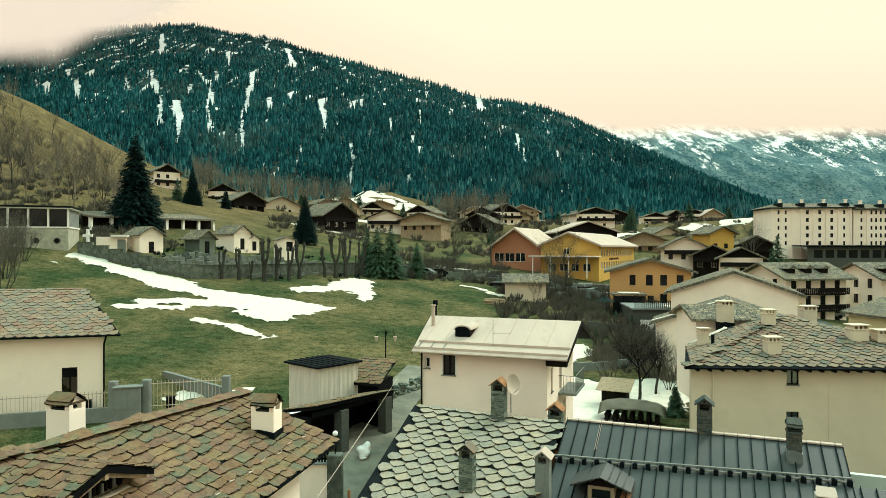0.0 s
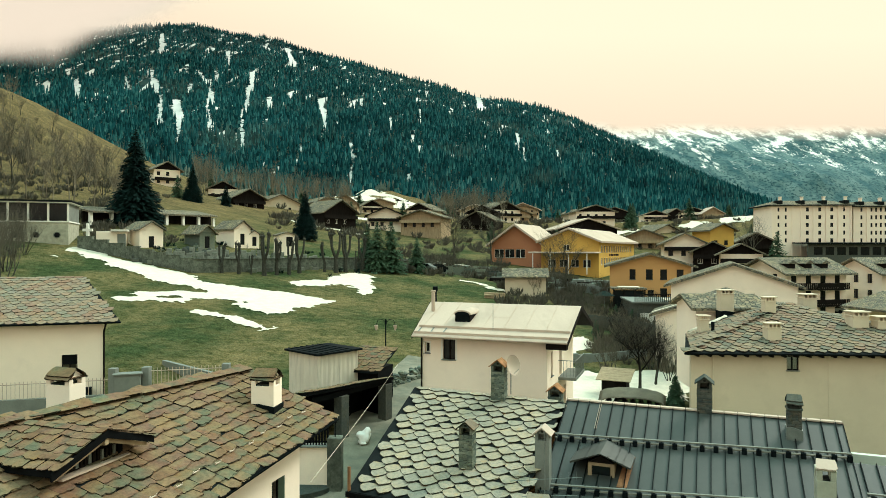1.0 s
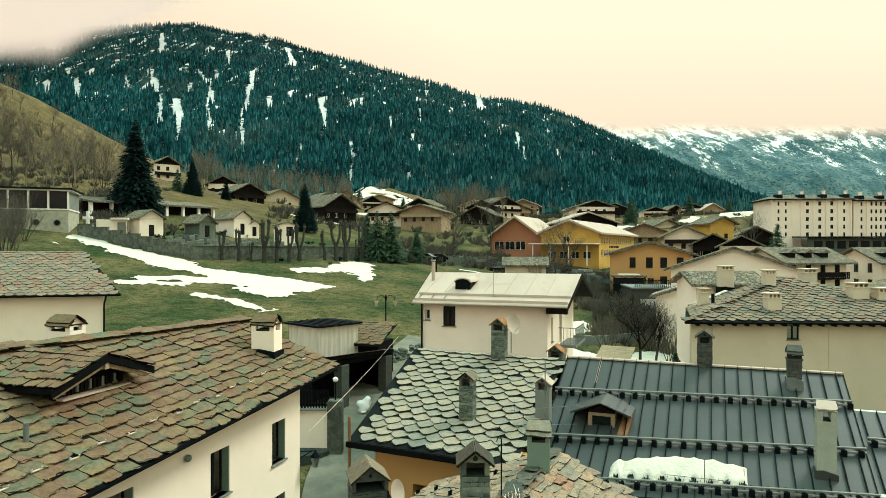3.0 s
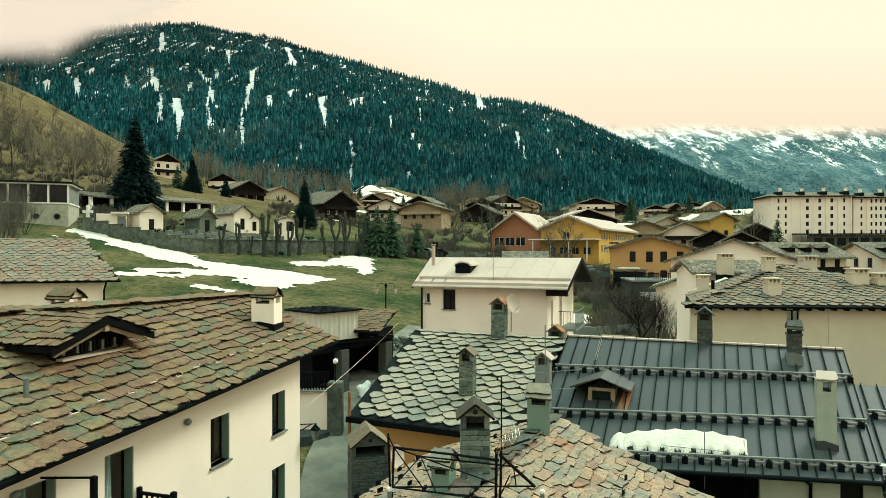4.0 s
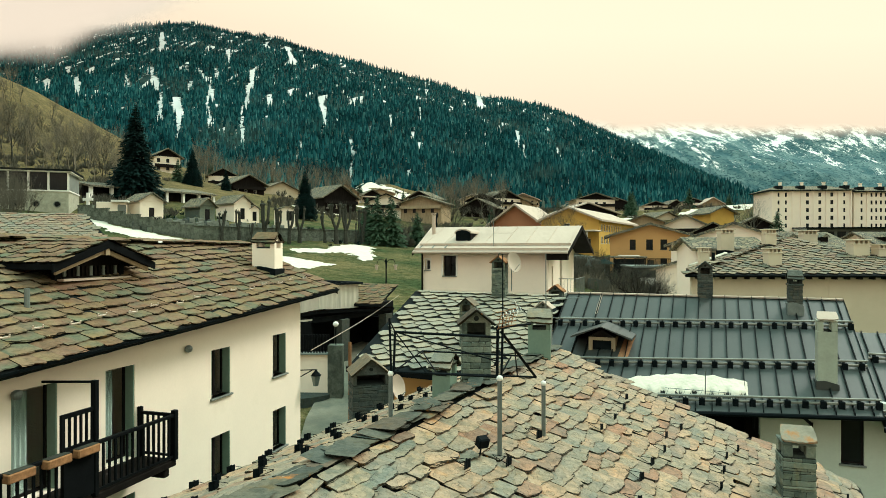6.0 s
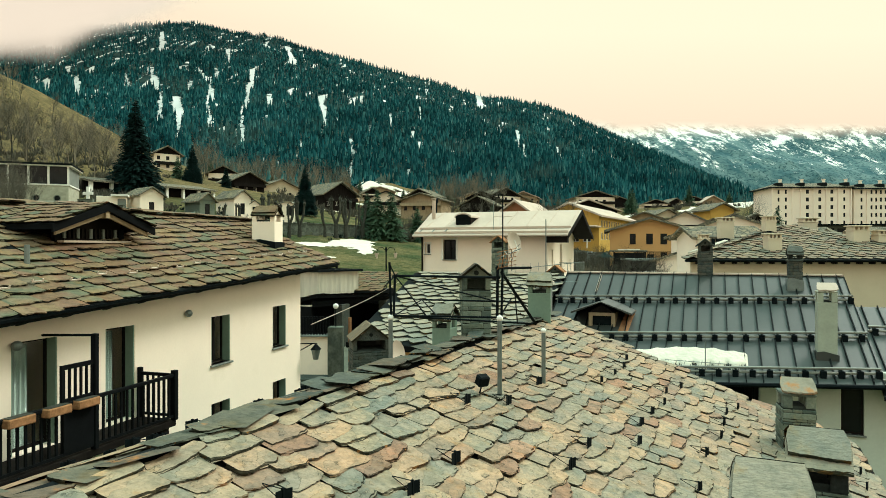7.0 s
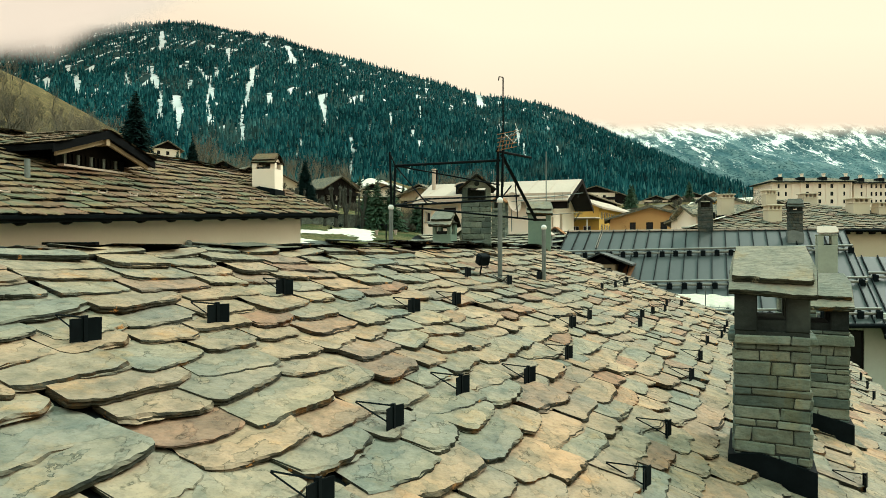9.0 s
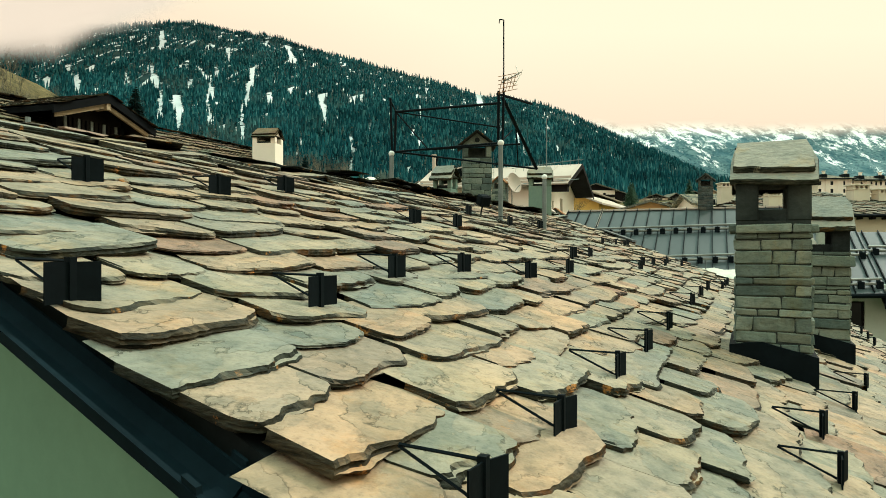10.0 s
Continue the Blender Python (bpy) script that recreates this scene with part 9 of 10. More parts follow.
    def grave(kind):
        g = thing("gravestone", Matrix(), ["grey granite grave with a low kerb", "pale granite headstone with a kerb", "stone cross over a grave kerb", "rough boulder headstone on a grave"][kind], "gravestone", "gravestones")
        m = [GRANITE, GRANITE, STONEWORK, DARKSTONE][kind]
        part("kerb", boxes(((-0.5, -1.9, -0.4), (0.5, 0, 0.22)), bev=0.03), m, g)
        if kind == 2:
            part("cross", boxes(((-0.1, -0.1, 0.2), (0.1, 0.05, 1.4)), ((-0.38, -0.1, 0.85), (0.38, 0.05, 1.05)), bev=0.02), m, g)
        elif kind == 3:
            bm = bmesh.new()
            bmesh.ops.create_icosphere(bm, subdivisions=2, radius=0.5)
            for v in bm.verts:
                v.co = Vector((v.co.x, v.co.y * 0.5, v.co.z * 1.1 + 0.5)) * (1 + 0.2 * noise.noise(v.co * 2))
            part("boulder", bm, m, g)
        else:
            part("headstone", boxes(((-0.42, -0.12, 0.2), (0.42, 0.06, 1.1)), bev=0.06), m, g)
        return g

    protos = [None] * 4
    for r in range(9):
        for k in range(16):
            u_, v_ = k / 15, r / 8
            x = -44 + 25 * u_ + 3.5 * v_ + rng.uniform(-0.5, 0.5)
            y = 97 + 13 * v_ + 9 * u_ * (0.6 + 0.4 * v_) - 2 + rng.uniform(-0.4, 0.4)
            if y < 93 + 1.05 * (x + 33) or (abs(x - place(366, 113)) < 3 and y > 110) or (abs(x - place(428, 120)) < 4 and y > 116) or rng.random() < 0.15:
                continue
            m = pose(x, y, base(x, y) + 0.1, 0, 0, 25 + rng.uniform(-8, 8))
            i = rng.choice((0, 0, 1, 1, 2, 3))
            if protos[i] is None:
                protos[i] = grave(i)
                protos[i].matrix_world = m
            else:
                copy_thing(protos[i], m)


graveyard()


# ---- trees ----
def conifer(seed, h, w, mat, label, dense=1.0):
    """A trunk and a crown of drooping, needled boughs."""
    rng = random.Random(seed)
    t = thing("fir_tree", Matrix(), label, "tree", "firs")
    part("trunk", bar(bmesh.new(), (0, 0, -1), (0, 0, h * 0.97), h * 0.02, 8, 0.03), BARK, t)
    verts, faces = [], []
    z, k = h * 0.07, 0
    while z < h * 0.985:
        f = 1 - z / h
        reach = w * (f ** 0.85) * rng.uniform(0.82, 1.12) + 0.15
        n = max(5, int((14 * f + 7) * dense))
        for i in range(n):
            a = rng.uniform(0, 2 * math.pi)
            r = reach * rng.uniform(0.6, 1.12)
            droop = r * rng.uniform(0.12, 0.42)
            d, sd = Vector((math.cos(a), math.sin(a), 0)), Vector((-math.sin(a), math.cos(a), 0))
            steps = 4
            for s_ in range(steps):
                u0 = 0.1 + 0.9 * s_ / steps
                u1 = u0 + 0.9 / steps * 1.25
                p_ = d * r * u0 + Vector((0, 0, z - droop * u0 * u0))
                q_ = d * r * u1 + Vector((0, 0, z - droop * u1 * u1 + rng.uniform(-0.05, 0.05)))
                wd = (0.12 + 0.12 * r * (1 - u0 * 0.7)) * rng.uniform(0.5, 1.2)
                hang = Vector((0, 0, -wd * rng.uniform(0.25, 0.8)))
                o = len(verts)
                verts += [tuple(p_), tuple(q_), tuple(p_.lerp(q_, 0.55) + sd * wd + hang), tuple(p_.lerp(q_, 0.6) - sd * wd + hang)]
                faces += [(o, o + 1, o + 2), (o, o + 3, o + 1)]
        z += h * rng.uniform(0.014, 0.024)
    mesh_part("crown", verts, faces, mat, t)
    return t


def grow(rng, vlists, flists, a, d, ln, r, level, maxl, spread, up):
    """Bare branches as thin three-sided tubes."""
    segs = 3 if level < 2 else 2
    verts, faces = vlists[min(level, 1)], flists[min(level, 1)]
    p_ = Vector(a)
    dirn = Vector(d).normalized()
    for s_ in range(segs):
        q_ = p_ + dirn * ln / segs
        r2 = r * (0.86 if s_ < segs - 1 else 0.7)
        side = dirn.orthogonal().normalized()
        other = dirn.cross(side)
        o = len(verts)
        for c, rr in ((p_, r), (q_, r2)):
            for i in range(3):
                an = i * 2.094
                verts.append(tuple(c + (side * math.cos(an) + other * math.sin(an)) * rr))
        for i in range(3):
            j = (i + 1) % 3
            faces.append((o + i, o + j, o + 3 + j, o + 3 + i))
        p_, r = q_, r2
        dirn = (dirn + Vector((rng.uniform(-1, 1), rng.uniform(-1, 1), rng.uniform(-0.4, 0.8))) * 0.16).normalized()
        if level < maxl and (s_ > 0 or level > 0):
            for _ in range(2 if level < maxl - 1 else 3):
                nd = (dirn * 1.0 + Vector((rng.uniform(-1, 1), rng.uniform(-1, 1), rng.uniform(-0.2, 0.6))) * spread + Vector((0, 0, up))).normalized()
                grow(rng, vlists, flists, p_, nd, ln * rng.uniform(0.5, 0.75), r * 0.6, level + 1, maxl, spread, up)


def bare_tree(seed, h, label, mat=None, maxl=4, spread=0.9, up=0.25, stems=1, r=None, name="bare_tree"):
    rng = random.Random(seed)
    t = thing(name, Matrix(), label, "tree", "leafless trees")
    verts, faces, tv, tf = [], [], [], []
    for s_ in range(stems):
        lean = Vector((rng.uniform(-1, 1), rng.uniform(-1, 1), 0)) * (0.45 if stems > 1 else 0.06)
        grow(rng, (tv, verts), (tf, faces), (rng.uniform(-0.3, 0.3) * (stems > 1), rng.uniform(-0.3, 0.3) * (stems > 1), -0.4), Vector((0, 0, 1)) + lean, h * 0.5, r or h * 0.016, 0, maxl, spread, up)
    mesh_part("trunk", tv, tf, BARK, t)
    mesh_part("crown", verts, faces, mat or TWIG, t)
    return t


def pollard(seed, h):
    rng = random.Random(seed)
    t = thing("pollarded_tree", Matrix(), "pollarded bare tree with knobbly upright limbs", "tree", "pollarded trees along the wall")
    bm = bmesh.new()
    fork = h * rng.uniform(0.25, 0.35)
    bar(bm, (0, 0, -0.5), (rng.uniform(-0.1, 0.1), 0, fork), 0.34, 8, 0.26)
    part("trunk", bm, BARK, t)
    for k in range(rng.choice((3, 4, 4, 5))):
        bm = bmesh.new()
        a = rng.uniform(0, 6.3)
        q0 = Vector((0, 0, fork - 0.1))
        q1 = q0 + Vector((math.cos(a) * 0.55, math.sin(a) * 0.55, h * 0.25))
        q2 = q1 + Vector((math.cos(a) * 0.15 + rng.uniform(-0.2, 0.2), math.sin(a) * 0.15, h * rng.uniform(0.2, 0.36)))
        bar(bm, q0, q1, 0.2, 6, 0.16)
        bar(bm, q1, q2, 0.16, 6, 0.14)
        bmesh.ops.create_icosphere(bm, subdivisions=1, radius=0.27, matrix=Matrix.Translation(q2))
        for _ in range(8):
            bar(bm, q2, q2 + Vector((rng.uniform(-0.3, 0.3), rng.uniform(-0.3, 0.3), rng.uniform(0.2, 0.7))), 0.03, 3, 0.01)
        part("limb", bm, BARK, t)
    return t


def bare_wood(name, label, n, pick, mat, seed, lo, hi):
    """A thin leafless wood: many slender trees with upswept branches."""
    rng = random.Random(seed)
    verts, faces = [], []
    for _ in range(n):
        x, y = pick(rng)
        h = rng.uniform(lo, hi)
        grow(rng, (verts, verts), (faces, faces), (x, y, ground_z(x, y) - 0.4), (rng.uniform(-0.1, 0.1), rng.uniform(-0.1, 0.1), 1), h * 0.55, h * 0.013, 0, 3, 0.7, 0.45)
    ob = mesh_part(name, verts, faces, mat)
    return tagged(ob, label, "trees", kind="stuff")


def plant(t, x, y, s=1.0, rot=0, z=None):
    t.matrix_world = pose(x, y, ground_z(x, y) if z is None else z, 0, 0, rot) @ Matrix.Scale(s, 4)
    return t


def stand(t, x, y, s=1.0, rot=0, z=None):
    c = copy_thing(t, pose(x, y, ground_z(x, y) if z is None else z, 0, 0, rot))
    c.scale = (s, s, s)
    return c


def trees():
    big = plant(conifer(1, 22.5, 6.3, NEEDLE, "tall dark spruce rising above the burial porch", 5.5), place(240, 126), 126, z=17.8)
    f2 = plant(conifer(2, 8.8, 2.9, PINE, "bushy green fir beside the meadow"), place(668, 113), 113)
    stand(f2, place(692, 114), 114, 1.02, 70)
    stand(f2, place(650, 116), 116, 0.9, 140)
    stand(f2, place(738, 118), 118, 0.74, 30)
    stand(big, place(540, 150), 150, 0.5, 40)
    stand(big, place(341, 190), 190, 0.56, 110, 29)
    stand(f2, place(315, 192), 192, 1.08, 10, 29.5)
    stand(big, place(400, 200), 200, 0.52, 200, 25)
    for px, d, s, z in ((985, 175, 0.44, 14.5), (968, 178, 0.4, 14.5), (1376, 150, 0.72, 8.5), (1085, 200, 0.3, 16), (1110, 215, 0.26, 17), (870, 210, 0.34, 20)):
        stand(f2, place(px, d), d, s * 2.05, px, z)
    yw = plant(conifer(5, 3.4, 1.1, PINE, "small garden fir against the white wing"), place(1196, 53), 53, z=3.6)
    # pollards along the wall
    protos = [plant(pollard(s_, 6.2), -30, 93) for s_ in (11, 12, 13)]
    spots = [(393, 94, 0.8), (423, 95, 0.85), (468, 96, 1.15), (490, 97.5, 1.0), (512, 99, 0.95), (530, 101, 1.05), (575, 105, 0.9), (595, 106, 1.25), (612, 108, 1.2), (630, 110, 0.7), (642, 112, 1.1), (445, 96, 0.5)]
    for i, (px, d, s_) in enumerate(spots):
        x = place(px, d)
        if i < 3:
            protos[i].matrix_world = pose(x, d, ground_z(x, d), 0, 0, i * 50) @ Matrix.Scale(s_, 4)
        else:
            stand(protos[i % 3], x, d, s_, i * 73)
    # leafless trees
    b1 = plant(bare_tree(21, 14.0, "leafless tree on the dry hillside", maxl=5, r=0.26), place(105, 165), 165, z=29)
    b2 = plant(bare_tree(22, 7.0, "bare fruit tree with a spreading crown in the garden", DARKWOOD, 5, 1.0, 0.0, 1, 0.2), 17.0, 57.0)
    b3 = plant(bare_tree(23, 8.5, "multi-stemmed leafless shrub at the meadow's edge", TWIG, 4, 0.6, 0.5, 6, 0.1), place(20, 88), 88, 0.8)
    for px, d, s_, z in ((65, 170, 0.9, 33), (180, 160, 0.85, 26), (22, 150, 1.0, 31), (160, 185, 1.0, 31), (60, 200, 1.0, 41), (20, 210, 1.1, 46), (120, 210, 0.9, 38), (10, 190, 0.9, 40), (45, 160, 0.7, 31), (85, 180, 0.8, 34), (135, 172, 0.7, 29), (150, 200, 0.8, 33), (35, 178, 0.8, 36), (75, 215, 0.9, 44), (100, 225, 0.9, 43), (170, 215, 0.8, 34), (5, 165, 0.9, 35), (200, 178, 0.7, 27), (50, 230, 0.9, 48), (15, 240, 0.9, 56), (90, 245, 0.8, 48), (130, 240, 0.8, 43), (60, 150, 0.6, 28), (365, 240, 1.2, 31), (470, 255, 1.2, 31), (590, 280, 1.3, 29), (820, 250, 1.2, 22), (850, 235, 1.1, 22), (800, 150, 0.9, 13), (870, 148, 0.9, 13), (1000, 118, 0.8, 9.5), (985, 112, 0.7, 9.5), (1335, 165, 0.9, 12)):
        stand(b1, place(px, d), d, s_, px * 7, z)
    for px, d, s_ in ((8, 80, 0.9), (2, 72, 0.9), (45, 90, 0.55)):
        stand(b3, place(px, d), d, s_, px * 5)
    for px, d, s_ in ((1080, 62, 0.5), (1150, 66, 0.6), (1110, 70, 0.6), (1185, 62, 0.5), (960, 108, 0.55), (975, 110, 0.6), (1000, 112, 0.55), (1060, 75, 0.4), (950, 104, 0.4)):
        stand(b3, place(px, d), d, s_, px * 5)
    rng = random.Random(41)
    for k in range(42):
        px, d = rng.uniform(-10, 260), rng.uniform(132, 250)
        x = place(px, d)
        stand(b1 if k % 3 else b3, x, d, rng.uniform(0.3, 0.75) * (1 if k % 3 else 0.6), rng.uniform(0, 360))
    for k in range(34):
        px, d = rng.uniform(930, 1200), rng.uniform(84, 125)
        if px < 1040 and d < 95:
            continue
        stand(b3, place(px, d), d, rng.uniform(0.16, 0.42), rng.uniform(0, 360))
    for k in range(16):
        px, d = rng.uniform(690, 900), rng.uniform(120, 150)
        stand(b3, place(px, d), d, rng.uniform(0.2, 0.45), rng.uniform(0, 360))
    for k in range(6):
        px, d = rng.uniform(1040, 1190), rng.uniform(70, 92)
        stand(yw, place(px, d), d, rng.uniform(0.35, 0.75), rng.uniform(0, 360))
    for k in range(40):
        px, d = rng.uniform(350, 1350), rng.uniform(225, 380)
        stand(f2 if k % 3 else b1, place(px, d), d, rng.uniform(0.3, 0.6) * (2.05 if k % 3 else 1), rng.uniform(0, 360))
    stand(b2, 19.5, 60.5, 0.8, 80)
    stand(b2, place(1100, 72), 72, 0.75, 200)


trees()


# ---- gardens ----
def gardens():
    hut = thing("garden_hut", pose(place(1090, 55), 55, ground_z(place(1090, 55), 55), 0, 0, -25), "small timber garden hut with a pale plank roof", "hut")
    part("body", boxes(((-1.0, -0.8, -0.5), (1.0, 0.8, 1.5))), DARKWOOD, hut)
    for i in range(6):
        bm = bmesh.new()
        box(bm, (-1.4, -1.3 + 0.44 * i, 0), (1.4, -0.88 + 0.44 * i, 0.05), pose(0, 0, 1.85, 14, 0, 0))
        part("roof_plank", bm, PALEWOOD, hut)
    tarp = thing("covered_stack", pose(place(1120, 50), 50, ground_z(place(1120, 50), 50) + 0.3, 0, 0, -20), "log stack under a pale tarpaulin", "log stack")
    bm = bmesh.new()
    nx, ny = 14, 10
    g = [[bm.verts.new((-2.4 + 4.8 * i / nx, -1.6 + 3.2 * j / ny, 1.5 - 0.5 * abs(j - ny / 2) / (ny / 2) - 0.5 * (abs(i - nx / 2) / (nx / 2)) ** 4 + noise.noise(Vector((i * 0.4, j * 0.5, 1))) * 0.12)) for i in range(nx + 1)] for j in range(ny + 1)]
    for j in range(ny):
        for i in range(nx):
            bm.faces.new((g[j][i], g[j][i + 1], g[j + 1][i + 1], g[j + 1][i]))
    bmesh.ops.solidify(bm, geom=bm.faces[:], thickness=0.03)
    part("tarpaulin", bm, TARP, tarp, smooth=True)
    for k in range(28):
        zl, xl = -0.45 + 0.3 * (k // 7), -1.8 + 0.6 * (k % 7)
        part("log", bars(0.16, ((xl, -1.3, zl), (xl, 1.3, zl)), sides=8), DARKWOOD, tarp)
    rng = random.Random(12)
    for (px0, d0, px1, d1, hh, mat, lab) in ((930, 125, 1080, 112, 1.5, CONCRETE, "concrete garden wall between the vegetable plots"), (880, 122, 1000, 128, 1.2, STONEWORK, "low stone wall below the terracotta hall"), (1100, 94, 1235, 91, 1.3, DARKWOOD, "dark timber terrace railing"), (700, 118, 860, 124, 1.3, STONEWORK, "low stone terrace wall"), (1040, 84, 1180, 80, 1.4, DARKSTONE, "dark stone terrace wall"), (740, 124, 880, 134, 1.0, STONEWORK, "low stone terrace wall"), (1000, 66, 1180, 72, 0.9, CONCRETE, "low garden wall")):
        w = thing("terrace_wall", pose(0, 0, 0), lab, "wall", "terrace walls")
        a, b = Vector((place(px0, d0), d0)), Vector((place(px1, d1), d1))
        n = 8
        for i in range(n):
            p_, q_ = a.lerp(b, i / n), a.lerp(b, (i + 1) / n)
            z = (ground_z(*p_) + ground_z(*q_)) / 2
            wall("panel", tuple(p_), tuple(q_), z - 1.5, z + hh + rng.uniform(-0.06, 0.06), [], mat, w, 0.3)
    for k in range(26):
        px, d = rng.uniform(880, 1080), rng.uniform(112, 134)
        x = place(px, d)
        b = thing("raised_bed", pose(x, d, ground_z(x, d), 0, 0, rng.uniform(-25, 10)), "timber-edged vegetable bed in a terraced garden", "garden bed", "garden beds")
        part("edging", boxes(((-2, -0.8, -0.3), (2, 0.8, rng.uniform(0.4, 0.9))), bev=0.04), (STONEWORK, DARKWOOD, CONCRETE)[k % 3], b)
    for k in range(24):
        px, d = rng.uniform(690, 870), rng.uniform(118, 136)
        x = place(px, d)
        b = thing("raised_bed", pose(x, d, ground_z(x, d), 0, 0, rng.uniform(-25, 25)), "low stone-edged garden bed on the terraces", "garden bed", "garden beds")
        part("edging", boxes(((-2.2, -0.7, -0.3), (2.2, 0.7, rng.uniform(0.4, 0.8))), bev=0.04), (STONEWORK, DARKSTONE, CONCRETE)[k % 3], b)
    for k, (px, d) in enumerate(((735, 119), (752, 120), (772, 121), (1445, 118), (1470, 116), (1330, 120))):
        car(place(px, d), d, rng.uniform(-30, 30), (METAL_BK, METAL_GREY, DARKGLASS)[k % 3])
    ter = thing("garden_terrace", pose(place(1122, 86), 86, 5.5, 0, 0, -6), "dark terrace with a garage and a timber railing", "terrace")
    part("retaining_wall", boxes(((0, 0, -2), (12.5, 9, 4.6)), bev=0.05), DARKSTONE, ter)
    part("garage_door", boxes(((0.8, -0.06, 1.2), (3.0, 0.0, 3.3))), WHITE, ter)
    part("garage_opening", boxes(((3.4, -0.05, 1.2), (6.0, 0.0, 3.5))), DARKGLASS, ter)
    part("slab", boxes(((-0.3, -0.3, 4.6), (12.8, 9, 4.8))), CONCRETE, ter)
    part("snow_cap", boxes(((4.5, 0.6, 4.8), (11, 4, 4.95)), bev=0.06), SNOW, ter)
    part("rail", boxes(((0, -0.1, 5.7), (12.5, 0.0, 5.8))), DARKWOOD, ter)
    for k in range(50):
        part("baluster", boxes(((0.1 + 0.25 * k, -0.08, 4.8), (0.2 + 0.25 * k, -0.04, 5.7))), DARKWOOD, ter)
    um = thing("parasol", pose(place(1070, 96), 96, ground_z(place(1070, 96), 96)), "folded dark green garden parasol", "parasol")
    part("pole", bars(0.04, ((0, 0, -0.3), (0, 0, 2.8))), METAL_GREY, um)
    bm = bmesh.new()
    bmesh.ops.create_cone(bm, cap_ends=False, segments=10, radius1=1.5, radius2=0.05, depth=0.7, matrix=Matrix.Translation((0, 0, 2.6)))
    part("canopy", bm, NEEDLE, um)
    lg = thing("log_pile", pose(place(876, 97), 97, ground_z(place(876, 97), 97)), "heap of sawn logs on the meadow", "log pile")
    for k in range(9):
        bm = bmesh.new()
        a_ = rng.uniform(-0.6, 0.6)
        bar(bm, (-1.6 * math.cos(a_), -1.6 * math.sin(a_) * 0.4, 0.15 + 0.1 * k), (1.6 * math.cos(a_), 1.6 * math.sin(a_) * 0.4, 0.2 + 0.08 * k), 0.13, 7)
        part("log", bm, PALEWOOD, lg)


def car(x, y, rot, mat):
    c = thing("parked_car", pose(x, y, ground_z(x, y) + 0.15, 0, 0, rot), "dark parked car seen far off beside the gardens", "car", "parked cars")
    bm = bmesh.new()
    prof = [(-2.1, 0.35), (-2.05, 0.85), (-1.2, 0.95), (-0.6, 1.42), (0.9, 1.45), (1.6, 0.98), (2.1, 0.85), (2.15, 0.35)]
    prism(bm, [(px, -0.85, pz) for px, pz in prof], (0, 1.7, 0))
    bmesh.ops.bevel(bm, geom=bm.edges[:], offset=0.08, segments=2, affect="EDGES")
    part("body", bm, mat, c)
    for sx in (-1.3, 1.3):
        for sy in (-0.86, 0.86):
            part("wheel", bar(bmesh.new(), (sx, sy - 0.1, 0.32), (sx, sy + 0.1, 0.32), 0.32, 14), METAL_BK, c)
    bm = bmesh.new()
    prism(bm, [(-1.05, -0.87, 0.98), (-0.55, -0.87, 1.35), (0.85, -0.87, 1.38), (1.4, -0.87, 1.0)], (0, 1.74, 0))
    part("windows", bm, DARKGLASS, c)


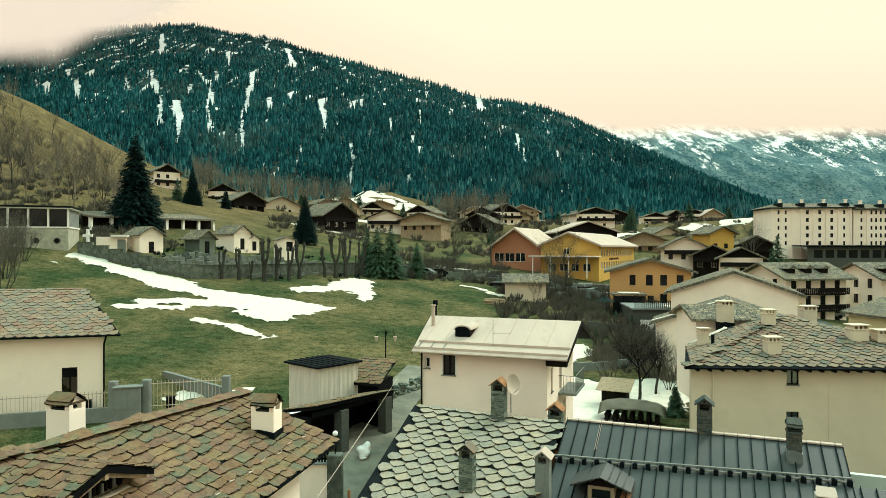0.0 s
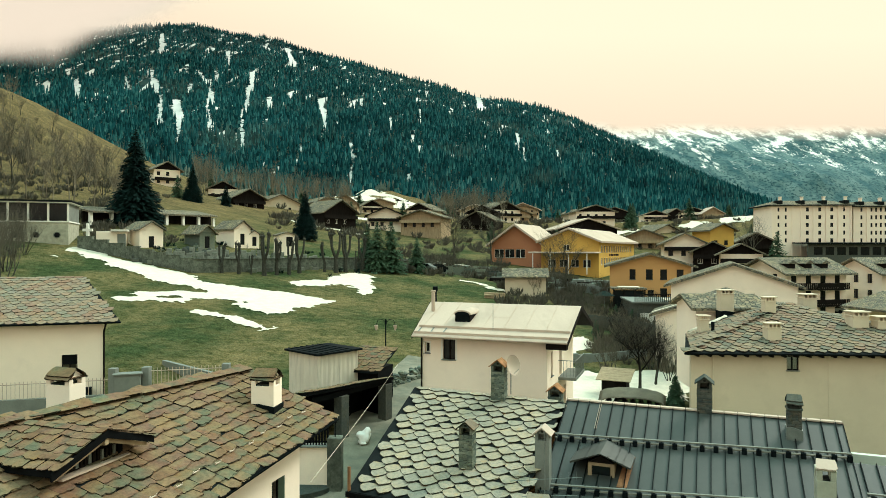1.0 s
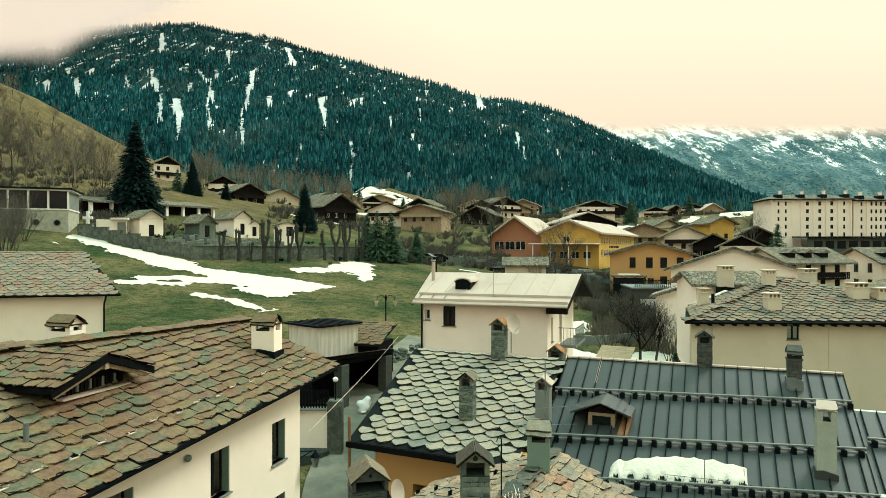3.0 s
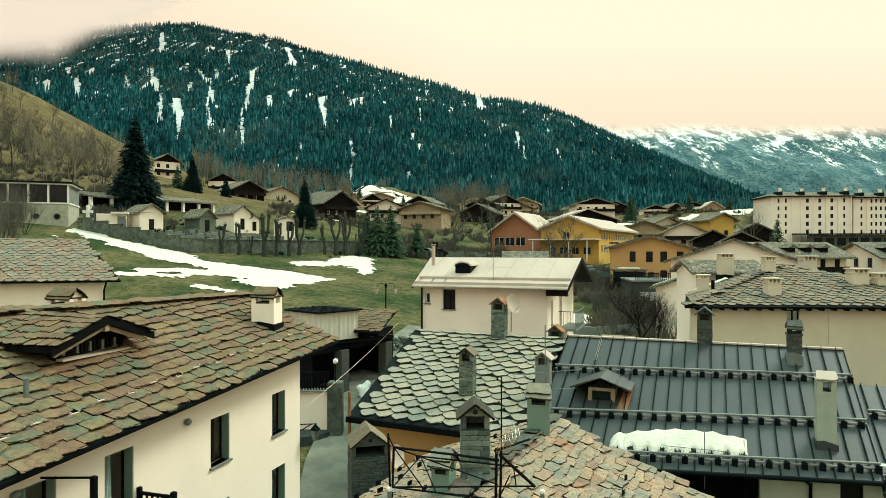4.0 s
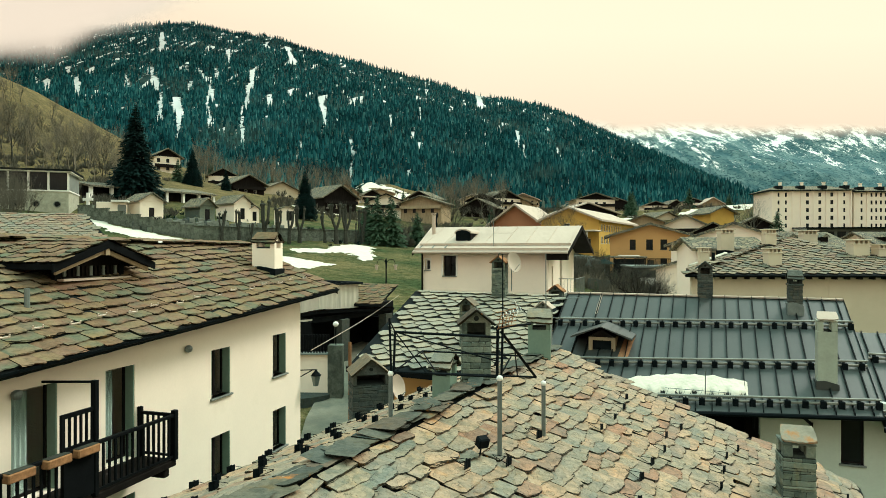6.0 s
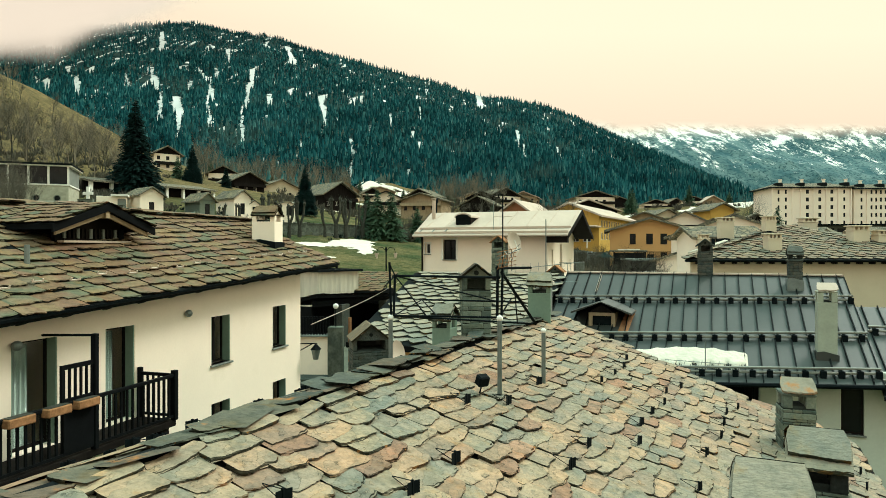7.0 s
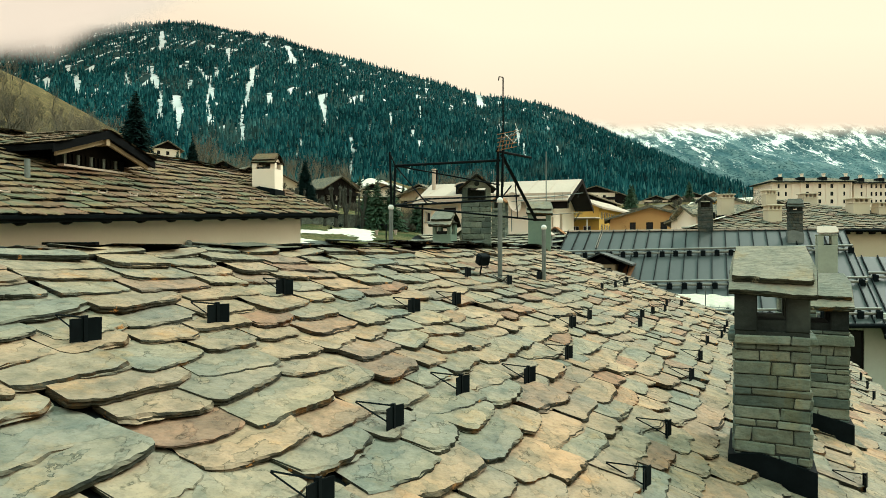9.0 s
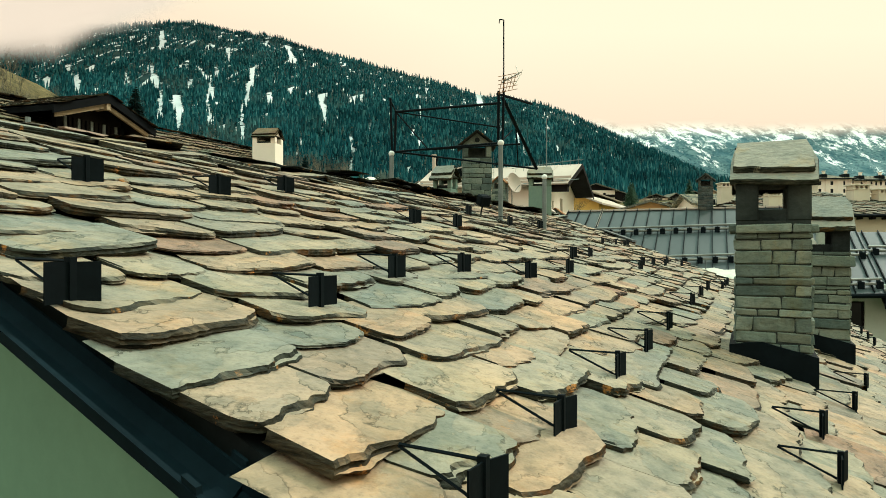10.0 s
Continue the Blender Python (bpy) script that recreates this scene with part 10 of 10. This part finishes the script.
def scrub(name, label, n, pick, mat, seed, size):
    """Bare garden scrub: many thin upright twigs in clumps."""
    rng = random.Random(seed)
    verts, faces = [], []
    for _ in range(n):
        x, y = pick(rng)
        z, r = ground_z(x, y), size * rng.uniform(0.4, 1.3)
        for _ in range(rng.randrange(60, 110)):
            a, u = rng.uniform(0, 6.28), rng.random() ** 0.6 * r
            bx, by = x + math.cos(a) * u * 0.6, y + math.sin(a) * u * 0.6
            h = r * rng.uniform(0.5, 1.5)
            tx, ty = bx + math.cos(a) * u * rng.uniform(0.1, 0.9), by + math.sin(a) * u * rng.uniform(0.1, 0.9)
            w = rng.uniform(0.008, 0.022) * min(r, 1.3)
            o = len(verts)
            verts += [(bx - w, by, z - 0.1), (bx + w, by, z - 0.1), (tx, ty, z + h), (tx + w * 1.2, ty, z + h * rng.uniform(0.5, 0.8))]
            faces += [(o, o + 1, o + 2), (o + 1, o + 3, o + 2)]
    ob = mesh_part(name, verts, faces, mat)
    return tagged(ob, label, "shrubs", kind="stuff")


def at_view(rng, p0, p1, d0, d1):
    d = rng.uniform(d0, d1)
    return place(rng.uniform(p0, p1), d), d


scrub("garden_scrub", "tangled dark bare scrub in the terraced gardens", 260, lambda r: at_view(r, 890, 1215, 84, 128) if r.random() < 0.96 else at_view(r, 1060, 1200, 66, 84), TWIG, 61, 1.0)
scrub("orchard_scrub", "tangled bare bushes in the snowy orchard gardens", 55, lambda r: at_view(r, 1035, 1200, 64, 92), HILLTWIG, 68, 1.0)
scrub("meadow_scrub", "dry brown scrub along the foot of the hill", 260, lambda r: at_view(r, -20, 300, 105, 190), TWIG, 62, 1.0)
bare_wood("hillside_wood", "leafless grey-brown trees scattered over the dry hillside", 55, lambda r: at_view(r, -20, 215, 128, 245), HILLTWIG, 66, 5, 12)
bare_wood("upper_wood", "leafless larches standing behind the upper houses", 150, lambda r: at_view(r, 340, 625, 240, 400) if r.random() < 0.6 else at_view(r, 765, 900, 240, 400), HILLTWIG, 67, 8, 15)
scrub("far_scrub", "dark hedges and scrub between the far houses", 520, lambda r: at_view(r, 480, 1370, 165, 400), TWIG, 63, 1.4)
scrub("graveyard_scrub", "dark clipped shrubs among the graves", 70, lambda r: at_view(r, 260, 640, 99, 128), NEEDLE, 64, 0.45)
scrub("terrace_scrub", "low dark shrubs beside the garden terraces", 120, lambda r: at_view(r, 690, 900, 116, 150), TWIG, 65, 0.9)

gardens()
